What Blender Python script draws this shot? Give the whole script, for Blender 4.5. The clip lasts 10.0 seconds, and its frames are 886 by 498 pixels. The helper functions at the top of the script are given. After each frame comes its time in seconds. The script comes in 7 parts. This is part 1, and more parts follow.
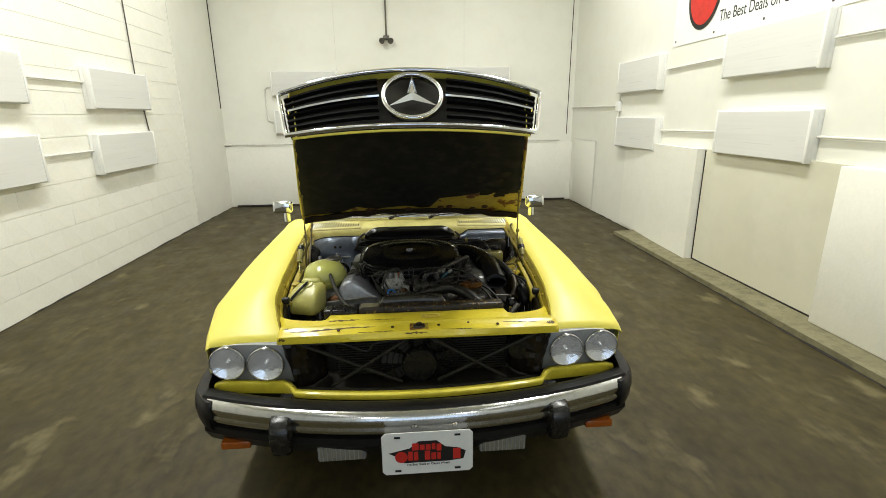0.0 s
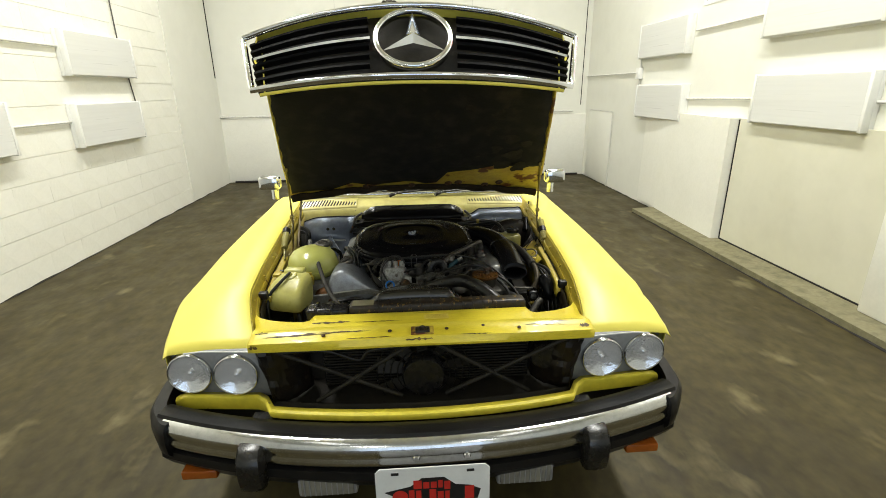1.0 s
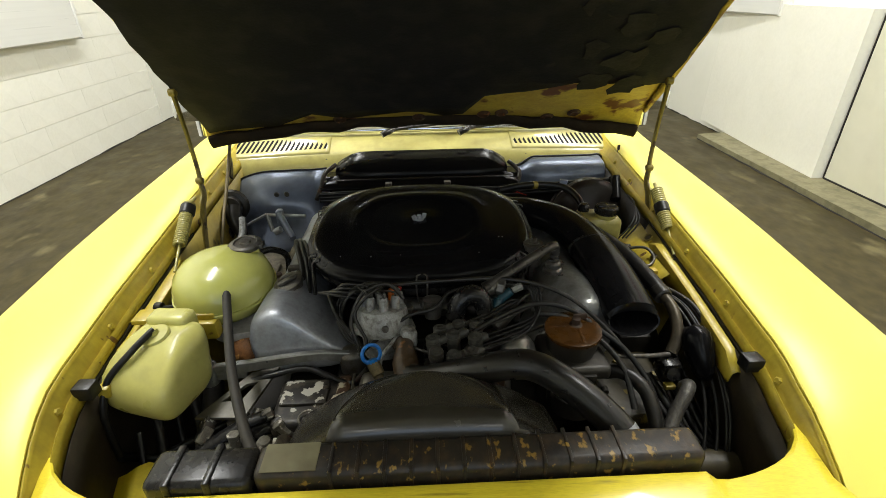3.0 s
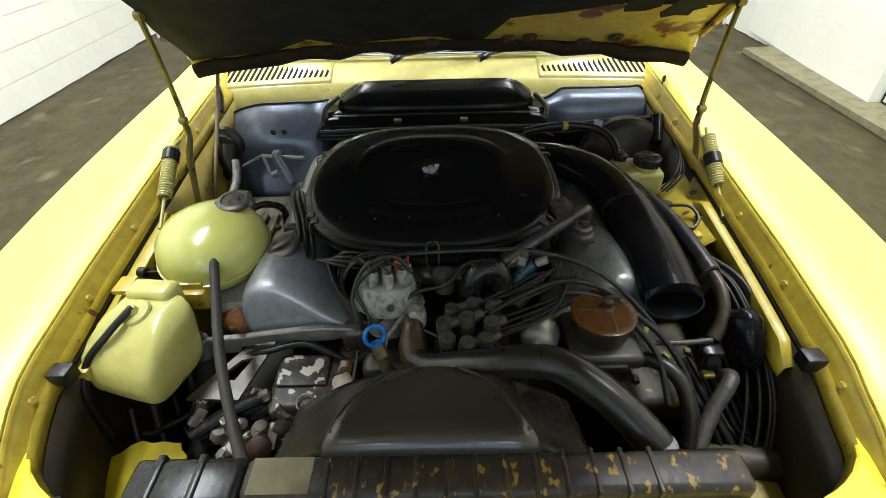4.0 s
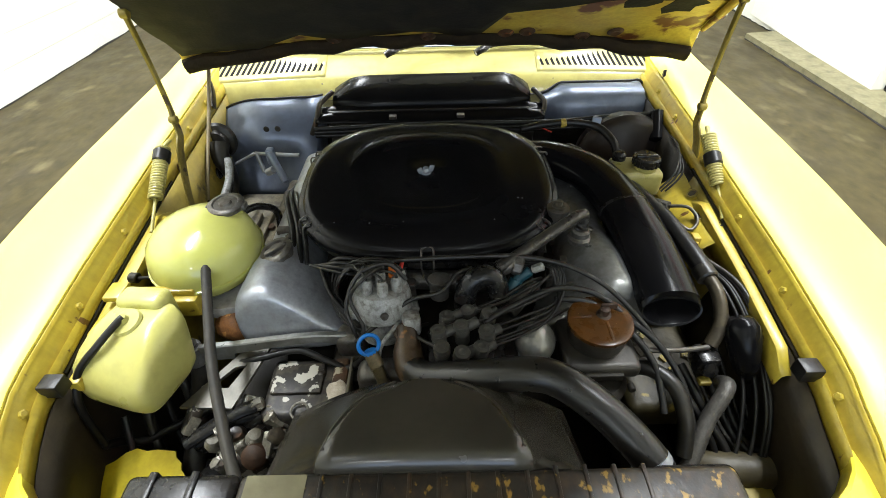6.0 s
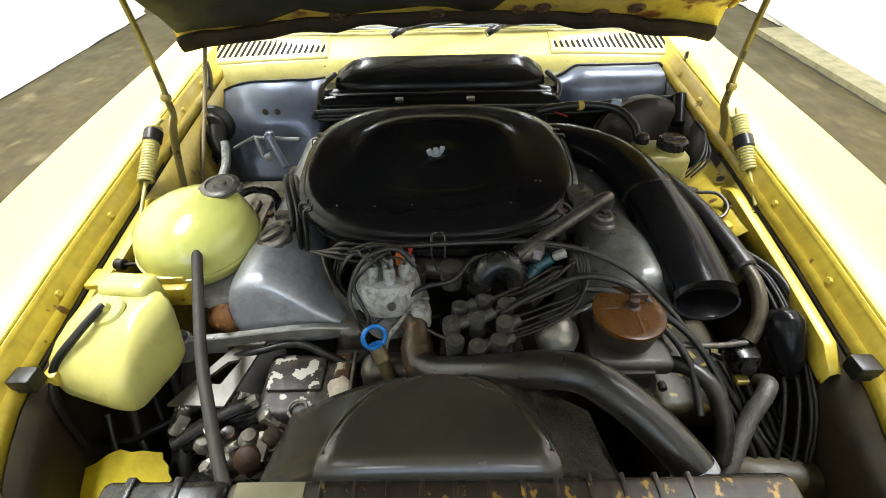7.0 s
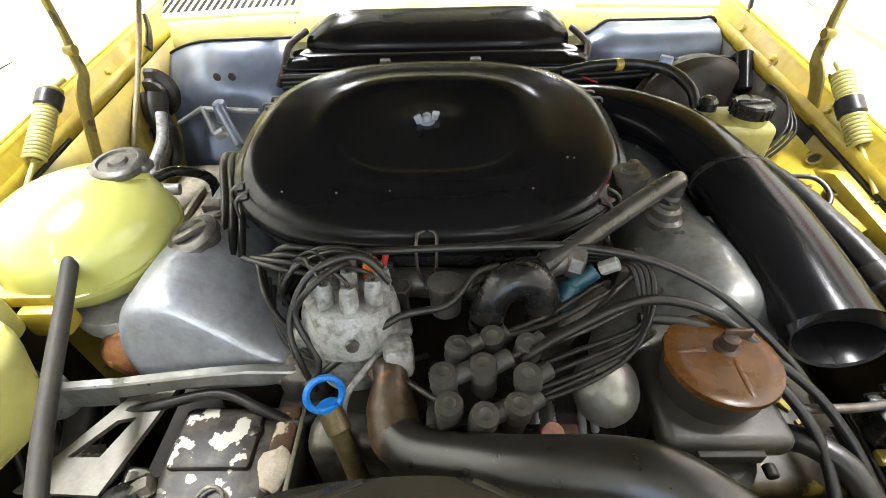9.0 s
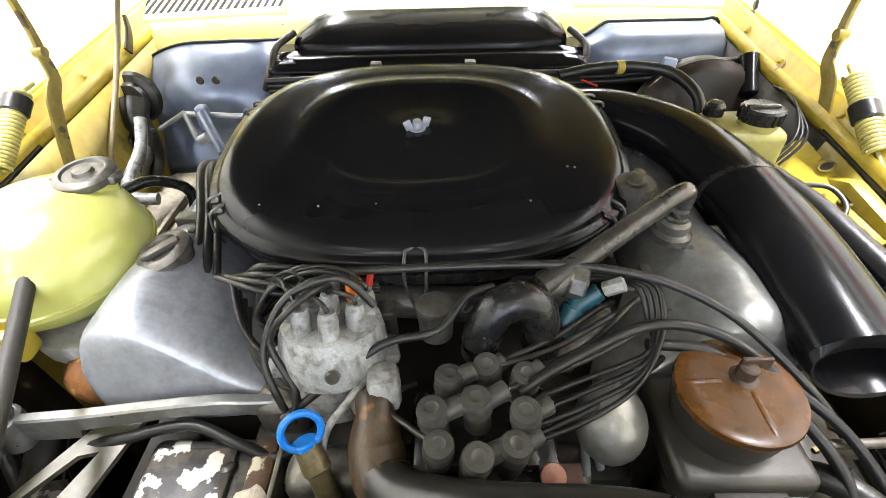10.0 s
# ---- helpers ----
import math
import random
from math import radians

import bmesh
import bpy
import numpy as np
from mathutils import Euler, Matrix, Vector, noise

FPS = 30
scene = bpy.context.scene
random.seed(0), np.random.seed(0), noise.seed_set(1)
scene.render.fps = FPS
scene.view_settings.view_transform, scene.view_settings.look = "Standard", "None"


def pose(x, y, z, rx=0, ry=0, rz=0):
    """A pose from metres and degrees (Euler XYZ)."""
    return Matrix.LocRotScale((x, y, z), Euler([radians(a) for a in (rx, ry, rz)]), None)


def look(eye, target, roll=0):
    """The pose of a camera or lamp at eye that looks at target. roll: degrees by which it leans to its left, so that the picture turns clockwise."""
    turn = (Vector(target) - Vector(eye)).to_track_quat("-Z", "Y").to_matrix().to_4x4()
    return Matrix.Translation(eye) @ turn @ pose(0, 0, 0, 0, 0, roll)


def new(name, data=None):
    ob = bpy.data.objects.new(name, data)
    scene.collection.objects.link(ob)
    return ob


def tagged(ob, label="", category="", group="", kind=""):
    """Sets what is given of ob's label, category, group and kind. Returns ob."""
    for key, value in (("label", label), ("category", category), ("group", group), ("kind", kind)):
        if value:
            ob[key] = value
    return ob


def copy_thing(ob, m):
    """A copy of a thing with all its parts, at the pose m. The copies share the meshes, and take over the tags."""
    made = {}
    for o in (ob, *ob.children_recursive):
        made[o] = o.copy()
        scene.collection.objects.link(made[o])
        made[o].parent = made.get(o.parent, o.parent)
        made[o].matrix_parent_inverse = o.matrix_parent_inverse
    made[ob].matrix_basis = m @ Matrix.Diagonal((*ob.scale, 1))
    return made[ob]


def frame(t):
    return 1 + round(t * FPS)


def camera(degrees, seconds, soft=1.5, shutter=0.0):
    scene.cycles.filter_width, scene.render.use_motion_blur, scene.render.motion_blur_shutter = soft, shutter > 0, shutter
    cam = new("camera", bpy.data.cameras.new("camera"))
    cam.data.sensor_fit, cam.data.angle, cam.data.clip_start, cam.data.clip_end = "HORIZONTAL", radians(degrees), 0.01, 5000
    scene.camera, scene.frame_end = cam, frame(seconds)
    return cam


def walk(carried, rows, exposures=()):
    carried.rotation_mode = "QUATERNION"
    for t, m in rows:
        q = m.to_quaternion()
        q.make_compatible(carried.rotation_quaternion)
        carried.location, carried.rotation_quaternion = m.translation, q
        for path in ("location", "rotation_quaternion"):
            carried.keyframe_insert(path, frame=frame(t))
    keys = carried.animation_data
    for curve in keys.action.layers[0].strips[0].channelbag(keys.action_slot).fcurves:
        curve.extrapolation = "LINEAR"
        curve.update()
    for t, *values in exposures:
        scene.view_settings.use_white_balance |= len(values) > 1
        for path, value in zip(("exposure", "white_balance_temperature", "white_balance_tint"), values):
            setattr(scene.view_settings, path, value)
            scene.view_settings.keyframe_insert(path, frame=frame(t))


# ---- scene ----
cam = camera(86.0, 10.0, soft=0.9)
PATH = [
    (0, (-0.034, 0.153, 1.562), (0.115, 2.072, 1.018), -0.6),
    (0.5, (-0.02, 0.318, 1.528), (0.126, 2.225, 0.941), -0.7),
    (1, (-0.016, 0.5, 1.496), (0.104, 2.391, 0.856), -0.8),
    (1.5, (-0.03, 0.778, 1.477), (0.072, 2.653, 0.787), -0.8),
    (2, (-0.011, 1.06, 1.45), (0.086, 2.923, 0.73), -0.9),
    (2.5, (0.015, 1.329, 1.403), (0.098, 3.181, 0.653), -1.0),
    (3, (-0.004, 1.522, 1.358), (0.056, 3.274, 0.396), -1.0),
    (3.2, (-0.007, 1.568, 1.351), (0.034, 3.268, 0.298), -1.1),
    (4.3, (0.009, 1.692, 1.383), (-0.01, 3.228, 0.102), -1.6),
    (4.5, (0.011, 1.698, 1.39), (-0.006, 3.226, 0.099), -1.7),
    (5, (0.015, 1.703, 1.391), (0.0, 3.225, 0.092), -1.7),
    (5.5, (0.017, 1.705, 1.392), (0.006, 3.223, 0.09), -1.6),
    (7, (-0.006, 1.743, 1.328), (-0.023, 3.262, 0.026), -1.4),
    (7.5, (-0.008, 1.798, 1.252), (-0.049, 3.314, -0.052), -1.4),
    (8, (0.009, 1.871, 1.203), (-0.031, 3.381, -0.108), -1.5),
    (8.5, (0.003, 1.914, 1.192), (-0.034, 3.42, -0.123), -1.5),
    (9, (0.007, 1.938, 1.178), (-0.029, 3.442, -0.141), -1.7),
    (9.5, (0.009, 1.959, 1.169), (-0.022, 3.465, -0.147), -1.6),
    (10, (0.014, 1.979, 1.163), (-0.012, 3.489, -0.148), -1.6),
]
EXPOSURES = [(0, -0.6, 6250, 10), (1.2, -0.36, 6300, 10), (2.0, -0.30, 6300, 11), (3.0, -0.27, 6200, 12), (4.4, 0.28, 5650, 12), (5.6, 0.52, 5750, 12), (7.0, 0.86, 5900, 14), (8.5, 1.36, 5950, 15), (10, 1.98, 5850, 19)]
walk(cam, [(t, look(eye, target, roll)) for t, eye, target, roll in PATH], EXPOSURES)

# ---- world and lights ----
world = bpy.data.worlds.new("world")
scene.world = world
world.use_nodes = True
world.node_tree.nodes["Background"].inputs[0].default_value = (0.9, 0.95, 1.0, 1)
world.node_tree.nodes["Background"].inputs[1].default_value = 0.02


def area_lamp(name, m, sx, sy, watts, colour):
    data = bpy.data.lights.new(name, "AREA")
    data.shape, data.size, data.size_y, data.energy, data.color = "RECTANGLE", sx, sy, watts, colour
    ob = new(name, data)
    ob.matrix_world = m
    return ob


WARM = (1.0, 0.985, 0.90)
CEILING, FRONT_WALL = 4.6, -6.5
LAMP_WATTS = {-5.3: 50, -0.8: 9, 3.1: 208, 6.0: 108}
for lx in (-1.7, 1.7):
    for ly in LAMP_WATTS:
        area_lamp("ceiling_tube_light", pose(lx, ly, CEILING - 0.16), 0.3, 2.3, LAMP_WATTS[ly], WARM)

area_lamp("doorway_daylight", pose(0, FRONT_WALL + 0.03, 1.75, 90, 0, 0), 4.4, 3.2, 100, (0.70, 0.84, 1.0))

# ---- materials ----


def mat(name, colour, rough=0.5, metal=0.0, second=None, scale=6.0, amount=0.5, fine=0.12, bump=0.0, bump_scale=60.0,
        coat=0.0, spots=None, spot_scale=20.0, spot_at=0.62, spot_soft=0.04, rough_var=0.1, stretch=(1, 1, 1), trans=0.0, ior=1.45, sss=0.0, spec=0.5, mid=0.22, grime=None, coat_rough=0.06, spot_detail=6.0):
    """A surface with broad patches, fine grain, optional worn spots of a third colour, and fine relief."""
    m = bpy.data.materials.new(name)
    m.use_nodes = True
    nt = m.node_tree
    n, l = nt.nodes, nt.links
    b = n["Principled BSDF"]
    tc = n.new("ShaderNodeTexCoord")
    mp = n.new("ShaderNodeMapping")
    mp.inputs["Scale"].default_value = stretch
    l.new(tc.outputs["Object"], mp.inputs[0])

    def noise_at(s, detail=4.0):
        t = n.new("ShaderNodeTexNoise")
        t.inputs["Scale"].default_value = s
        t.inputs["Detail"].default_value = detail
        l.new(mp.outputs[0], t.inputs["Vector"])
        return t.outputs["Fac"]

    def ramp(src, lo, hi):
        r = n.new("ShaderNodeMapRange")
        r.inputs[1].default_value, r.inputs[2].default_value = lo, hi
        l.new(src, r.inputs[0])
        return r.outputs[0]

    def mix(fac, a, c):
        x = n.new("ShaderNodeMix")
        x.data_type = "RGBA"
        for sock, v in ((x.inputs[0], fac), (x.inputs[6], a), (x.inputs[7], c)):
            if isinstance(v, tuple):
                sock.default_value = (*v, 1)
            elif isinstance(v, float):
                sock.default_value = v
            else:
                l.new(v, sock)
        return x.outputs[2]

    second = second or tuple(c * 0.7 for c in colour)
    f = ramp(noise_at(scale), 0.35, 0.7)
    mul = n.new("ShaderNodeMath")
    mul.operation = "MULTIPLY"
    mul.inputs[1].default_value = amount
    l.new(f, mul.inputs[0])
    col = mix(mul.outputs[0], colour, second)
    g = ramp(noise_at(scale * 14, 3.0), 0.3, 0.75)
    mul2 = n.new("ShaderNodeMath")
    mul2.operation = "MULTIPLY"
    mul2.inputs[1].default_value = fine
    l.new(g, mul2.inputs[0])
    col = mix(mul2.outputs[0], col, tuple(c * 0.45 for c in second))
    if mid:
        gm = ramp(noise_at(scale * 4.3, 9.0), 0.46, 0.68)
        mul3 = n.new("ShaderNodeMath")
        mul3.operation = "MULTIPLY"
        mul3.inputs[1].default_value = mid
        l.new(gm, mul3.inputs[0])
        col = mix(mul3.outputs[0], col, grime or tuple(c * 0.4 for c in second))
    if spots:
        sp = ramp(noise_at(spot_scale, spot_detail), spot_at, spot_at + spot_soft)
        col = mix(sp, col, spots)
    l.new(col, b.inputs["Base Color"])
    rr = n.new("ShaderNodeMapRange")
    rr.inputs[3].default_value, rr.inputs[4].default_value = max(0.02, rough - rough_var), min(1, rough + rough_var)
    l.new(noise_at(scale * 4), rr.inputs[0])
    l.new(rr.outputs[0], b.inputs["Roughness"])
    b.inputs["Metallic"].default_value = metal
    b.inputs["Specular IOR Level"].default_value = spec
    b.inputs["Coat Weight"].default_value = coat
    b.inputs["Coat Roughness"].default_value = coat_rough
    b.inputs["IOR"].default_value = ior
    b.inputs["Transmission Weight"].default_value = trans
    if sss:
        b.inputs["Subsurface Weight"].default_value = sss
        b.inputs["Subsurface Radius"].default_value = (0.03, 0.03, 0.01)
    if bump:
        bp = n.new("ShaderNodeBump")
        bp.inputs["Strength"].default_value = bump
        bp.inputs["Distance"].default_value = 0.004
        l.new(noise_at(bump_scale, 6.0), bp.inputs["Height"])
        l.new(bp.outputs[0], b.inputs["Normal"])
    return m


YELLOW = mat("yellow_paint", (0.88, 0.78, 0.13), 0.42, second=(0.86, 0.74, 0.09), scale=2.0, amount=0.5, fine=0.03, coat=0.25, bump=0.02, bump_scale=9, rough_var=0.06, mid=0.05, coat_rough=0.3)
# wear, plus a base colour darkened for shade below the fender lip
YELLOW_WORN_SHADED = mat("worn_shaded_yellow_paint", (0.50, 0.39, 0.035), 0.38, second=(0.38, 0.28, 0.025), scale=7, amount=0.6, fine=0.2, coat=0.2,
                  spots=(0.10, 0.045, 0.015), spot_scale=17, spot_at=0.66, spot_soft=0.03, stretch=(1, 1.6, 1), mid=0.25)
GRILLE_BLACK = mat("black_grille_plastic", (0.006, 0.006, 0.006), 0.55, second=(0.010, 0.009, 0.008), scale=14, spec=0.06)
WORN_PAD = mat("torn_dusty_insulation", (0.032, 0.030, 0.024), 0.8, second=(0.016, 0.015, 0.014), scale=22, amount=0.9, fine=0.3, bump=0.3, bump_scale=90, spec=0.15)
CROSS_PAINT = mat("rust_streaked_yellow_paint", (0.82, 0.68, 0.045), 0.32, second=(0.72, 0.56, 0.035), scale=5, amount=0.6, fine=0.12, coat=0.3,
                  spots=(0.15, 0.085, 0.016), spot_scale=1.0, spot_at=0.665, spot_soft=0.07, stretch=(3.5, 42, 30))
# hinge yellow with the shade under the hood mixed into its colour
HINGE_STEEL = mat("shaded_yellow_hinge_paint", (0.27, 0.205, 0.03), 0.42, second=(0.17, 0.13, 0.02), scale=14, amount=0.7, fine=0.3, spots=(0.05, 0.03, 0.015), spot_scale=30, spot_at=0.64, spot_soft=0.04)
SEAL = mat("perished_rubber_seal", (0.016, 0.012, 0.008), 0.85, second=(0.035, 0.024, 0.012), scale=16, amount=0.9, fine=0.4, bump=0.7, bump_scale=70, spec=0.15)
BUMPER_BLACK = mat("bumper_rubber", (0.0065, 0.0062, 0.006), 0.42, second=(0.012, 0.011, 0.010), scale=10, amount=0.6, bump=0.05, bump_scale=150, spec=0.28, mid=0.15, grime=(0.02, 0.017, 0.013))
OVERRIDER = mat("polished_black_rubber", (0.010, 0.0095, 0.0085), 0.27, second=(0.018, 0.016, 0.013), scale=9, amount=0.7, fine=0.2, bump=0.04, bump_scale=120, spec=0.6, mid=0.12, grime=(0.03, 0.026, 0.018))
HOSE_MATTE = mat("dry_rubber_hose", (0.026, 0.0245, 0.021), 0.6, second=(0.040, 0.036, 0.028), scale=16, amount=0.7, fine=0.3, bump=0.12, bump_scale=160, spec=0.3, mid=0.3, grime=(0.06, 0.05, 0.035))
BEIGE_TUBE = mat("stained_beige_tube", (0.24, 0.19, 0.10), 0.45, second=(0.13, 0.10, 0.05), scale=20, amount=0.7, fine=0.3)
BRAID = mat("braided_grey_hose", (0.10, 0.094, 0.08), 0.5, 0.4, second=(0.05, 0.046, 0.039), scale=90, amount=0.9, fine=0.3, bump=0.25, bump_scale=240)
ORANGE_RUST = mat("orange_rust", (0.19, 0.075, 0.014), 0.7, second=(0.07, 0.028, 0.009), scale=30, amount=0.9, fine=0.4, bump=0.6, bump_scale=90, spots=(0.34, 0.17, 0.04), spot_scale=60, spot_at=0.58, spot_soft=0.05)
# dirt, and a darker yellow that carries the inner walls' shade
YELLOW_DIRTY_SHADED = mat("dirty_shaded_yellow_paint", (0.36, 0.275, 0.035), 0.5, second=(0.22, 0.17, 0.03), scale=6, amount=0.8, fine=0.35,
                   spots=(0.06, 0.04, 0.02), spot_scale=14, spot_at=0.65, spot_soft=0.06)
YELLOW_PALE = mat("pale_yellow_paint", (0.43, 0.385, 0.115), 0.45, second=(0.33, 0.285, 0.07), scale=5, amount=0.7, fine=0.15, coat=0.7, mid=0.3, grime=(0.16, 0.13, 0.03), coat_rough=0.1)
RUSTY_YELLOW = mat("rusty_yellow_metal", (0.60, 0.47, 0.05), 0.5, second=(0.42, 0.26, 0.03), scale=9, amount=0.8, fine=0.3,
                   spots=(0.12, 0.035, 0.01), spot_scale=11, spot_at=0.58, spot_soft=0.05)
YELLOW_BRIGHT = mat("bright_yellow_paint", (0.84, 0.72, 0.06), 0.4, second=(0.74, 0.60, 0.045), scale=6, amount=0.6, fine=0.12, coat=0.2, spots=(0.12, 0.06, 0.02), spot_scale=20, spot_at=0.72, spot_soft=0.03)
CHROME = mat("chrome", (0.82, 0.83, 0.85), 0.09, 1.0, second=(0.72, 0.73, 0.74), scale=9, amount=0.4, fine=0.06, rough_var=0.05, mid=0.05)
CHROME_PITTED = mat("pitted_chrome", (0.62, 0.63, 0.64), 0.16, 1.0, second=(0.62, 0.61, 0.58), scale=12, amount=0.6, fine=0.2, rough_var=0.12, bump=0.05, bump_scale=80)
RUBBER = mat("black_rubber", (0.008, 0.0078, 0.0075), 0.36, second=(0.014, 0.013, 0.011), scale=12, amount=0.6, bump=0.08, bump_scale=140, spec=0.4, grime=(0.030, 0.025, 0.018), mid=0.25)
RUBBER_GREY = mat("dusty_rubber_hose", (0.011, 0.0105, 0.0095), 0.36, second=(0.022, 0.020, 0.015), scale=18, amount=0.7, bump=0.10, bump_scale=120, spec=0.42, grime=(0.05, 0.042, 0.027), mid=0.35)
HOSE = mat("oily_black_hose", (0.0075, 0.0068, 0.0058), 0.30, second=(0.017, 0.015, 0.011), scale=14, amount=0.7, fine=0.25, bump=0.06, bump_scale=90, spec=0.5, grime=(0.024, 0.020, 0.014), mid=0.15, rough_var=0.08)
BLACK_GLOSS = mat("black_gloss_enamel", (0.0045, 0.0045, 0.005), 0.20, second=(0.010, 0.009, 0.009), scale=8, amount=0.6, rough_var=0.05, spots=(0.10, 0.10, 0.09), spot_scale=90, spot_at=0.80, spot_soft=0.02, spec=0.15)
BLACK_PLASTIC = mat("black_plastic", (0.0085, 0.0085, 0.0088), 0.27, second=(0.017, 0.0155, 0.013), scale=14, amount=0.6, fine=0.2, bump=0.06, bump_scale=100, spec=0.35, grime=(0.036, 0.029, 0.019), mid=0.28)
SHROUD = mat("dusty_black_shroud", (0.026, 0.0235, 0.018), 0.23, second=(0.046, 0.041, 0.030), scale=5, amount=0.9, fine=0.25, bump=0.04, bump_scale=40, spec=0.65, grime=(0.034, 0.030, 0.022), mid=0.06)
BAY_DARK = mat("grimy_black_underside", (0.017, 0.0155, 0.0125), 0.55, second=(0.034, 0.029, 0.021), scale=12, amount=0.8, fine=0.3, bump=0.3, bump_scale=60, spec=0.25)
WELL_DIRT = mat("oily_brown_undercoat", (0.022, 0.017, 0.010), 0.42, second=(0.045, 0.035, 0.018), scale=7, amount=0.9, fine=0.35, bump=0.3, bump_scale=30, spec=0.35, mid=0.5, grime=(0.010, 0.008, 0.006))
INSULATION = mat("black_hood_insulation", (0.014, 0.014, 0.016), 0.8, second=(0.022, 0.021, 0.02), scale=3.5, amount=0.6, fine=0.15, bump=0.25, bump_scale=150,
                 spots=(0.060, 0.054, 0.036), spot_scale=3.6, spot_at=0.62, spot_soft=0.16, spec=0.12, mid=0.4, grime=(0.040, 0.037, 0.030), spot_detail=9.0)
ALUMINIUM = mat("cast_aluminium", (0.43, 0.455, 0.50), 0.40, 0.6, second=(0.30, 0.31, 0.33), scale=13, amount=0.7, fine=0.25, bump=0.12, bump_scale=110, rough_var=0.14, mid=0.25, grime=(0.085, 0.066, 0.042))
ALUMINIUM_GRIMY = mat("oil_grimed_aluminium", (0.32, 0.33, 0.33), 0.34, 0.6, second=(0.22, 0.205, 0.165), scale=9, amount=0.9, fine=0.35, bump=0.16, bump_scale=100, rough_var=0.16, mid=0.35, grime=(0.07, 0.056, 0.034))
STEEL_DULL = mat("dull_grey_steel", (0.145, 0.14, 0.13), 0.42, 0.65, second=(0.10, 0.09, 0.072), scale=20, amount=0.7, fine=0.35, bump=0.14, bump_scale=120, mid=0.6, grime=(0.055, 0.038, 0.02))
BLUE_GREY = mat("silver_blue_paint", (0.21, 0.245, 0.335), 0.33, 0.35, second=(0.11, 0.135, 0.20), scale=5, amount=0.6, fine=0.15, bump=0.06, bump_scale=16, mid=0.3)
FLAKED = mat("flaking_black_enamel", (0.018, 0.017, 0.016), 0.45, second=(0.05, 0.042, 0.03), scale=14, amount=0.7, fine=0.3, bump=0.4, bump_scale=45, mid=0.5, grime=(0.12, 0.10, 0.07),
             spots=(0.46, 0.44, 0.38), spot_scale=30, spot_at=0.575, spot_soft=0.012, spec=0.4, spot_detail=12.0)
RADIATOR = mat("flaking_radiator_paint", (0.014, 0.0125, 0.011), 0.4, second=(0.036, 0.030, 0.021), scale=16, amount=0.7, fine=0.3, bump=0.3, bump_scale=50,
               spots=(0.24, 0.15, 0.030), spot_scale=80, spot_at=0.60, spot_soft=0.06, stretch=(1.0, 0.7, 0.7), spec=0.4, mid=0.35, grime=(0.09, 0.05, 0.02), spot_detail=12.0)
RUST = mat("rust", (0.080, 0.034, 0.012), 0.6, second=(0.022, 0.014, 0.008), scale=22, amount=0.9, fine=0.4, bump=0.35, bump_scale=80, spots=(0.22, 0.085, 0.02), spot_scale=45, spot_at=0.62, spot_soft=0.05)
GRIMY_PIPE = mat("grimy_brown_pipe", (0.085, 0.070, 0.045), 0.4, 0.45, second=(0.035, 0.028, 0.018), scale=22, amount=0.8, fine=0.35, bump=0.12, bump_scale=110, mid=0.5)
OILY_RUST = mat("oily_rust_stained_iron", (0.034, 0.026, 0.016), 0.36, second=(0.016, 0.013, 0.010), scale=18, amount=0.9, fine=0.35, bump=0.3, bump_scale=70, spots=(0.10, 0.042, 0.012), spot_scale=30, spot_at=0.60, spot_soft=0.06)
BEIGE = mat("dusty_beige_casting", (0.27, 0.24, 0.17), 0.55, second=(0.10, 0.085, 0.055), scale=14, amount=0.9, fine=0.4, bump=0.3, bump_scale=60, mid=0.6)
STREAK = mat("dark_rust_streak", (0.060, 0.032, 0.010), 0.6, second=(0.20, 0.13, 0.02), scale=40, amount=0.8, fine=0.4, bump=0.3, bump_scale=120)
BROWN_LID = mat("rusty_brown_lid", (0.088, 0.036, 0.006), 0.28, 0.0, second=(0.040, 0.018, 0.005), scale=18, amount=0.8, fine=0.25, spots=(0.20, 0.13, 0.06), spot_scale=100, spot_at=0.70, spot_soft=0.03, bump=0.08, mid=0.5, grime=(0.026, 0.013, 0.004), spec=0.3)
TANK = mat("aged_translucent_plastic", (0.50, 0.50, 0.15), 0.20, second=(0.40, 0.41, 0.09), scale=9, amount=0.6, fine=0.05, coat=0.3, sss=0.25, bump=0.04, bump_scale=20, mid=0.05)
TANK_PALE = mat("yellowed_white_plastic", (0.54, 0.52, 0.165), 0.30, second=(0.44, 0.39, 0.085), scale=7, amount=0.8, fine=0.12, sss=0.25, bump=0.08, bump_scale=22, mid=0.22, grime=(0.16, 0.12, 0.04), spots=(0.05, 0.04, 0.02), spot_scale=26, spot_at=0.73, spot_soft=0.02)
LENS_GREY = mat("distributor_cap_plastic", (0.34, 0.35, 0.345), 0.36, second=(0.15, 0.145, 0.125), scale=26, amount=0.8, fine=0.4, bump=0.14, bump_scale=90, mid=0.7, grime=(0.045, 0.034, 0.02))
CAP_GREY = mat("grey_rubber_boot", (0.043, 0.042, 0.037), 0.42, second=(0.026, 0.025, 0.021), scale=40, amount=0.6, fine=0.25, bump=0.1, mid=0.35, grime=(0.085, 0.076, 0.055))
BLUE = mat("blue_plastic", (0.01, 0.18, 0.62), 0.35, second=(0.01, 0.13, 0.45), scale=40, amount=0.5)
TEAL = mat("teal_plastic", (0.010, 0.055, 0.075), 0.4, scale=40)
RED = mat("red_plastic", (0.55, 0.04, 0.025), 0.4, scale=40)
ORANGE = mat("orange_plastic", (0.75, 0.20, 0.03), 0.35, scale=40)
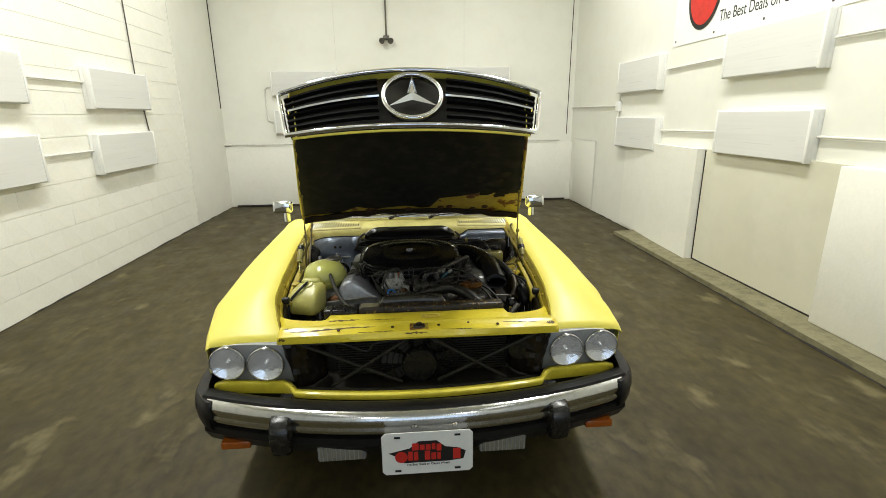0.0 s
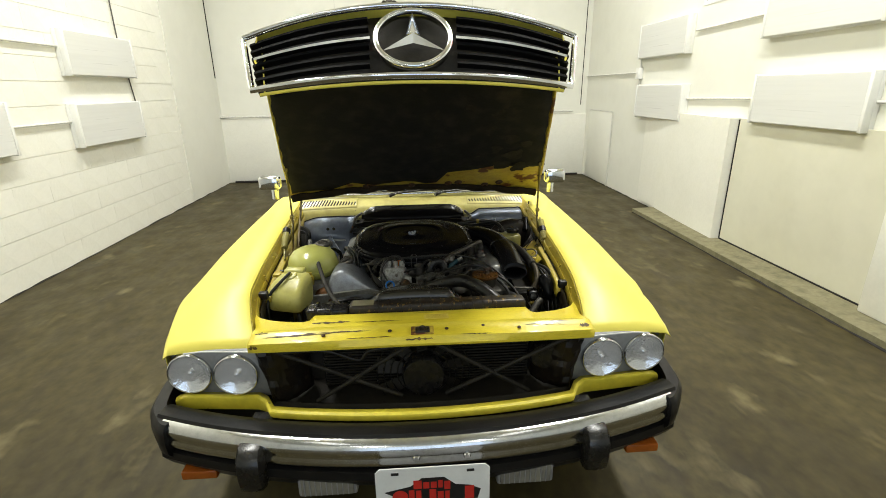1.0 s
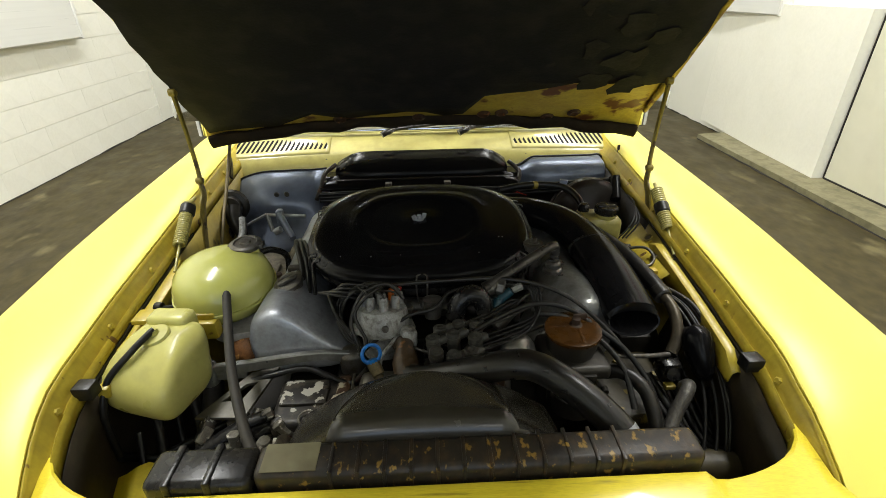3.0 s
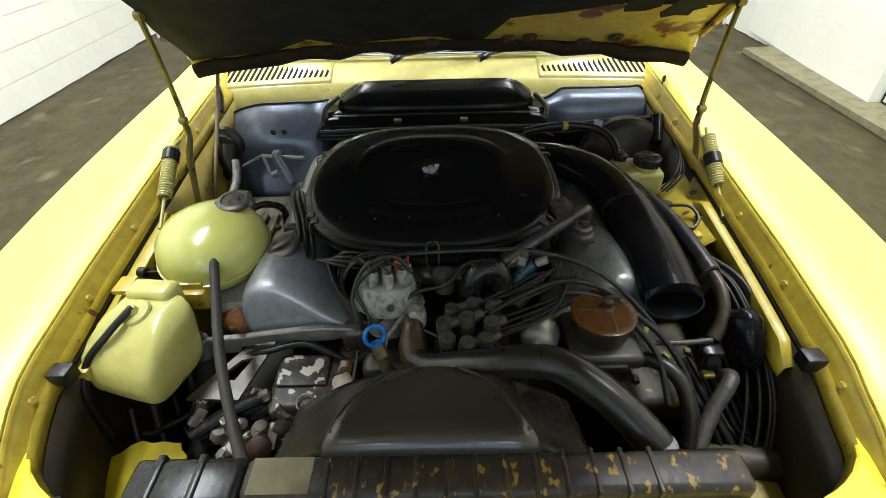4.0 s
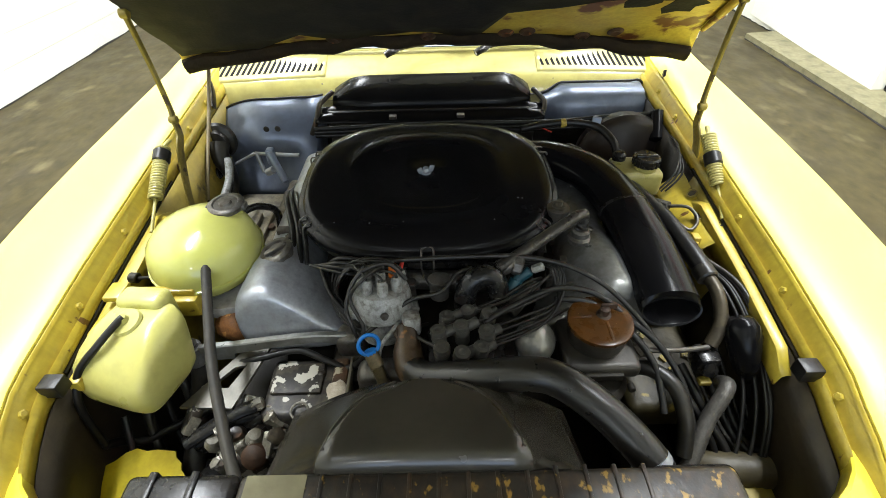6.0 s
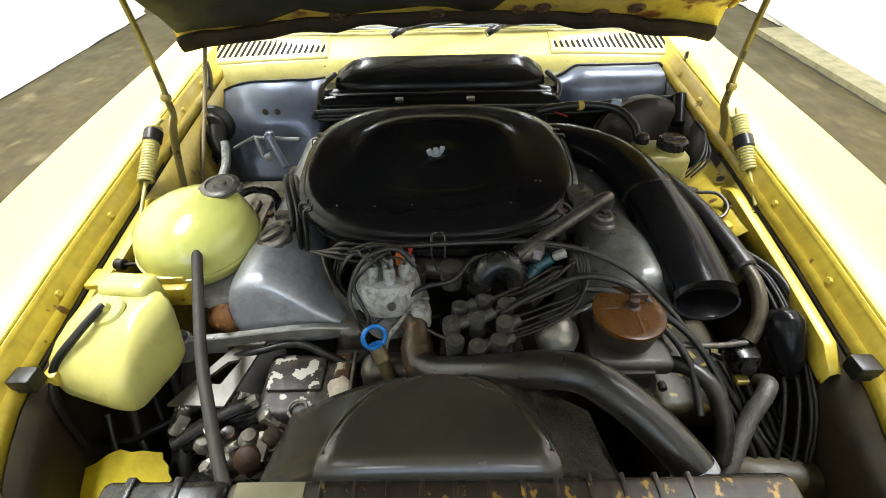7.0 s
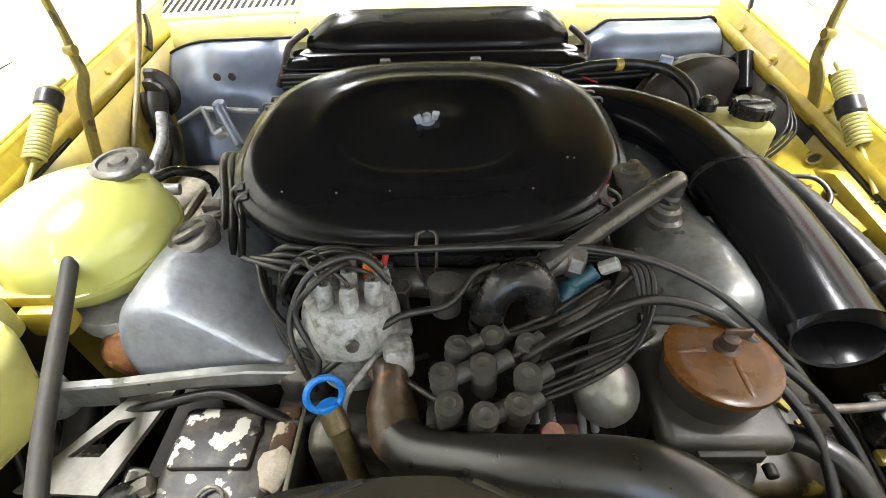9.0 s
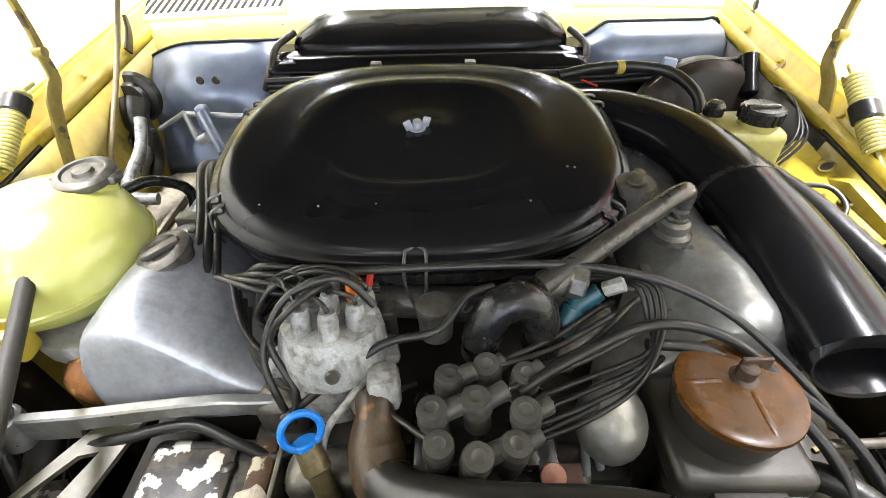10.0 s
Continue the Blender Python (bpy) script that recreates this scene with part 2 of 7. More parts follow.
AMBER = mat("amber_lens", (0.34, 0.085, 0.008), 0.18, second=(0.22, 0.05, 0.006), scale=30, amount=0.4, coat=0.5, mid=0.05)
BEZEL = mat("grey_lamp_bezel", (0.30, 0.31, 0.32), 0.42, 0.3, second=(0.22, 0.22, 0.22), scale=12, amount=0.5, fine=0.12)
REFLECTOR = mat("lamp_reflector", (0.96, 0.97, 0.99), 0.09, 1.0, second=(0.80, 0.81, 0.84), scale=30, amount=0.5, mid=0.05, fine=0.02, rough_var=0.04, bump=0.45, bump_scale=55)
WHITE_PLATE = mat("white_plate", (0.80, 0.81, 0.80), 0.35, second=(0.72, 0.73, 0.72), scale=10, amount=0.4, fine=0.04, mid=0.05)
BLACK_INK = mat("black_ink", (0.015, 0.015, 0.015), 0.4)
RED_INK = mat("red_ink", (0.62, 0.03, 0.02), 0.4)
STICKER = mat("yellow_paper_sticker", (0.80, 0.66, 0.12), 0.55, second=(0.66, 0.52, 0.06), scale=30, amount=0.6)
TYRE = mat("tyre_rubber", (0.02, 0.02, 0.02), 0.75, bump=0.2)
CLOTH = mat("black_soft_top_cloth", (0.02, 0.02, 0.02), 0.9, bump=0.2, bump_scale=400)
WALL_WHITE = mat("white_wall_paint", (0.80, 0.79, 0.71), 0.55, second=(0.74, 0.73, 0.64), scale=1.3, amount=0.5, fine=0.05, bump=0.12, bump_scale=28, mid=0.05)
WALL_SMOOTH = mat("smooth_white_panel_paint", (0.76, 0.755, 0.69), 0.45, second=(0.71, 0.705, 0.63), scale=0.8, amount=0.5, fine=0.03, bump=0.04, bump_scale=14, mid=0.05)
BLOCK_PAINT = mat("painted_concrete_block", (0.81, 0.80, 0.73), 0.55, second=(0.76, 0.75, 0.67), scale=3, amount=0.5, fine=0.07, bump=0.22, bump_scale=45, mid=0.03)
FIXTURE = mat("white_enamel_fixture", (0.78, 0.78, 0.75), 0.4, second=(0.72, 0.72, 0.69), scale=4, amount=0.4, fine=0.04, mid=0.05)
DIFFUSER = mat("prismatic_diffuser", (0.66, 0.66, 0.64), 0.3, second=(0.60, 0.60, 0.58), scale=1.6, amount=0.6, fine=0.02, stretch=(0.12, 0.12, 5), bump=0.04, bump_scale=160, mid=0.06)
PIPE_WHITE = mat("painted_conduit", (0.72, 0.71, 0.66), 0.45, second=(0.60, 0.59, 0.55), scale=9)
CONCRETE = mat("pale_concrete", (0.235, 0.215, 0.125), 0.8, second=(0.16, 0.145, 0.078), scale=3, amount=0.8, fine=0.3, bump=0.3, bump_scale=40, mid=0.5)
FLOOR = mat("stained_concrete_floor", (0.078, 0.063, 0.023), 0.55, second=(0.046, 0.036, 0.0125), scale=1.3, amount=0.9, fine=0.75, bump=0.5, bump_scale=24,
            spots=(0.125, 0.105, 0.050), spot_scale=4.5, spot_at=0.60, spot_soft=0.12, spec=0.3, rough_var=0.25, mid=0.5, grime=(0.026, 0.020, 0.010), spot_detail=13.0, stretch=(1.0, 0.6, 1.0))
DARK_GAP = mat("dark_gap", (0.02, 0.018, 0.015), 0.8)


def glass(name, colour=(1, 1, 1), rough=0.02):
    m = bpy.data.materials.new(name)
    m.use_nodes = True
    b = m.node_tree.nodes["Principled BSDF"]
    b.inputs["Base Color"].default_value = (*colour, 1)
    b.inputs["Roughness"].default_value = rough
    b.inputs["Transmission Weight"].default_value = 1.0
    b.inputs["IOR"].default_value = 1.45
    return m


GLASS = glass("clear_glass")
GLASS_RIBBED = glass("ribbed_lamp_glass", (0.98, 0.985, 1.0), 0.06)
_b = GLASS_RIBBED.node_tree.nodes["Principled BSDF"]
_b.inputs["Transmission Weight"].default_value = 0.0
_b.inputs["Alpha"].default_value = 0.14
_tc, _wave, _bump = [GLASS_RIBBED.node_tree.nodes.new(k) for k in ("ShaderNodeTexCoord", "ShaderNodeTexWave", "ShaderNodeBump")]
_wave.inputs["Scale"].default_value = 16
_wave.inputs["Distortion"].default_value = 3.0
_wave.inputs["Detail Scale"].default_value = 2.0
_bump.inputs["Strength"].default_value = 0.7
_bump.inputs["Distance"].default_value = 0.004
GLASS_RIBBED.node_tree.links.new(_tc.outputs["Object"], _wave.inputs["Vector"])
GLASS_RIBBED.node_tree.links.new(_wave.outputs["Fac"], _bump.inputs["Height"])
GLASS_RIBBED.node_tree.links.new(_bump.outputs[0], _b.inputs["Normal"])

# ---- shape helpers: every shape is a pair (vertices, faces) ----


def move(geo, m):
    return [tuple(m @ Vector(v)) for v in geo[0]], geo[1]


def join(*geos):
    v, f = [], []
    for gv, gf in geos:
        k = len(v)
        v.extend(gv)
        f.extend([tuple(i + k for i in q) for q in gf])
    return v, f


def box(x0, x1, y0, y1, z0, z1, r=0.0, seg=2):
    if r <= 0:
        v = [(x, y, z) for z in (z0, z1) for y in (y0, y1) for x in (x0, x1)]
        return v, [(0, 2, 3, 1), (4, 5, 7, 6), (0, 1, 5, 4), (2, 6, 7, 3), (0, 4, 6, 2), (1, 3, 7, 5)]
    bm = bmesh.new()
    bmesh.ops.create_cube(bm, size=1.0)
    for q in bm.verts:
        q.co = Vector(((x0 + x1) / 2 + q.co.x * (x1 - x0), (y0 + y1) / 2 + q.co.y * (y1 - y0), (z0 + z1) / 2 + q.co.z * (z1 - z0)))
    bmesh.ops.bevel(bm, geom=bm.edges[:], offset=r, segments=seg, affect="EDGES", profile=0.5)
    bm.verts.index_update()
    out = [tuple(q.co) for q in bm.verts], [tuple(q.index for q in fc.verts) for fc in bm.faces]
    bm.free()
    return out


def loft(rows, closed=True, caps=True):
    """Skin over rows of points, all of one length. closed: each row is a ring."""
    n = len(rows[0])
    v = [tuple(p) for row in rows for p in row]
    f = []
    for i in range(len(rows) - 1):
        for j in range(n if closed else n - 1):
            k = (j + 1) % n
            f.append((i * n + j, i * n + k, (i + 1) * n + k, (i + 1) * n + j))
    if caps and closed:
        f.append(tuple(reversed(range(n))))
        f.append(tuple((len(rows) - 1) * n + j for j in range(n)))
    return v, f


def lathe(profile, n=24, m=None, sx=1.0, sy=1.0):
    """Turns (radius, height) pairs round z."""
    rows = [[(max(r, 1e-4) * sx * math.cos(2 * math.pi * j / n), max(r, 1e-4) * sy * math.sin(2 * math.pi * j / n), z) for j in range(n)] for r, z in profile]
    g = loft(rows)
    return move(g, m) if m else g


def spline(points, per=6):
    p = [Vector(q) for q in points]
    if len(p) == 2:
        return [p[0].lerp(p[1], i / per) for i in range(per + 1)]
    out = []
    for i in range(len(p) - 1):
        a, b, c, d = p[max(i - 1, 0)], p[i], p[i + 1], p[min(i + 2, len(p) - 1)]
        for k in range(per):
            t = k / per
            out.append(0.5 * ((2 * b) + (c - a) * t + (2 * a - 5 * b + 4 * c - d) * t * t + (3 * b - a - 3 * c + d) * t ** 3))
    return out + [p[-1]]


def tube(points, r, n=10, per=6, flat=1.0, ribs=0.0, smooth=True, caps=True):
    """A round (or flattened) bar along a curve. ribs: depth of rings along it. r may be a list, one per given point."""
    n = max(n, 10)
    path = spline(points, per) if smooth else [Vector(q) for q in points]
    rows, up = [], Vector((0, 0, 1))
    for i, c in enumerate(path):
        d = (path[min(i + 1, len(path) - 1)] - path[max(i - 1, 0)]).normalized()
        side = d.cross(up)
        side = side.normalized() if side.length > 0.05 else d.cross(Vector((1, 0, 0))).normalized()
        over = side.cross(d).normalized()
        if isinstance(r, (list, tuple)):
            s = i / (len(path) - 1) * (len(r) - 1)
            k = min(int(s), len(r) - 2)
            rad = r[k] + (r[k + 1] - r[k]) * (s - k)
        else:
            rad = r
        rad += ribs * (i % 2)
        rows.append([c + side * rad * math.cos(2 * math.pi * j / n) + over * rad * flat * math.sin(2 * math.pi * j / n) for j in range(n)])
    return loft(rows, caps=caps)


def strip(points, wide, thick, per=5):
    """A flat steel link standing along the car: points (x, y, z), one width for each."""
    path, rows = spline(points, per), []
    for i, c in enumerate(path):
        d = (path[min(i + 1, len(path) - 1)] - path[max(i - 1, 0)]).normalized()
        n = Vector((0, d.z, -d.y)).normalized()
        s = i / (len(path) - 1) * (len(wide) - 1)
        k = min(int(s), len(wide) - 2)
        w = (wide[k] + (wide[k + 1] - wide[k]) * (s - k)) / 2
        rows.append([c + n * a * w + Vector((b * thick / 2, 0, 0)) for a, b in ((-1, -0.6), (-0.9, -1), (0.9, -1), (1, -0.6), (1, 0.6), (0.9, 1), (-0.9, 1), (-1, 0.6))])
    return loft(rows)


def aim(a, b):
    """The pose that takes z from point a towards point b."""
    a, b = Vector(a), Vector(b)
    return Matrix.Translation(a) @ (b - a).to_track_quat("Z", "Y").to_matrix().to_4x4()


def rod(a, b, r, n=12, bev=0.15):
    length = (Vector(b) - Vector(a)).length
    e = r * bev
    return lathe([(0, 0), (r - e, 0), (r, e), (r, length - e), (r - e, length), (0, length)], n, aim(a, b))


def prism(outline, t, m=None):
    """A flat plate from a 2D outline, t thick."""
    g = loft([[(x, y, 0) for x, y in outline], [(x, y, t) for x, y in outline]])
    return move(g, m) if m else g


def ring(R, r, n=32, k=8, m=None):
    rows = [[((R + r * math.cos(2 * math.pi * j / k)) * math.cos(2 * math.pi * i / n), (R + r * math.cos(2 * math.pi * j / k)) * math.sin(2 * math.pi * i / n),
              r * math.sin(2 * math.pi * j / k)) for j in range(k)] for i in range(n)]
    v = [p for row in rows for p in row]
    f = [(i * k + j, ((i + 1) % n) * k + j, ((i + 1) % n) * k + (j + 1) % k, i * k + (j + 1) % k) for i in range(n) for j in range(k)]
    return move((v, f), m) if m else (v, f)


def coil(a, b, R, r, turns, k=8):
    length = (Vector(b) - Vector(a)).length
    n = int(turns * 14)
    pts = [(R * math.cos(2 * math.pi * turns * i / n), R * math.sin(2 * math.pi * turns * i / n), length * i / n) for i in range(n + 1)]
    return move(tube(pts, r, k, smooth=False), aim(a, b))


def lerp_table(table, y):
    """Straight lines between (y, value) pairs."""
    if y <= table[0][0]:
        return table[0][1]
    for (a, va), (b, vb) in zip(table, table[1:]):
        if y <= b:
            return va + (vb - va) * (y - a) / (b - a)
    return table[-1][1]


def part(name, geo, material, parent=None, label="", angle=38, thick=0.0, m=None):
    """Links a shape as one mesh object, under a thing or a part."""
    me = bpy.data.meshes.new(name)
    me.from_pydata(geo[0], [], geo[1])
    me.validate()
    bm = bmesh.new()
    bm.from_mesh(me)
    bmesh.ops.recalc_face_normals(bm, faces=bm.faces[:])
    bm.to_mesh(me)
    bm.free()
    me.polygons.foreach_set("use_smooth", [True] * len(me.polygons))
    me.set_sharp_from_angle(angle=radians(angle))
    me.materials.append(material)
    ob = new(name, me)
    if thick:
        s = ob.modifiers.new("thickness", "SOLIDIFY")
        s.thickness, s.offset = thick, -1.0
    if m:
        ob.matrix_world = m
    if parent:
        ob.parent = parent
        ob.matrix_parent_inverse = Matrix.Translation(parent.get("base", (0, 0, 0))).inverted() if "base" in parent else Matrix.Identity(4)
    if label:
        ob["label"] = label
    return ob


def thing(name, base, label, category, group="", kind=""):
    """An Empty at the base of a thing; its parts keep world coordinates."""
    ob = new(name)
    ob.location = base
    ob.empty_display_size = 0.1
    ob["base"] = base
    return tagged(ob, label, category, group, kind)

# ---- the room ----
LEFT, RIGHT, BACK, FRONT = -3.15, 3.05, 8.95, FRONT_WALL


def setting(name, geo, material, label, parent=None):
    ob = part(name, geo, material, parent, label)
    return tagged(ob, label, name.split("_")[0], "", "structure") if parent is None else ob


setting("floor", box(LEFT - 0.25, RIGHT + 0.25, FRONT - 0.25, BACK + 0.25, -0.2, 0.0), FLOOR, "dark brown stained concrete floor with scuffs")
setting("ceiling", box(LEFT - 0.25, RIGHT + 0.25, FRONT - 0.25, BACK + 0.25, CEILING, CEILING + 0.2), WALL_WHITE, "plain white painted ceiling")
wall_west = setting("wall_west", box(LEFT - 0.25, LEFT - 0.0065, FRONT, BACK, 0.0, CEILING), BLOCK_PAINT, "white painted concrete block wall")
setting("wall_east", box(RIGHT, RIGHT + 0.25, FRONT, BACK, 0.0, CEILING), WALL_SMOOTH, "smooth white painted wall panels")
setting("wall_north", box(LEFT - 0.25, RIGHT + 0.25, BACK, BACK + 0.25, 0.0, CEILING), WALL_SMOOTH, "white painted back wall")
for name, x0, x1, z0 in (("wall_south", LEFT - 0.25, -2.2, 0.0), ("wall_south_east", 2.2, RIGHT + 0.25, 0.0), ("wall_south_lintel", -2.2, 2.2, 3.4)):
    setting(name, box(x0, x1, FRONT - 0.25, FRONT, z0, CEILING), WALL_WHITE, "plain white wall beside the open doorway")
setting("ground", box(-40, 40, -60, FRONT - 0.25, -0.3, -0.02), CONCRETE, "concrete yard outside the doorway")
setting("wall_west_smooth", box(LEFT - 0.006, LEFT + 0.002, 7.42, BACK, 0.0, CEILING), WALL_SMOOTH, "smooth plastered end of the block wall")
setting("wall_west_upper", box(LEFT - 0.006, LEFT, FRONT, 7.42, 3.4, CEILING), WALL_WHITE, "white painted upper wall")
setting("wall_west_near", box(LEFT - 0.006, LEFT, FRONT, 1.4, 0.0, 3.4), WALL_WHITE, "white painted wall beside the entrance")

# concrete pad with a kerb edge along the east wall
pad_pts = [(2.72, 6.12), (RIGHT, 6.16), (RIGHT, FRONT), (2.76, FRONT), (2.745, 0.0), (2.735, 3.0), (2.73, 4.6)]
setting("concrete_pad", prism(pad_pts, 0.045, pose(0, 0, 0)), CONCRETE, "worn pale concrete kerb pad along the wall")


setting("low_wall", prism([(2.93, 4.84), (RIGHT - 0.001, 4.84), (RIGHT - 0.001, 6.7), (2.96, 5.6)], 1.155, pose(0, 0, 0.045)), BLOCK_PAINT, "low white painted concrete wall stub on the pad")
setting("low_wall_near", box(2.93, RIGHT - 0.001, -3.0, 3.2, 0.045, 1.2, 0.012), BLOCK_PAINT, "low white painted concrete wall on the pad")
setting("infill_panel", box(3.015, RIGHT - 0.001, 3.215, 4.82, 0.055, 1.2), mat("yellowed_white_panel", (0.66, 0.645, 0.53), 0.5, second=(0.60, 0.58, 0.45), scale=1.1, amount=0.7, fine=0.04, bump=0.03, bump_scale=10, mid=0.06), "smooth white panel filling an old opening")
setting("infill_seam", join(box(3.01, 3.04, 4.824, 4.832, 0.05, 1.19), box(3.005, 3.045, 3.215, 4.82, 0.0455, 0.056)), DARK_GAP, "dark seam round the infill panel")

# hatch in the east wall near the back corner
hatch = setting("hatch_door", box(RIGHT - 0.02, RIGHT - 0.001, 7.75, 8.7, 0.02, 1.12, 0.004), WALL_SMOOTH, "small white flush hatch door")
part("edge_strip", join(box(RIGHT - 0.024, RIGHT - 0.019, 7.735, 7.75, 0.0, 1.135), box(RIGHT - 0.024, RIGHT - 0.019, 7.735, 8.7, 1.122, 1.135)), PIPE_WHITE, hatch)

# back wall: lower masonry, panel seams
setting("wall_north_base", box(LEFT, RIGHT, BACK - 0.06, BACK - 0.001, 0.0, 1.06, 0.008), BLOCK_PAINT, "white painted masonry base of the back wall")
for sx in (-1.15, 1.05):
    setting("panel_seam", box(sx - 0.004, sx + 0.004, BACK - 0.003, BACK + 0.01, 1.08, CEILING), PIPE_WHITE, "thin vertical seam between wall panels")
setting("corner_gap", box(RIGHT - 0.105, RIGHT - 0.092, BACK - 0.003, BACK + 0.01, 1.2, CEILING), DARK_GAP, "dark vertical gap beside the room corner")
setting("corner_gap_west", box(LEFT + 0.002, LEFT + 0.008, BACK - 0.05, BACK - 0.02, 1.7, CEILING), DARK_GAP, "dark crack along the room corner")
setting("floor_debris", tube([(LEFT + 0.1, BACK - 0.09, 0.012), (LEFT + 0.5, BACK - 0.11, 0.016), (LEFT + 0.9, BACK - 0.085, 0.012), (-1.6, BACK - 0.1, 0.01)], 0.02, 6), DARK_GAP, "dark strip of dirt at the wall foot")
setting("floor_debris_east", tube([(2.0, BACK - 0.09, 0.012), (2.5, BACK - 0.11, 0.016), (2.95, BACK - 0.085, 0.012)], 0.02, 6), DARK_GAP, "dark strip of dirt at the wall foot")


random.seed(77)
for name, x, y0, y1, z in (("floor_debris_west", LEFT + 0.006, 1.0, 8.85, 0.002), ("floor_debris_pad", 2.718, -1.0, 6.1, 0.001), ("floor_debris_wall", RIGHT - 0.012, 6.2, 8.85, 0.002)):
    n = 60
    setting(name, tube([(x + random.uniform(-0.004, 0.006), y0 + (y1 - y0) * i / n, z) for i in range(n + 1)], [random.choice((0.004, 0.006, 0.009, 0.013)) for i in range(n + 1)], 10, 2, 0.7), DARK_GAP, "uneven dark line of dirt along the wall foot")


def conduit(points, label="thin white painted electrical conduit on the wall", r=0.011, material=None):
    ob = part("conduit", tube(points, r, 8, smooth=False), material or PIPE_WHITE)
    return tagged(ob, label, "conduit", "wall conduits")


def light_fixture(m, length=1.12, height=0.40, depth=0.085):
    """A wall light with an unlit diffuser. It lies along x, faces -y, its back at y = 0."""
    h, w = height / 2, length / 2
    root = tagged(new("light_fixture"), "white wall-mounted fluorescent light fixture, unlit", "light", "wall lights")
    part("back_pan", box(-w, w, -0.035, 0.0, -h, h, 0.005), FIXTURE, root)
    prof = [(-0.036, -h + 0.004), (-depth + 0.008, -h + 0.006), (-depth, -h + 0.014), (-depth, h - 0.014), (-depth + 0.008, h - 0.006), (-0.036, h - 0.004)]
    part("diffuser", loft([[(x, y, z) for y, z in prof] for x in (-w + 0.03, w - 0.03)]), DIFFUSER, root, "pale ribbed plastic diffuser")
    for s in (-1, 1):
        part("end_plate", box(min(s * w, s * (w - 0.028)), max(s * w, s * (w - 0.028)), -depth - 0.006, -0.034, -h, h, 0.005), FIXTURE, root, "white metal end plate")
    root.matrix_world = m
    return root


first = light_fixture(pose(RIGHT, 4.13, 2.06, 0, 0, -90))
for y, z in ((4.10, 1.375), (6.40, 2.02), (6.34, 1.31), (1.85, 2.06), (1.85, 1.375)):
    copy_thing(first, pose(RIGHT, y, z, 0, 0, -90))
for y, z in ((5.86, 1.85), (5.80, 1.21), (3.92, 1.88), (3.92, 1.24), (2.0, 1.88), (2.0, 1.24)):
    copy_thing(first, pose(LEFT, y, z, 0, 0, 90))
for x, z in ((-1.70, 2.10), (-1.70, 1.47), (1.29, 2.16), (1.29, 1.5)):
    copy_thing(first, pose(x, BACK, z))

for z in (1.9, 1.25):
    conduit([(LEFT + 0.02, 4.48, z), (LEFT + 0.02, 5.3, z)])
    conduit([(LEFT + 0.02, 2.57, z), (LEFT + 0.02, 3.35, z)])
for z in (2.06, 1.375):
    conduit([(RIGHT - 0.02, 4.70, z), (RIGHT - 0.02, 5.78, z - 0.02)])
    conduit([(RIGHT - 0.02, 2.42, z), (RIGHT - 0.02, 3.55, z)])
conduit([(RIGHT - 0.02, 6.98, 1.1), (RIGHT - 0.02, 6.98, 2.05)])
conduit([(RIGHT - 0.02, 6.99, 1.66), (RIGHT - 0.02, 8.93, 1.66)])
tagged(part("junction_box", box(RIGHT - 0.06, RIGHT - 0.001, 6.93, 7.03, 1.58, 1.72, 0.006), FIXTURE), "small white junction box on the wall", "box")
conduit([(LEFT, BACK - 0.08, 1.09), (RIGHT - 0.25, BACK - 0.08, 1.10)], r=0.018)
conduit([(LEFT + 0.012, BACK - 0.03, 1.09), (LEFT + 0.10, BACK - 0.07, 1.09)], r=0.03)
conduit([(LEFT + 0.015, 6.42, 1.3), (LEFT + 0.015, 6.36, 1.66), (LEFT + 0.015, 6.30, 2.05), (LEFT + 0.015, 6.3, CEILING)], "grey cable rising up the wall", 0.007, STEEL_DULL)
tagged(part("wall_socket", box(LEFT, LEFT + 0.03, 6.40, 6.47, 1.22, 1.32, 0.004), FIXTURE), "small white wall socket", "socket")
conduit(spline([(-2.3, BACK - 0.03, 2.05), (-2.36, BACK - 0.03, 2.03), (-2.38, BACK - 0.03, 1.95), (-2.38, BACK - 0.03, 1.6), (-2.36, BACK - 0.03, 1.5), (-2.28, BACK - 0.03, 1.47)]))

flood = thing("emergency_spotlight", (-0.28, BACK - 0.02, 2.75), "twin-head grey spotlight on a drop pipe", "light")
part("pipe", rod((-0.28, BACK - 0.03, 2.85), (-0.28, BACK - 0.03, CEILING), 0.013), STEEL_DULL, flood, "thin drop pipe")
part("junction", box(-0.33, -0.23, BACK - 0.07, BACK - 0.001, 2.79, 2.86, 0.01), STEEL_DULL, flood)
for s in (-1, 1):
    part("head", lathe([(0, 0), (0.02, 0), (0.028, 0.02), (0.05, 0.07), (0.05, 0.085), (0, 0.08)], 16, aim((-0.28 + s * 0.04, BACK - 0.06, 2.80), (-0.28 + s * 0.12, BACK - 0.2, 2.72))), STEEL_DULL, flood, "grey lamp head")

# banner on the east wall
BANNER = Matrix(((0, 0, -1, RIGHT - 0.004), (-1, 0, 0, 5.75), (0, 1, 0, 2.27), (0, 0, 0, 1)))


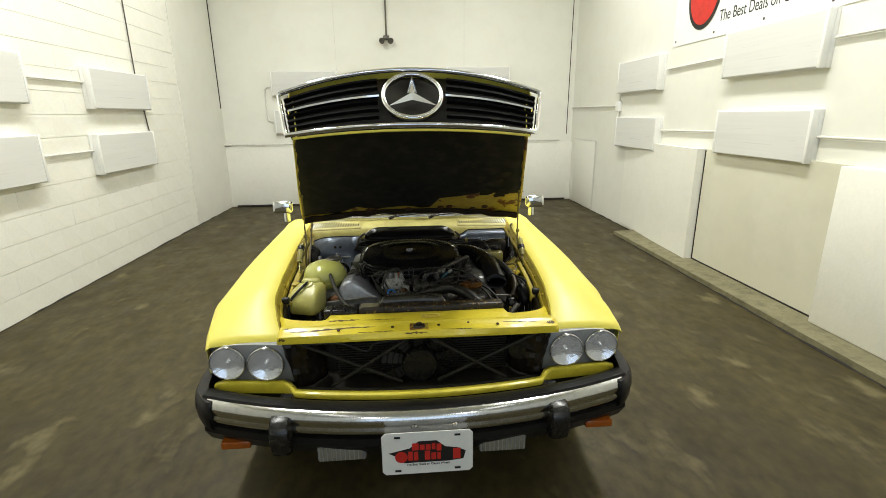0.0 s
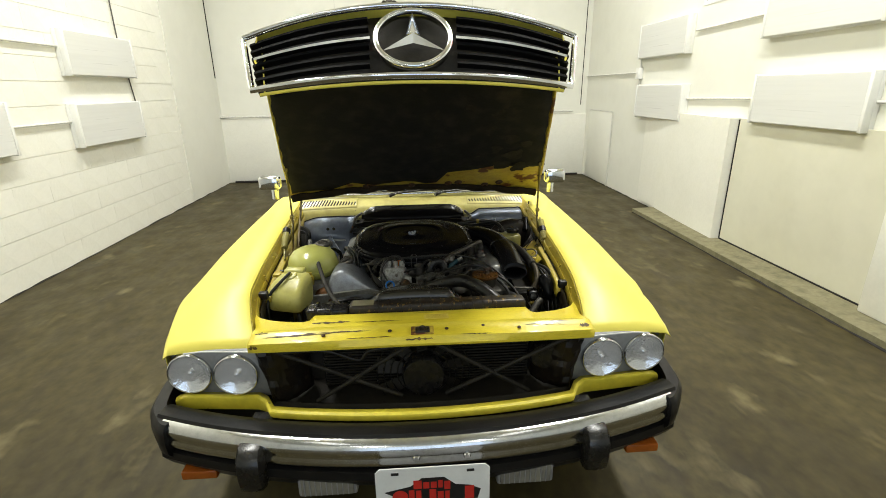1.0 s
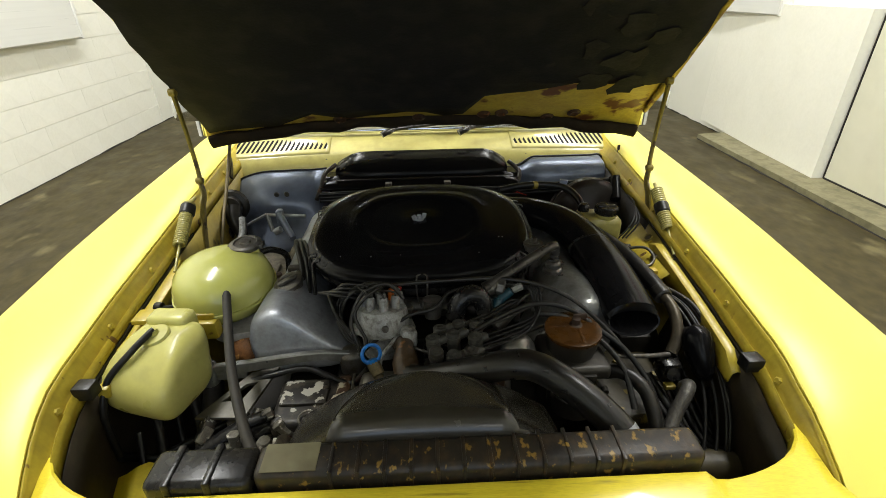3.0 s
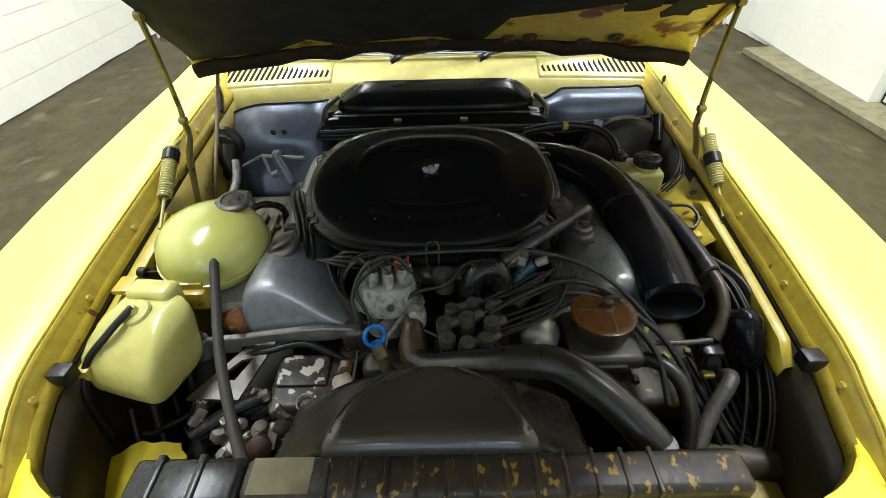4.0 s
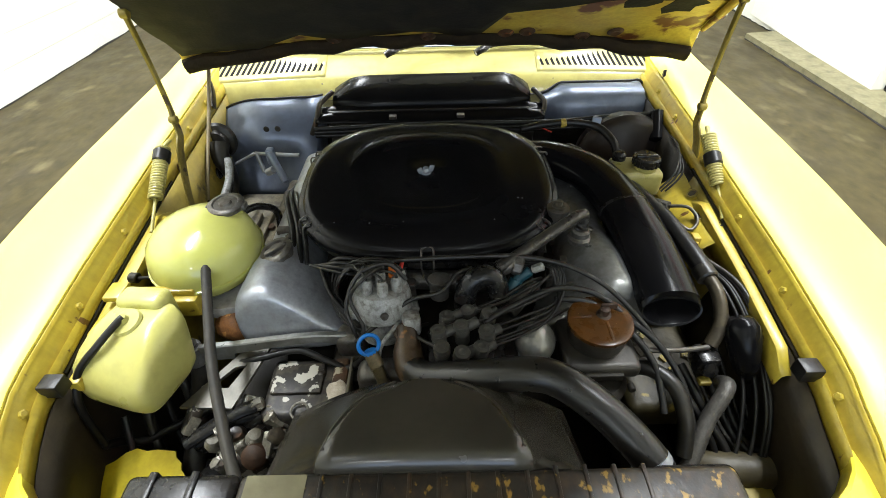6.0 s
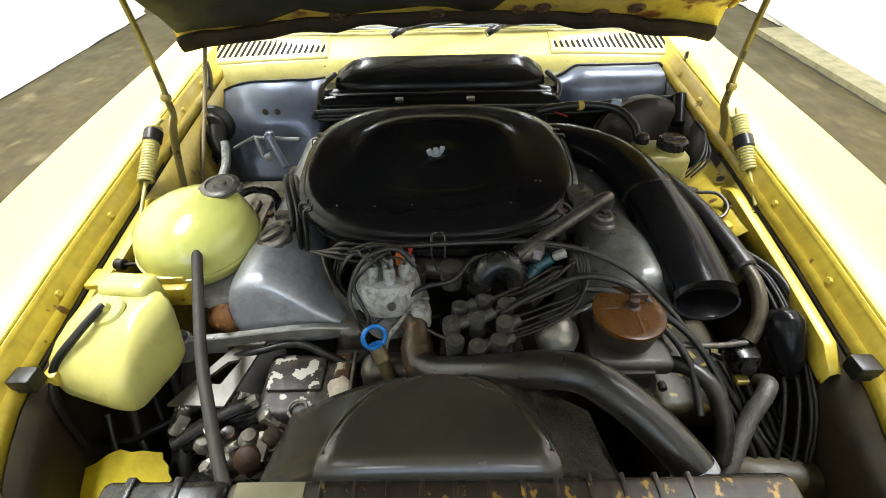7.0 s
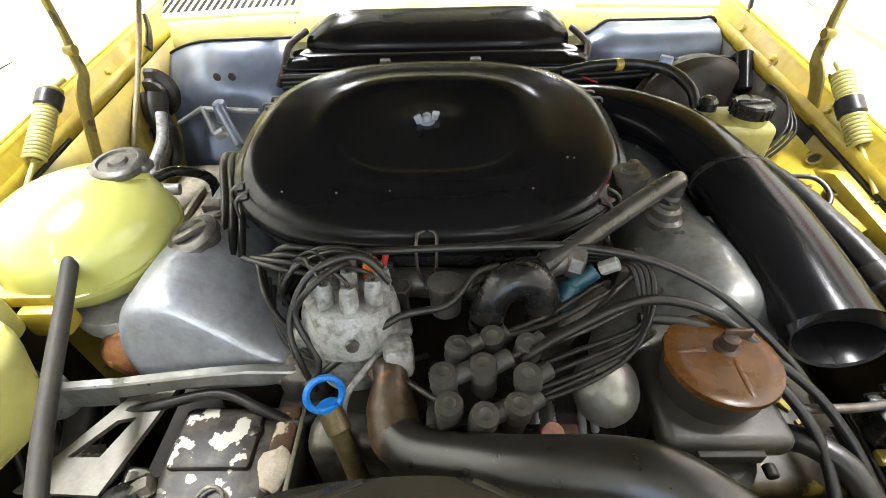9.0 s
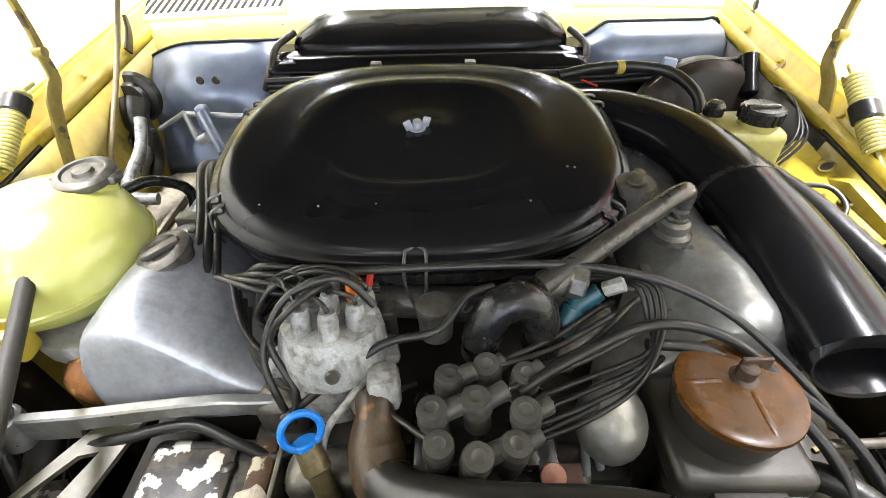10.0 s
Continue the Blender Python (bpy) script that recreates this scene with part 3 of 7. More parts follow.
def lettering(name, text, size, m, material, parent, stretch=1.0):
    cu = bpy.data.curves.new(name, "FONT")
    cu.body, cu.size, cu.extrude = text, size, 0.0008
    tmp = bpy.data.objects.new(name, cu)
    scene.collection.objects.link(tmp)
    me = bpy.data.meshes.new_from_object(tmp.evaluated_get(bpy.context.evaluated_depsgraph_get()))
    bpy.data.objects.remove(tmp)
    me.transform(m @ Matrix.Diagonal((stretch, 1, 1, 1)))
    me.materials.clear()
    me.materials.append(material)
    ob = new(name, me)
    ob.parent = parent
    if "base" in parent:
        ob.matrix_parent_inverse = Matrix.Translation(parent["base"]).inverted()
    return ob


banner = tagged(part("banner", prism([(0, 0), (4.2, 0), (4.2, 1.5), (0, 1.5)], 0.003, BANNER), WHITE_PLATE), "white vinyl banner with a red and black logo", "banner")
car_shape = [(0.22, 0.52), (0.3, 0.42), (0.34, 0.33), (0.72, 0.34), (3.6, 0.36), (3.8, 0.5), (3.5, 0.8), (2.9, 0.86), (2.4, 1.2), (1.4, 1.2), (0.95, 0.85), (0.4, 0.72)]
part("black_shape", prism(car_shape, 0.002, BANNER @ pose(0, 0, 0.004)), BLACK_INK, banner, "black silhouette")
part("black_ring", lathe([(0.13, 0), (0.30, 0), (0.30, 0.0015), (0.13, 0.0015)], 40, BANNER @ pose(0.52, 0.46, 0.0065), 0.92, 1.18), BLACK_INK, banner)
part("red_ring", lathe([(0.15, 0), (0.26, 0), (0.26, 0.0015), (0.15, 0.0015)], 40, BANNER @ pose(0.52, 0.46, 0.0085), 0.92, 1.18), RED_INK, banner, "red ring shape")
for k, (x0, w) in enumerate(((1.0, 0.3), (1.38, 0.25), (1.7, 0.4), (2.2, 0.35), (2.65, 0.3), (3.05, 0.4))):
    part("red_bar", prism([(x0, 0.42), (x0 + w, 0.42), (x0 + w, 0.78), (x0, 0.78)], 0.002, BANNER @ pose(0, 0, 0.0065)), RED_INK, banner)
lettering("lettering", "The Best Deals on Classic Wheels", 0.145, BANNER @ pose(0.80, 0.135, 0.004), BLACK_INK, banner, 0.72)
for k in range(7):
    part("eyelet", lathe([(0, 0), (0.012, 0), (0.012, 0.003), (0, 0.003)], 10, BANNER @ pose(0.06 + k * 0.68, 0.05, 0.003)), STEEL_DULL, banner)

for lx in (-1.7, 1.7):
    for ly in LAMP_WATTS:
        ob = thing("ceiling_light", (lx, ly, CEILING), "white fluorescent ceiling light fixture", "light", "ceiling lights")
        part("housing", box(lx - 0.17, lx + 0.17, ly - 1.2, ly + 1.2, CEILING - 0.15, CEILING - 0.001, 0.01), FIXTURE, ob)

# ---- the car: outer panels ----
car = thing("car", (0, 3.6, 0), "yellow two-seat convertible car with its hood raised", "car")
LIP_X = [(1.84, 0.527), (1.95, 0.557), (2.07, 0.580), (2.3, 0.600), (2.67, 0.612), (3.0, 0.618), (3.2, 0.625)]
LIP_Z = [(1.84, 0.732), (1.92, 0.772), (2.0, 0.806), (2.1, 0.832), (2.3, 0.846), (2.6, 0.872), (3.0, 0.905), (3.2, 0.92)]
OUT_X = [(1.84, 0.808), (1.95, 0.832), (2.1, 0.848), (2.5, 0.848), (2.7, 0.838), (2.9, 0.822), (3.1, 0.804), (3.4, 0.80)]


SHIFT = [(1.84, 0.006), (2.05, -0.016), (3.2, -0.016)]


def side(geo, s):
    """Places a shape of the car's flank on one side of its centre line."""
    v = [(s * x + lerp_table(SHIFT, y), y, z) for x, y, z in geo[0]]
    return v, geo[1] if s > 0 else [tuple(reversed(q)) for q in geo[1]]


def flank(s, x, y):
    return s * x + lerp_table(SHIFT, y)


def fender_rows(y):
    x, z, o = lerp_table(LIP_X, y), lerp_table(LIP_Z, y), lerp_table(OUT_X, y)
    w = o - x
    low = 0.712 if y < 1.91 else 0.33
    k = min(1.0, (y - 1.84) / 0.22)
    k = k * k * (3 - 2 * k)
    drop = [0.004 + 0.006 * k, 0.003 + 0.001 * k, -0.002 - 0.020 * k, -0.005 - 0.039 * k, -0.014 - 0.076 * k]
    return [(x, y, z - 0.022), (x, y, z), (x + 0.012, y, z + 0.003 + 0.003 * k), (x + w * 0.3, y, z + drop[0]), (x + w * 0.6, y, z + drop[1]), (x + w * 0.84, y, z + drop[2]),
            (x + w * 0.95, y, z + drop[3]), (o, y, z + drop[4]), (o + 0.012 * min(1.0, (y - 1.84) / 0.1), y, max(z - 0.2, low + 0.006)), (o + 0.005, y, low)]


ys = [1.84 + 0.04 * i for i in range(35)]
fender_skin = loft([fender_rows(y) for y in ys], closed=False)
for s in (1, -1):
    part("fender", side(fender_skin, s), YELLOW, car, "glossy yellow front fender", thick=0.004)

# gutter between fender and bay, with its bolts
gut = []
for y in ys:
    x, z = lerp_table(LIP_X, y), lerp_table(LIP_Z, y)
    gut.append([(x - 0.001, y, z - 0.004), (x - 0.003, y, z - 0.012), (x - 0.006, y, z - 0.016), (x - 0.014, y, z - 0.036), (x - 0.018, y, z - 0.038), (x - 0.021, y, z - 0.033), (x - 0.024, y, z - 0.038),
                (x - 0.025, y, z - 0.056)])
gutter = loft(gut, closed=False)
inner = []
for y in ys:
    x, z = lerp_table(LIP_X, y), lerp_table(LIP_Z, y)
    bulge = 0.04 * math.exp(-((y - 2.50) / 0.22) ** 2)
    inner.append([(x - 0.029, y, z - 0.054), (x - 0.036 - 0.5 * bulge, y, z - 0.13), (x - 0.046 - bulge, y, z - 0.21), (x - 0.056 - bulge, y, z - 0.33), (x - 0.09, y, 0.32)])
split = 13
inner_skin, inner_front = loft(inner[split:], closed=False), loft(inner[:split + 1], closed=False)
for s in (1, -1):
    g = part("gutter", side(gutter, s), YELLOW_WORN_SHADED, car, "worn yellow fender gutter, darkened for shade", thick=0.003)
    if s < 0:
        part("inner_fender", side(inner_skin, -1), YELLOW_DIRTY_SHADED, car, "dirty yellow inner fender, darkened for shade", thick=0.003)
    else:
        part("inner_fender", side(loft(inner[split:20], closed=False), 1), YELLOW_DIRTY_SHADED, car, "dirty yellow inner fender, darkened for shade", thick=0.003)
        # black material here stands in for shade on the rear panel
        part("inner_fender_rear", side(loft(inner[19:], closed=False), 1), BAY_DARK, car, "rear inner fender, blackened for shade", thick=0.003)
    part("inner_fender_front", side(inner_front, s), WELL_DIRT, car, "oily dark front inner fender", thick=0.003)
    for y in (2.065, 2.25, 2.43, 2.62, 2.80, 2.93):
        x, z = lerp_table(LIP_X, y) - 0.0105, lerp_table(LIP_Z, y) - 0.027
        tilt = Matrix.Translation((flank(s, x, y), y, z)) @ pose(0, 0, 0, 0, -s * 62, 0)
        part("bolt", join(lathe([(0, 0), (0.011, 0), (0.011, 0.002), (0.006, 0.0025)], 14, tilt), lathe([(0, 0.002), (0.0062, 0.002), (0.0062, 0.007), (0.0045, 0.0085), (0, 0.0085)], 6, tilt)),
             YELLOW_WORN_SHADED, g)
    # added dark tube that draws the shade in the gap beside the gutter
    seal = [(flank(s, lerp_table(LIP_X, y) - 0.0275, y), y, lerp_table(LIP_Z, y) - 0.050) for y in (2.14, 2.25, 2.36, 2.48, 2.62)]
    part("gap_shade", tube(seal, 0.0035, 8, 4), BAY_DARK, g, "dark strip for the shaded gap along the gutter")
    x, z = lerp_table(LIP_X, 2.11) - 0.036, lerp_table(LIP_Z, 2.11) - 0.015
    part("bump_stop", box(flank(s, x, 2.11) - 0.015, flank(s, x, 2.11) + 0.015, 2.096, 2.122, z - 0.032, z - 0.006, 0.003), RUBBER, g, "black rubber hood bump stop")

# lamp bezels, lamps, markers
for s in (1, -1):
    def bez(u, v, off=0.0):
        x = 0.448 + 0.062 * v + (0.365 - 0.046 * v) * u
        y = 1.834 + 0.03 * u + 0.075 * max(0.0, u - 0.72) / 0.28 + off + 0.015 * (1 - v)
        z0, z1 = 0.560 + 0.016 * u, 0.736 + 0.008 * u * (1 - u) - 0.06 * u ** 6
        return (s * x, y - 0.016, z0 + (z1 - z0) * v)
    n = 16
    ringed = [[bez(i / n, v, o) for v, o in ((0, 0.05), (0, 0.006), (0.04, 0), (0.5, 0), (0.95, 0), (1, 0.006), (1, 0.05))] for i in range(n + 1)]
    bezel = part("headlamp_bezel", loft(ringed), BEZEL, car, "grey twin headlamp surround")
    part("bezel_bead", tube([bez(k / 10, 1.0, -0.001) for k in range(10)], 0.0026, 8, 3), FIXTURE, bezel, "thin pale bead above the lamps")
    for cx, cy in ((0.731, 1.838), (0.583, 1.818)):
        m = aim((s * cx, cy - 0.004, 0.660), (s * cx, cy - 1, 0.660)) @ Matrix.Diagonal((0.9, 0.9, 1, 1))
        bowl = [(0.071 * k / 9, -0.013 + 0.015 * (k / 9) ** 2) for k in range(10)]
        lamp = part("headlamp", lathe(bowl + [(0.072, 0.001)] + [(r * 1.02, z - 0.003) for r, z in reversed(bowl)], 36, m), REFLECTOR, bezel, "round sealed-beam headlamp")
        rim = [(0.0705, -0.004), (0.0708, 0.004), (0.0725, 0.0055), (0.075, 0.004), (0.0765, 0.0), (0.0765, -0.03)]
        part("chrome_ring", move(loft([[(r * math.cos(j * math.pi / 20), r * math.sin(j * math.pi / 20), z) for j in range(40)] for r, z in rim], caps=False), m), CHROME_PITTED, bezel)
        lens = part("lens", lathe([(0.0, 0.016), (0.02, 0.0155), (0.045, 0.0125), (0.062, 0.0075), (0.0705, 0.002), (0.0705, 0.0), (0.062, 0.0045), (0.045, 0.0095), (0.0, 0.013)], 36, m), GLASS_RIBBED, bezel, "clear ribbed glass lens")
        lens.visible_shadow = False
        part("bulb", lathe([(0, -0.014), (0.008, -0.013), (0.010, -0.007), (0.008, -0.002), (0.004, 0.0), (0, 0.0005)], 20, m), CHROME, bezel)
    part("corner_marker", box(s * 0.825 - 0.012, s * 0.825 + 0.012, 1.93, 2.02, 0.60, 0.70, 0.006), AMBER, car, "amber corner lamp")

# yellow cross panel above the grille opening, with a rounded bay opening behind it
def cross_row(u):
    a = abs(u)
    t = min(1.0, max(0.0, (a - 0.64) / 0.36))
    back = 1.905 + 0.135 * (1 - math.sqrt(max(0.0, 1 - (t * 0.985) ** 2)))
    zb = 0.812 - 0.022 * min(1.0, max(0.0, (a - 0.655) / 0.03)) - 0.018 * t * t
    fz = 0.758 + 0.012 * (1 - a)
    bow = -0.012 * (1 - a * a)
    row = [(1.800 + bow, fz - 0.012), (1.777 + bow + 0.01 * a, fz - 0.007), (1.773 + bow + 0.012 * a, fz + 0.002), (1.786 + bow, fz + 0.022), (1.81, 0.790 - 0.008 * t), (1.83, 0.797 - 0.010 * t), (1.835, 0.803 - 0.014 * t), (1.87 + 0.4 * (back - 1.905), zb - 0.003), (back - 0.006, zb), (back, zb - 0.003), (back + 0.003, zb - 0.03)]
    return [(u * (0.530 if y < 1.84 else lerp_table(LIP_X, y) - 0.012 * min(1.0, (y - 1.84) / 0.05)) + a * a * lerp_table(SHIFT, y), y, z) for y, z in row]


cross = part("front_cross_panel", loft([cross_row(i / 28 - 1) for i in range(57)], closed=False), CROSS_PAINT, car, "yellow front panel with rust streaks along its edge", thick=0.004)


def on_cross(u, k, lift=0.0007):
    row = cross_row(u)
    i = min(int(k), len(row) - 2)
    a, b = Vector(row[i]), Vector(row[i + 1])
    return a.lerp(b, k - i) + Vector((0, -lift, lift))


random.seed(21)
for u0, u1, k0, wide in ((-0.93, -0.52, 4.2, 0.5), (-0.60, -0.30, 4.4, 0.3), (-0.44, -0.18, 3.2, 0.25), (-0.66, -0.42, 6.6, 0.35), (-0.40, -0.12, 6.5, 0.16), (-0.98, -0.90, 5.6, 1.4), (0.60, 0.86, 4.3, 0.25), (0.92, 0.985, 4.0, 1.2), (0.22, 0.40, 3.1, 0.2), (-0.10, 0.06, 2.6, 0.5), (-0.995, -0.94, 2.4, 0.8)):
    n = 14
    edge = []
    for i in range(n + 1):
        t = i / n
        w = wide * (math.sin(math.pi * t) ** 0.5) * random.uniform(0.15, 1.0) + 0.01
        c = k0 + random.uniform(-0.15, 0.15) * wide
        u = u0 + (u1 - u0) * t
        edge.append([on_cross(u, c - w / 2), on_cross(u, c), on_cross(u, c + w / 2)])
    part("rust_streak", loft(edge, closed=False), STREAK, cross, "dark rust streak")
part("latch", join(box(-0.022, 0.022, 1.785, 1.815, 0.785, 0.803, 0.004), tube([(-0.010, 1.79, 0.80), (-0.010, 1.787, 0.812), (0.0, 1.786, 0.817), (0.010, 1.787, 0.812), (0.010, 1.79, 0.80)], 0.003, 8)), OILY_RUST, cross, "rusty hood latch")
part("latch_plate", box(-0.035, 0.035, 1.782, 1.83, 0.790, 0.796, 0.002), RUSTY_YELLOW, cross)
part("sticker", box(0.008, 0.085, 1.848, 1.88, 0.8085, 0.8105), STICKER, cross, "old yellow paper sticker")
for k in range(4):
    part("sticker_line", box(0.014, 0.079, 1.852 + k * 0.0066, 1.8545 + k * 0.0066, 0.8104, 0.8109), RUSTY_YELLOW, cross)
for x, y in ((-0.10, 1.812), (0.075, 1.812), (0.19, 1.822), (-0.30, 1.80), (0.30, 1.80)):
    part("bolt", lathe([(0, 0), (0.006, 0), (0.006, 0.003), (0.003, 0.005), (0, 0.005)], 8, pose(x, y, 0.791)), RUST, cross)

# grille opening: dark box, condenser, fan, braces
opening = part("grille_opening", join(box(-0.51, 0.51, 1.955, 1.965, 0.54, 0.68), box(-0.515, -0.505, 1.88, 1.96, 0.55, 0.74), box(0.505, 0.515, 1.88, 1.96, 0.55, 0.74), box(-0.51, 0.51, 1.74, 1.96, 0.53, 0.54)), BAY_DARK, car, "grimy dark grille opening")
condenser = part("condenser", box(-0.33, 0.36, 1.90, 1.93, 0.55, 0.75, 0.004), BLACK_PLASTIC, car, "black condenser core")
for k in range(18):
    part("fin", box(-0.325, 0.355, 1.893, 1.901, 0.556 + k * 0.0107, 0.561 + k * 0.0107), BAY_DARK, condenser)
fan = part("electric_fan", lathe([(0, 0), (0.064, 0), (0.068, 0.004), (0.07, 0.012), (0.07, 0.05), (0, 0.05)], 32, aim((0, 1.812, 0.62), (0, 2.8, 0.62))), BLACK_PLASTIC, car, "black electric fan with a round motor")
for k in range(4):
    part("guard_ring", ring(0.085 + 0.022 * k, 0.0022, 40, 6, aim((0, 1.842, 0.62), (0, 2.8, 0.62))), BLACK_PLASTIC, fan)
for k in range(9):
    a = k * 2 * math.pi / 9 + 0.2
    c, d = math.cos(a), math.sin(a)
    part("blade", move(([(0.06, -0.018, 0.0), (0.15, -0.03, 0.0), (0.155, 0.02, 0.018), (0.06, 0.012, 0.014), (0.06, -0.018, 0.002), (0.15, -0.03, 0.002), (0.155, 0.02, 0.020), (0.06, 0.012, 0.016)],
                      [(0, 1, 2, 3), (7, 6, 5, 4), (0, 4, 5, 1), (1, 5, 6, 2), (2, 6, 7, 3), (3, 7, 4, 0)]), aim((0, 1.85, 0.62), (0, 2.8, 0.62)) @ pose(0, 0, 0, 0, 0, math.degrees(a))), BAY_DARK, fan)
for s in (1, -1):
    part("brace", rod((s * 0.02, 1.80, 0.762), (s * 0.34, 1.80, 0.56), 0.007), BAY_DARK, car, "thin black cross brace")
    part("brace", rod((s * 0.47, 1.80, 0.755), (s * 0.07, 1.808, 0.56), 0.007), BAY_DARK, car, "thin black cross brace")
    rows = []
    for i in range(13):
        t = i / 12
        rows.append([(s * (0.520 - 0.012 * (1 - v) - 0.135 * t - 0.03 * (1 - v) * (1 - t) + random.uniform(-0.003, 0.003)), 1.815 - 0.02 * math.sin(t * 3.14) * v + 0.10 * t * t + random.uniform(-0.007, 0.007), 0.556 + 0.212 * v - 0.012 * t) for v in [j / 11 for j in range(12)]])
    part("side_shield", loft(rows, closed=False), mat("rusty_black_shield" + ("_a" if s > 0 else "_b"), (0.007, 0.0065, 0.006), 0.32, second=(0.022, 0.015, 0.008), scale=16, amount=0.9, fine=0.4, bump=0.5, bump_scale=40, spots=(0.26, 0.17, 0.02), spot_scale=19, spot_at=0.685, spot_soft=0.03, spec=0.35), car, "crumpled rusty black side shield", thick=0.003, angle=20)
part("horn", lathe([(0, 0), (0.045, 0), (0.05, 0.012), (0.05, 0.03), (0, 0.04)], 20, aim((0.40, 1.84, 0.66), (0.40, 2.8, 0.66))), BLACK_PLASTIC, car, "round black horn")
part("top_hose", tube([(-0.43, 1.80, 0.74), (-0.30, 1.80, 0.74), (-0.2, 1.805, 0.70), (-0.16, 1.80, 0.735), (0.0, 1.795, 0.752)], 0.006), RUBBER, car)

# lower apron and front bumper
rows = []
for i in range(49):
    u = i / 24 - 1
    x = 0.79 * u
    t = min(1.0, max(0.0, (abs(x) - 0.46) / 0.05))
    end = min(1.0, max(0.0, (abs(u) - 0.93) / 0.07)) ** 2
    y = (1.675 + 0.135 * u * u) * (1 - t) + (1.806 + 0.03 * max(0.0, abs(x) - 0.5) / 0.3) * t
    top, low = 0.588 - 0.008 * t - 0.012 * end, 0.567 - 0.033 * t + 0.010 * end
    rows.append([(x, y + 0.03, top - 0.006), (x, y + 0.008, top), (x, y + 0.002, top - 0.003), (x, y, top - 0.008), (x, y + 0.002, low + 0.004), (x, y + 0.010, low), (x, y + 0.05, low - 0.01)])
part("front_apron", loft(rows, closed=False), YELLOW_BRIGHT, car, "yellow apron below the grille", thick=0.004)
part("apron_back", loft([[(x, 1.70 + 0.12 * (x / 0.79) ** 2 + 0.07, z) for z in (0.30, 0.45, 0.56)] for x in [-0.79 + 0.079 * i for i in range(21)]], closed=False), BAY_DARK, car, "dark panel behind the bumper", thick=0.004)


def bumper_y(x):
    return 1.553 + 0.120 * (abs(x) / 0.72) ** 2.2


def sweep_x(profile, xs):
    return loft([[(x, bumper_y(x) + dy, z) for dy, z in profile] for x in xs])


xs = [-0.768 + 1.536 * i / 40 for i in range(41)]
bumper = part("front_bumper", sweep_x([(0.05, 0.586), (0.030, 0.589), (0.018, 0.587), (0.006, 0.577), (0.0, 0.562), (-0.001, 0.548), (0.003, 0.540), (0.003, 0.534), (-0.001, 0.526), (0.0, 0.516), (0.008, 0.502), (0.022, 0.494), (0.036, 0.491), (0.05, 0.494), (0.06, 0.56)], xs), CHROME_PITTED, car, "long chrome front bumper with black rubber trim")
xw = [-0.79 + 1.58 * i / 40 for i in range(41)]
part("top_strip", sweep_x([(0.024, 0.588), (0.030, 0.596), (0.07, 0.592), (0.105, 0.576), (0.118, 0.560), (0.118, 0.53), (0.05, 0.53)], xw), BUMPER_BLACK, bumper, "black rubber top strip")
part("lower_valance", sweep_x([(0.028, 0.493), (0.006, 0.488), (0.004, 0.462), (0.02, 0.44), (0.05, 0.40), (0.12, 0.40), (0.12, 0.48)], xw), BUMPER_BLACK, bumper, "black lower valance")
for s in (1, -1):
    pts = [(s * 0.748, bumper_y(0.748) + 0.010, 0.53), (s * 0.766, bumper_y(0.766) + 0.012, 0.53), (s * 0.798, 1.742, 0.53), (s * 0.825, 1.79, 0.53), (s * 0.845, 1.90, 0.53), (s * 0.852, 2.05, 0.53), (s * 0.86, 2.25, 0.53)]
    sec = []
    path = spline(pts, 5)
    for i, c in enumerate(path):
        d = (path[min(i + 1, len(path) - 1)] - path[max(i - 1, 0)]).normalized()
        out = Vector((d.y, -d.x, 0)) * (1 if s > 0 else -1)
        sec.append([c + out * a + Vector((0, 0, b)) for a, b in ((-0.03, 0.058), (0.006, 0.056), (0.018, 0.04), (0.022, 0.0), (0.018, -0.04), (0.006, -0.056), (-0.03, -0.058))])
    part("bumper_corner", loft(sec), BUMPER_BLACK, bumper, "black rubber wrap-round bumper end")
    rows = []
    for z, y0, w in ((0.572, 1.605, 0.034), (0.568, 1.580, 0.040), (0.550, 1.560, 0.043), (0.525, 1.553, 0.044), (0.49, 1.553, 0.044), (0.455, 1.560, 0.043), (0.437, 1.572, 0.040), (0.430, 1.595, 0.035)):
        rows.append([(s * 0.487 + a * w * 0.82, y0 + b, z) for a, b in ((-1, 0.14), (-1, 0.02), (-0.8, 0.004), (0, 0.0), (0.8, 0.004), (1, 0.02), (1, 0.14))])
    part("overrider", loft(rows), OVERRIDER, bumper, "black rubber bumper overrider")
    fog = part("fog_lamp", box(s * 0.289 - 0.085, s * 0.289 + 0.085, 1.60, 1.66, 0.378, 0.462, 0.008), BEZEL, car, "rectangular fog lamp below the bumper")
    part("lens", box(s * 0.289 - 0.075, s * 0.289 + 0.075, 1.594, 1.604, 0.385, 0.455, 0.004), mat("fog_lens" + ("_a" if s > 0 else "_b"), (0.42, 0.41, 0.36), 0.15, 0.5, scale=18, amount=0.7), fog)
    for k in range(9):
        part("lens_rib", box(s * 0.289 - 0.066 + k * 0.0155, s * 0.289 - 0.063 + k * 0.0155, 1.5925, 1.5945, 0.388, 0.452), BEZEL, fog)
    part("turn_signal", box(s * 0.675 - 0.052, s * 0.675 + 0.052, 1.665, 1.71, 0.404, 0.434, 0.006), AMBER, car, "amber turn signal under the bumper")
for x in (-0.03, 0.11):
    part("bumper_bolt", lathe([(0, 0), (0.011, 0), (0.008, 0.006), (0, 0.008)], 14, aim((x, 1.555, 0.535), (x, 0, 0.535))), CHROME_PITTED, bumper)

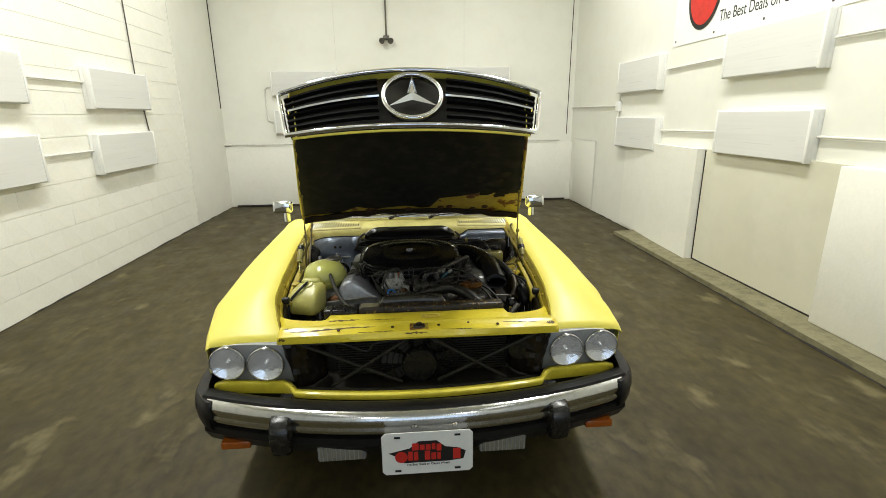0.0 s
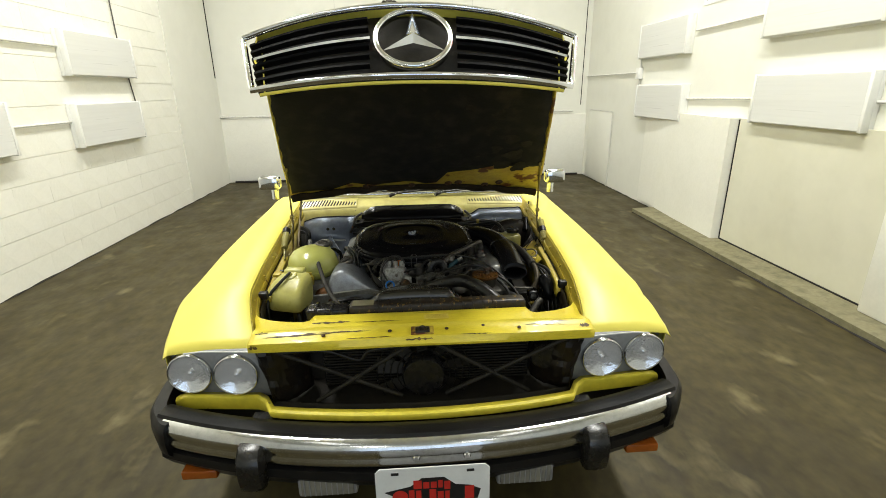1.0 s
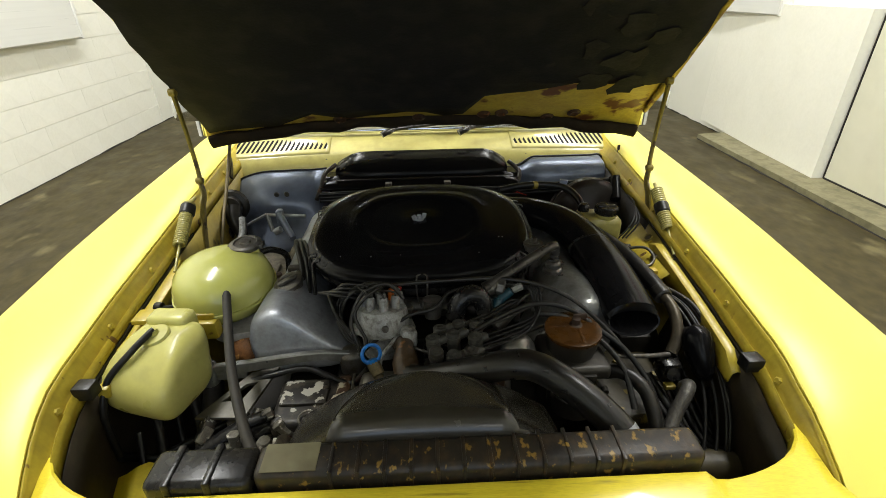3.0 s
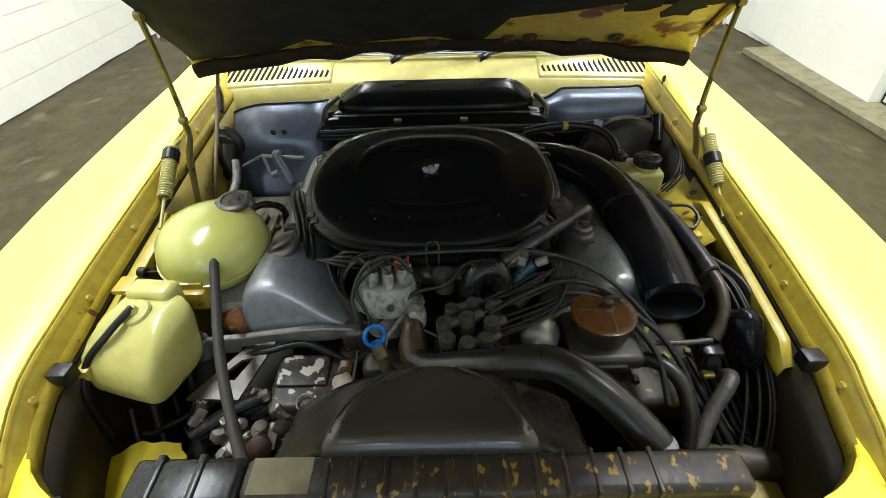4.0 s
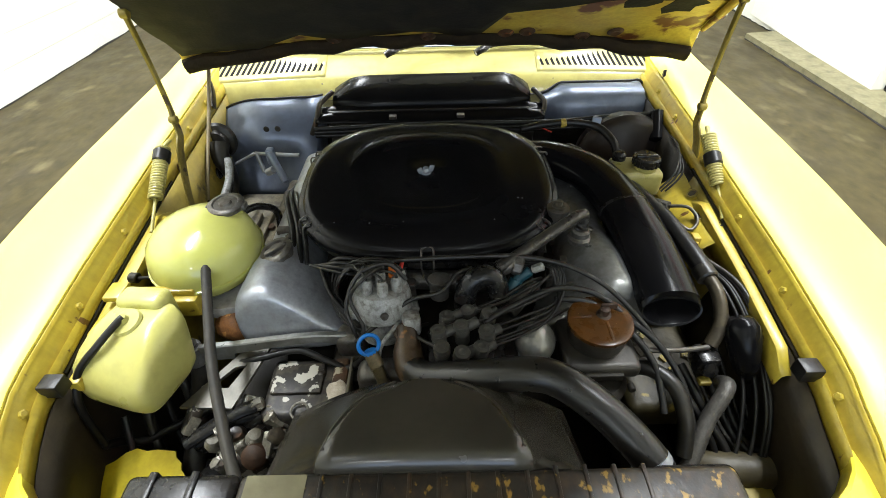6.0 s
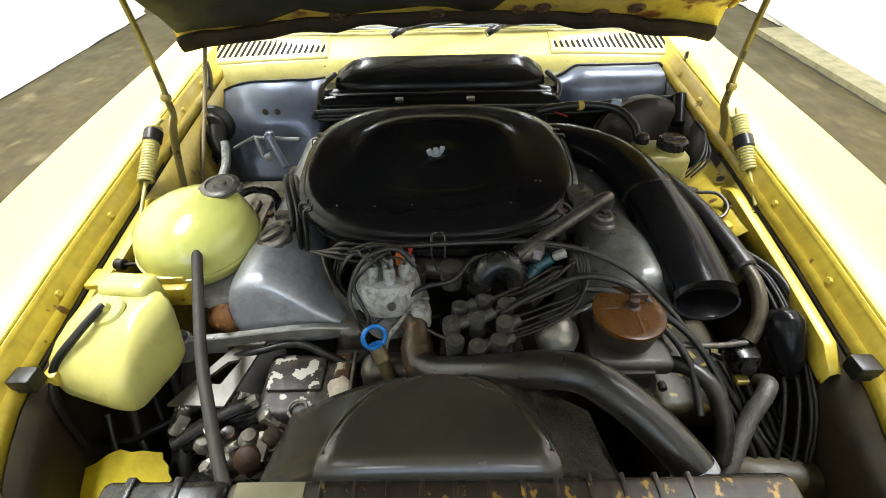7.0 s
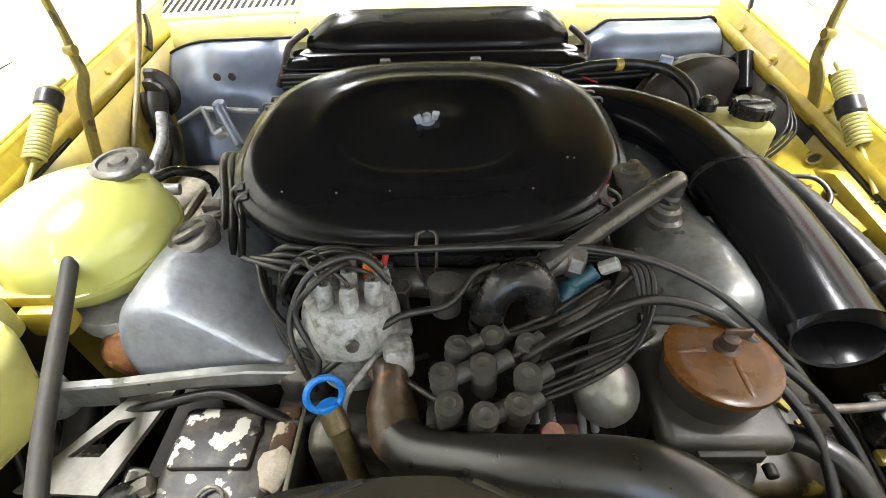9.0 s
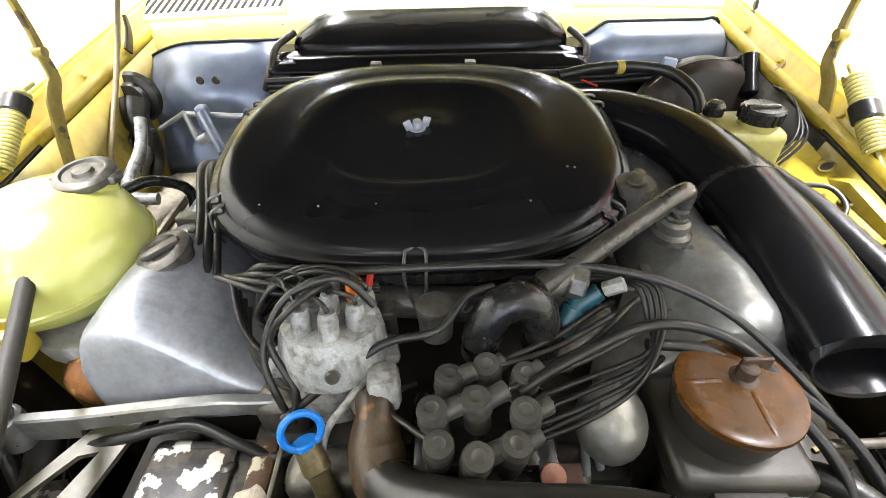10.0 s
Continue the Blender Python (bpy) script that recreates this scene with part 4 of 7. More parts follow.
plate = part("number_plate", prism([(-0.14, -0.078), (0.14, -0.078), (0.152, -0.066), (0.152, 0.066), (0.14, 0.078), (-0.14, 0.078), (-0.152, 0.066), (-0.152, -0.066)], 0.003,
             Matrix(((1, 0, 0, 0.012), (0, 0.04, -1, 1.50), (0, 1, 0.04, 0.476), (0, 0, 0, 1)))), WHITE_PLATE, car, "white dealer plate with a red and black logo")
PLATE = Matrix(((1, 0, 0, 0.012), (0, 0.04, -1, 1.4965), (0, 1, 0.04, 0.476), (0, 0, 0, 1)))
part("black_shape", prism([(-0.13, 0.005), (-0.10, -0.012), (-0.08, -0.035), (0.07, -0.035), (0.12, -0.03), (0.128, 0.0), (0.10, 0.014), (0.06, 0.02), (0.03, 0.045), (-0.03, 0.045), (-0.06, 0.02)], 0.0006, PLATE), BLACK_INK, plate)
for x0, x1, z0, z1 in ((-0.052, -0.03, 0.012, 0.038), (-0.026, -0.01, 0.012, 0.032), (-0.006, 0.01, 0.012, 0.032), (0.014, 0.026, 0.012, 0.036), (0.03, 0.046, 0.006, 0.032), (-0.065, -0.05, -0.026, 0.008), (-0.046, -0.032, -0.026, 0.006),
                       (-0.01, 0.008, -0.026, 0.008), (0.012, 0.028, -0.026, 0.0), (0.032, 0.044, -0.026, 0.0), (0.085, 0.11, -0.028, 0.012)):
    part("red_bar", prism([(x0, z0), (x1, z0), (x1, z1), (x0, z1)], 0.0012, PLATE), RED_INK, plate)
part("red_ring", lathe([(0.011, 0), (0.021, 0), (0.021, 0.0012), (0.011, 0.0012)], 20, PLATE @ pose(-0.088, -0.012, 0)), RED_INK, plate)
lettering("lettering", "The Best Deals on Classic Wheels", 0.0115, PLATE @ pose(-0.072, -0.046, 0.0), BLACK_INK, plate, 0.92)
for x in (-0.10, 0.10):
    for z in (-0.063, 0.063):
        part("slot", box(0.012 + x - 0.01, 0.012 + x + 0.01, 1.4935 + z * 0.04, 1.4965 + z * 0.04, 0.476 + z - 0.003, 0.476 + z + 0.003), BLACK_INK, plate)

# ---- hood, raised about its rear hinge ----
HINGE = Vector((0, 2.98, 0.92))
OPEN = Matrix.Translation(HINGE) @ pose(0, 0, 0, -42.8, 0, 0) @ Matrix.Translation(-HINGE)


def hood_half(y):
    return lerp_table([(1.71, 0.452), (1.80, 0.462), (1.9, 0.475), (2.05, 0.50), (2.3, 0.545), (2.6, 0.60), (2.9, 0.65), (3.0, 0.66)], y)


def hood_top(u, y):
    edge = lerp_table([(1.71, 0.815), (1.84, 0.832), (2.1, 0.866), (2.6, 0.945), (2.95, 1.005)], y)
    return edge + 0.030 * (1 - u * u) * lerp_table([(1.7, 0.9), (2.4, 1.0), (3.0, 0.6)], y)


hy = [1.715, 1.73, 1.76, 1.80] + [1.86 + 0.0725 * i for i in range(16)]
rows = []
for y in hy:
    w = hood_half(y)
    tuck = 0.0 if y > 1.9 else 0.08 * (1.9 - y) / 0.19
    row = [(-w, y + tuck, hood_top(1, y) - 0.03)]
    for i in range(25):
        u = i / 12 - 1
        nose = 0.0 if y > 1.9 else 0.08 * u * u * (1.9 - y) / 0.19
        row.append((u * w, y + nose, hood_top(u, y)))
    row.append((w, y + tuck, hood_top(1, y) - 0.03))
    rows.append(row)
hood = part("hood", move(loft(rows, closed=False), OPEN), YELLOW, car, "raised yellow hood with black insulation beneath", thick=0.004)
rows = []
for y in [1.80 + 0.05 * i for i in range(22)]:
    w = hood_half(y) - 0.035
    rows.append([(u / 8 * w, y, hood_top(u / 8, y) - 0.030 - 0.012 * (1 - (u / 8) ** 4)) for u in range(-8, 9)])
part("inner_panel", move(loft([[(-hood_half(r[0][1]) + 0.004, r[0][1], hood_top(1, r[0][1]) - 0.026)] + r + [(hood_half(r[0][1]) - 0.004, r[0][1], hood_top(1, r[0][1]) - 0.026)] for r in rows] +
     [[(u / 9 * 0.645, 2.915, 0.935 + 0.055 * (1 - (u / 9) ** 2)) for u in range(-9, 10)]], closed=False), OPEN), RUSTY_YELLOW, hood, "pale yellow inner hood panel with rust")
rows = []
pad_front = [(1.752, 0.598, 0.075, 0.395), (1.80, 0.672, 0.065, 0.400), (1.868, 0.768, 0.03, 0.425)]
for i in range(28):
    if i < 3:
        y, z, curl, w = pad_front[i]
        rows.append([(u / 12 * w, y + curl * (u / 12) ** 2, z + 0.02 * (u / 12) ** 2 * (i < 2)) for u in range(-12, 13)])
        continue
    y = 1.80 + i * 0.037
    w = hood_half(y) - 0.014 + 0.003 * math.sin(i * 1.7)
    rows.append([(u / 12 * w, y + 0.012 * math.sin(u * 1.3) * (i == 27) + 0.07 * max(0.0, (-u - 6) / 6) * max(0, i - 22) / 5 - (0.05 + 0.09 * min(1, (u - 2) / 5)) * (u > 2) * max(0, i - 22) / 5, hood_top(u / 12, y) - 0.046 - 0.012 * (1 - (u / 12) ** 4) + 0.003 * math.sin(u * 2.1 + i)) for u in range(-12, 13)])
part("insulation_pad", move(loft(rows, closed=False), OPEN), INSULATION, hood, "sagging black hood insulation pad with worn patches", thick=0.006)
part("rear_seal", move(tube([(u / 12 * 0.632, 2.908 + 0.005 * math.sin(u * 2.3), 0.922 + 0.058 * (1 - (u / 12) ** 2) + 0.004 * math.sin(u * 1.7 + 1)) for u in range(-12, 13)], [0.022 + 0.002 * math.sin(k * 2.1) for k in range(25)], 10, 2, 0.8), OPEN), SEAL, hood, "grimy flattened rubber seal")


def grille_point(u, v, off=0.0):
    x = u * (0.445 + 0.045 * v)
    z0, z1 = 0.58 + 0.03 * u * u, 0.84 - 0.037 * u * u
    return (x, 1.715 + 0.08 * u * u + off, z0 + (z1 - z0) * v)


def grille_path(pts, per=10):
    out = []
    for (a, b), (c, d) in zip(pts, pts[1:]):
        out += [grille_point(a + (c - a) * i / per, b + (d - b) * i / per) for i in range(per)]
    return out


grille = part("grille", move(loft([[grille_point(u / 10 * 0.96, 0.06 + v / 2 * 0.9, 0.032) for v in range(3)] for u in range(-10, 11)], closed=False), OPEN), BAY_DARK, car, "black slatted grille in a chrome surround", thick=0.004)
loop = grille_path([(-1, 0), (1, 0), (1, 1), (-1, 1), (-1, 0)], 16)
rows = []
for i, p in enumerate(loop):
    q, r0 = Vector(loop[(i + 1) % len(loop)]), Vector(loop[i - 1])
    d = (q - r0).normalized()
    o = d.cross(Vector((0, -1, 0))).normalized()
    rows.append([Vector(p) + o * a + Vector((0, b, 0)) for a, b in [(0.0085 * math.cos(k * math.pi / 7) * -1, 0.003 - 0.013 * math.sin(k * math.pi / 7)) for k in range(8)]])
part("chrome_surround", move(loft(rows + [rows[0]], caps=False), OPEN), CHROME, grille, "polished chrome surround", angle=60)
part("lower_edge", move(tube([grille_point(u / 10 * 0.95, -0.045, 0.012) for u in range(-10, 11)], 0.0045, 8, 2), OPEN), YELLOW, hood, "thin yellow hood lip")
for s in (1, -1):
    low, high = Vector(grille_point(s * 0.915, -0.02, 0.012)), Vector(grille_point(s * 0.90, 0.93, 0.03))
    far, far_top = Vector((s * (hood_half(2.02) - 0.003), 2.02, hood_top(1, 2.02) - 0.032)), Vector((s * hood_half(2.02), 2.02, hood_top(1, 2.02) - 0.02))
    rows = [[low.lerp(far, i / 8), low.lerp(far, i / 8).lerp(high.lerp(far_top, i / 8), 0.5), high.lerp(far_top, i / 8)] for i in range(9)]
    part("nose_side", move(loft(rows, closed=False), OPEN), YELLOW, hood, "yellow side of the hood nose", thick=0.004)
for k in range(7):
    v = 0.10 + k * 0.133
    for a, b in ((-0.97, -0.26), (0.26, 0.97)):
        pts = [grille_point(a + (b - a) * i / 10, v, 0.018) for i in range(11)]
        part("slat", move(loft([[(x, y - 0.008, z - 0.006), (x, y + 0.03, z - 0.002), (x, y + 0.03, z + 0.003), (x, y - 0.008, z + 0.002)] for x, y, z in pts]), OPEN), GRILLE_BLACK, grille)
for a, b in ((-0.95, -0.25), (0.25, 0.95)):
    pts = [grille_point(a + (b - a) * i / 10, 0.52, 0.0) for i in range(11)]
    part("chrome_bar", move(loft([[(x, y - 0.006, z - 0.005), (x, y - 0.010, z), (x, y - 0.006, z + 0.005), (x, y + 0.02, z + 0.006), (x, y + 0.02, z - 0.006)] for x, y, z in pts]), OPEN), CHROME, grille, "chrome centre bar")
STAR = OPEN @ Matrix(((1, 0, 0, 0), (0, 0, -1, 1.712), (0, 1, 0, 0.712), (0, 0, 0, 1)))
part("emblem_backing", lathe([(0, -0.03), (0.10, -0.03), (0.10, -0.02), (0, -0.02)], 32, STAR), BAY_DARK, grille)
part("emblem_ring", ring(0.102, 0.0085, 48, 10, STAR), CHROME, grille, "chrome ring emblem")
v, f = [(0, 0, 0.016), (0, 0, -0.012)], []
for k in range(6):
    a = math.pi / 2 + k * math.pi / 3
    r = 0.098 if k % 2 == 0 else 0.021
    v.append((r * math.cos(a), r * math.sin(a), 0.0))
for k in range(6):
    f += [(0, 2 + k, 2 + (k + 1) % 6), (1, 2 + (k + 1) % 6, 2 + k)]
part("emblem_star", move((v, f), STAR), CHROME, grille, "chrome three-armed emblem", angle=5)

# worn patches on the pad, rusty drain holes in the inner panel
random.seed(5)
for px, py, pr in ((0.33, 2.30, 0.05), (0.41, 2.36, 0.045), (0.44, 2.50, 0.055), (0.36, 2.46, 0.04), (0.48, 2.62, 0.05), (0.30, 2.40, 0.03), (0.47, 2.40, 0.03), (0.40, 2.60, 0.045), (0.26, 2.52, 0.035), (0.14, 2.20, 0.07), (0.24, 2.12, 0.06), (0.05, 2.05, 0.05), (0.34, 2.18, 0.05)):
    outline = [(pr * random.uniform(0.55, 1.2) * math.cos(k * math.pi / 6), pr * random.uniform(0.55, 1.2) * math.sin(k * math.pi / 6)) for k in range(12)]
    part("worn_patch", move(prism(outline, 0.0008, pose(px, py, hood_top(px / 0.55, py) - 0.0625, 8, 0, 0)), OPEN), WORN_PAD, hood, "torn dusty patch of insulation")
for px, py, pr, sx in ((0.30, 1.925, 0.05, 1.9), (0.39, 1.955, 0.045, 1.2), (0.16, 1.90, 0.03, 2.2)):
    outline = [(sx * pr * random.uniform(0.7, 1.15) * math.cos(k * math.pi / 8), pr * random.uniform(0.6, 1.1) * math.sin(k * math.pi / 8)) for k in range(16)]
    part("torn_patch", move(prism(outline, 0.0008, pose(px, py, hood_top(px / 0.48, py) - 0.066, 9, 0, 0)), OPEN), RUSTY_YELLOW, hood, "rusty yellow metal where the pad is torn")
part("rusty_edge", move(tube([(hood_half(y) - 0.004, y, hood_top(1, y) - 0.036) for y in (1.96, 2.1, 2.25, 2.4, 2.55, 2.7, 2.84)], [0.004, 0.008, 0.009, 0.007, 0.008, 0.009, 0.006], 10, 4), OPEN), RUSTY_YELLOW, hood, "rusty yellow hood edge")
for px, py in ((0.43, 2.845), (0.22, 2.85), (0.17, 2.86), (0.36, 2.88), (-0.02, 2.875), (-0.25, 2.87)):
    part("drain_hole", move(lathe([(0, -0.002), (0.006, -0.003), (0.012, -0.006), (0.020, -0.001), (0, 0.002)], 16, pose(px, py, hood_top(px / 0.62, py) - 0.044)), OPEN), RUST, hood, "rusty drain hole")

# hinge arms and springs
for s in (1, -1):
    top = Vector((s * 0.579, 2.675, 1.158))
    low = Vector((s * 0.588, 2.66, 0.905))
    mid = Vector((s * 0.583, 2.697, 0.936))
    arm = part("hinge_arm", join(strip([mid + Vector((0, 0.0, -0.006)), (s * 0.582, 2.700, 0.965), (s * 0.580, 2.690, 1.06), top], [0.020, 0.013, 0.012, 0.014], 0.006),
                                   lathe([(0, -0.008), (0.008, -0.008), (0.0095, -0.005), (0.0095, 0.005), (0.008, 0.008), (0, 0.008)], 14, aim(mid, mid + Vector((s, 0, 0)))),
                                   lathe([(0, -0.007), (0.009, -0.007), (0.009, 0.007), (0, 0.007)], 12, aim(top, top + Vector((s, 0, 0))))), HINGE_STEEL, car, "yellow steel hood hinge arm")
    part("hinge_link", strip([mid, (s * 0.581, 2.694, 0.899), (s * 0.580, 2.668, 0.872), (s * 0.577, 2.629, 0.790), (s * 0.573, 2.607, 0.728)], [0.018, 0.024, 0.028, 0.022, 0.024], 0.005), HINGE_STEEL, arm)
    a, b = Vector((s * 0.583 - 0.006, 2.531, 0.838)), Vector((s * 0.588 - 0.006, 2.636, 0.900))
    spring = part("hood_spring", join(coil(a, b, 0.0124, 0.0031, 20), tube([a, a + Vector((-s * 0.003, -0.012, -0.004)), (s * 0.566 - 0.006, 2.452, 0.812)], 0.0036, 8), tube([b, b.lerp(low, 0.6), low], 0.0045, 8)), YELLOW_PALE, car, "yellow coil hood spring")
    c = a.lerp(b, 0.82 if s < 0 else 0.5)
    part("rubber_band", rod(c - (b - a).normalized() * 0.014, c + (b - a).normalized() * 0.014, 0.0178, 18), RUBBER, spring, "dark rubber sleeve")
    if s > 0:
        rows = []
        for k in range(9):
            y = 2.41 + 0.23 * k / 8
            x, z = flank(1, lerp_table(LIP_X, y) - 0.027, y), lerp_table(LIP_Z, y) - 0.062
            rows.append([(x, y, z), (x - 0.006, y, z - 0.006), (0.535, y, 0.788), (0.508, y, 0.767), (0.503, y, 0.758), (0.500, y, 0.64)])
        plate = part("hinge_plate", loft(rows, closed=False), YELLOW_WORN_SHADED, car, "stained yellow plate under the hood spring", thick=0.003)
        for p, q in (((0.538, 2.490, 0.792), 1.0), ((0.548, 2.560, 0.800), 1.0)):
            hm = aim(p, Vector(p) + Vector((-0.6, 0, 0.8)))
            part("hole_rim", move(ring(0.0095, 0.0022, 20, 6), hm), HINGE_STEEL, plate, "dark-rimmed hole")
            part("hole", lathe([(0, 0), (0.009, 0), (0.009, 0.0012), (0, 0.0012)], 18, hm), BAY_DARK, plate)
        for p in ((0.548, 2.448, 0.800), (0.556, 2.440, 0.806)):
            hm = aim(p, Vector(p) + Vector((-0.6, 0, 0.8)))
            part("slot", move(box(-0.0015, 0.0015, -0.010, 0.010, -0.001, 0.0015, 0.0006), hm), BAY_DARK, plate)
    part("hinge_stay", strip([(s * 0.600, 2.925, 0.862), (s * 0.602, 2.955, 0.890), (s * 0.608, 2.972, 0.915)], [0.022, 0.014, 0.008], 0.006), OILY_RUST, car, "dark hood hinge")

# ---- cowl, wipers, windscreen, rest of the body ----
rows = []
for i in range(41):
    u = i / 20 - 1
    x = 0.645 * u - 0.018
    dy = 0.05 * (1 - u * u)
    c = 0.012 * (1 - u * u)
    rows.append([(x, 3.012 + dy * 0.3, 0.79 + c), (x, 3.020 + dy * 0.3, 0.835 + c), (x, 3.045 + dy * 0.3, 0.872 + c), (x, 3.053 + dy * 0.3, 0.879 + c), (x, 3.06 + dy * 0.3, 0.883 + c), (x, 3.125 + dy * 0.2, 0.907 + c), (x, 3.14 + dy * 0.3, 0.912 + c), (x, 3.165 + 0.03 * u * u, 0.914 + c)])
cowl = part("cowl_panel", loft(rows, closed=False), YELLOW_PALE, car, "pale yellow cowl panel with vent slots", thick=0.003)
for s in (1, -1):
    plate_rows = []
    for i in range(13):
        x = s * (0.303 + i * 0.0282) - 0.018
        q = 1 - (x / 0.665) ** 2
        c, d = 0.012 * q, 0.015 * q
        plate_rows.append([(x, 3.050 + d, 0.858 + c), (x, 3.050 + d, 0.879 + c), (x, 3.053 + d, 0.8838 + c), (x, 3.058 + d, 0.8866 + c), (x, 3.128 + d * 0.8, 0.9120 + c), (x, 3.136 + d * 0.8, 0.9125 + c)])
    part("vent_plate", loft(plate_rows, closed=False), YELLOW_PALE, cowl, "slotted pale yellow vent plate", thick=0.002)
    for k in range(20):
        x = s * (0.320 + k * 0.0158) - 0.018
        q = 1 - (x / 0.665) ** 2
        c, d = 0.012 * q, 0.015 * q
        slot = [(x - 0.0040, 3.066 + d, 0.8898 + c), (x + 0.0040, 3.066 + d, 0.8898 + c), (x + 0.0040 - s * 0.012, 3.124 + d, 0.9112 + c), (x - 0.0040 - s * 0.012, 3.124 + d, 0.9112 + c)]
        part("vent_slot", loft([slot, [(a, b, z - 0.006) for a, b, z in slot]]), GRILLE_BLACK, cowl)
    for x in (0.33, 0.48, 0.60):
        part("screw", lathe([(0, 0), (0.005, 0), (0.004, 0.003), (0, 0.004)], 10, aim((s * x, 3.052, 0.868), (s * x, 0, 0.95))), STEEL_DULL, cowl)
for x in (-0.136, 0.112):
    wiper = part("wiper", tube([(x - 0.006, 3.042, 0.948), (x + 0.015, 3.052, 0.955), (x + 0.07, 3.09, 0.958), (x + 0.35, 3.16, 0.965)], [0.012, 0.012, 0.008, 0.005], 10, 6, 0.8), BLACK_PLASTIC, car, "black windscreen wiper")
    part("blade", tube([(x + 0.05, 3.16, 0.955), (x + 0.25, 3.18, 0.965), (x + 0.45, 3.19, 0.965)], 0.005, 6), RUBBER, wiper)
part("screen_trim", tube([(-0.66, 3.20, 0.925), (-0.3, 3.150, 0.938), (0.3, 3.150, 0.938), (0.66, 3.20, 0.925)], 0.010, 8), CHROME, car, "chrome windscreen trim")
screen_rows = [[(-0.64 + 0.08 * t + (1.28 - 0.16 * t) * i / 12, 3.16 + 0.385 * t + 0.06 * (2 * i / 12 - 1) ** 2, 0.95 + 0.33 * t) for i in range(13)] for t in (0, 0.25, 0.5, 0.75, 1.0)]
pane = part("windscreen", loft(screen_rows, closed=False), GLASS, car, "clear windscreen", thick=0.005)
pane.visible_shadow = False
part("screen_frame", join(tube([(-0.665, 3.27, 0.92), (-0.58, 3.60, 1.28)], 0.018), tube([(0.665, 3.27, 0.92), (0.58, 3.60, 1.28)], 0.018), tube([(-0.58, 3.60, 1.28), (-0.3, 3.545, 1.295), (0.3, 3.545, 1.295), (0.58, 3.60, 1.28)], 0.018)), CHROME, car, "chrome windscreen frame")
part("dashboard", box(-0.62, 0.62, 3.3, 3.55, 0.78, 0.92, 0.03), BLACK_PLASTIC, car, "black dashboard")
part("soft_top", loft([[(-0.58 + 1.16 * i / 10, y, z - 0.06 * (2 * i / 10 - 1) ** 4) for i in range(11)] for y, z in ((3.58, 1.295), (3.8, 1.32), (4.2, 1.31), (4.5, 1.20), (4.75, 0.97))], closed=False), CLOTH, car, "black fabric soft top", thick=0.01)
rows = []
for y, o, z in ((3.16, 0.80, 0.915), (3.4, 0.80, 0.90), (4.2, 0.82, 0.89), (4.9, 0.83, 0.89), (5.5, 0.82, 0.86), (5.85, 0.76, 0.80), (5.92, 0.72, 0.60)):
    rows.append([(-o + 0.04, y, 0.28), (-o, y, 0.5), (-o, y, z - 0.12), (-o + 0.05, y, z - 0.02), (-o + 0.18, y, z), (0, y, z + 0.015 if y > 4.7 else z - 0.3), (o - 0.18, y, z), (o - 0.05, y, z - 0.02), (o, y, z - 0.12), (o, y, 0.5), (o - 0.04, y, 0.28)])
part("rear_body", loft(rows, closed=True), YELLOW, car, "yellow doors and rear body")
for s in (1, -1):
    part("door_seam", box(s * 0.819 - 0.004, s * 0.824 + 0.004, 4.28, 4.288, 0.32, 0.82), DARK_GAP, car)
    mirror_ob = part("wing_mirror", box(s * 0.84 - 0.06, s * 0.84 + 0.06, 3.27, 3.335, 0.95, 1.03, 0.018, 3), CHROME, car, "chrome door mirror")
    part("stalk", rod((s * 0.82, 3.31, 0.89), (s * 0.82, 3.31, 0.965), 0.02), CHROME, mirror_ob)
    for y in (2.42, 4.88):
        wheel = part("wheel", lathe([(0.21, -0.09), (0.29, -0.095), (0.318, -0.07), (0.32, 0.0), (0.318, 0.07), (0.29, 0.095), (0.21, 0.09)], 36, aim((s * 0.725, y, 0.32), (s * 2, y, 0.32))), TYRE, car, "black road tyre on a steel rim")
        part("rim", lathe([(0, 0.05), (0.06, 0.06), (0.15, 0.04), (0.2, 0.07), (0.211, 0.088), (0.211, -0.08), (0, -0.02)], 28, aim((s * 0.725, y, 0.32), (s * 2, y, 0.32))), ALUMINIUM, wheel)
part("underbody", box(-0.72, 0.72, 2.0, 5.8, 0.2, 0.3, 0.03), BAY_DARK, car, "dark underbody")

# ---- engine bay ----
part("bay_floor", join(box(-0.55, 0.55, 1.96, 3.0, 0.30, 0.34), box(-0.45, -0.36, 1.96, 3.0, 0.34, 0.48, 0.01), box(0.36, 0.45, 1.96, 3.0, 0.34, 0.48, 0.01)), BAY_DARK, car, "dark bay floor and chassis rails")
part("bulkhead", box(-0.66, 0.66, 3.035, 3.06, 0.32, 0.81), BAY_DARK, car, "dark bulkhead")
part("engine_block", box(-0.20, 0.20, 2.17, 2.85, 0.36, 0.70, 0.03), BAY_DARK, car, "grimy dark engine block")
part("cylinder_bank", box(-0.31, 0.31, 2.27, 2.80, 0.42, 0.66, 0.03), BAY_DARK, car, "grimy dark cylinder banks")
part("inner_box", box(0.42, 0.56, 2.35, 2.62, 0.34, 0.66, 0.02), BAY_DARK, car, "dark inner box beside the engine")


def oval(rx, ry, z, n=56, p=2.5, cx=0.0, cy=0.0):
    out = []
    for j in range(n):
        a = 2 * math.pi * j / n
        c, d = math.cos(a), math.sin(a)
        out.append((cx + rx * math.copysign(abs(c) ** (2 / p), c), cy + ry * math.copysign(abs(d) ** (2 / p), d), z))
    return out


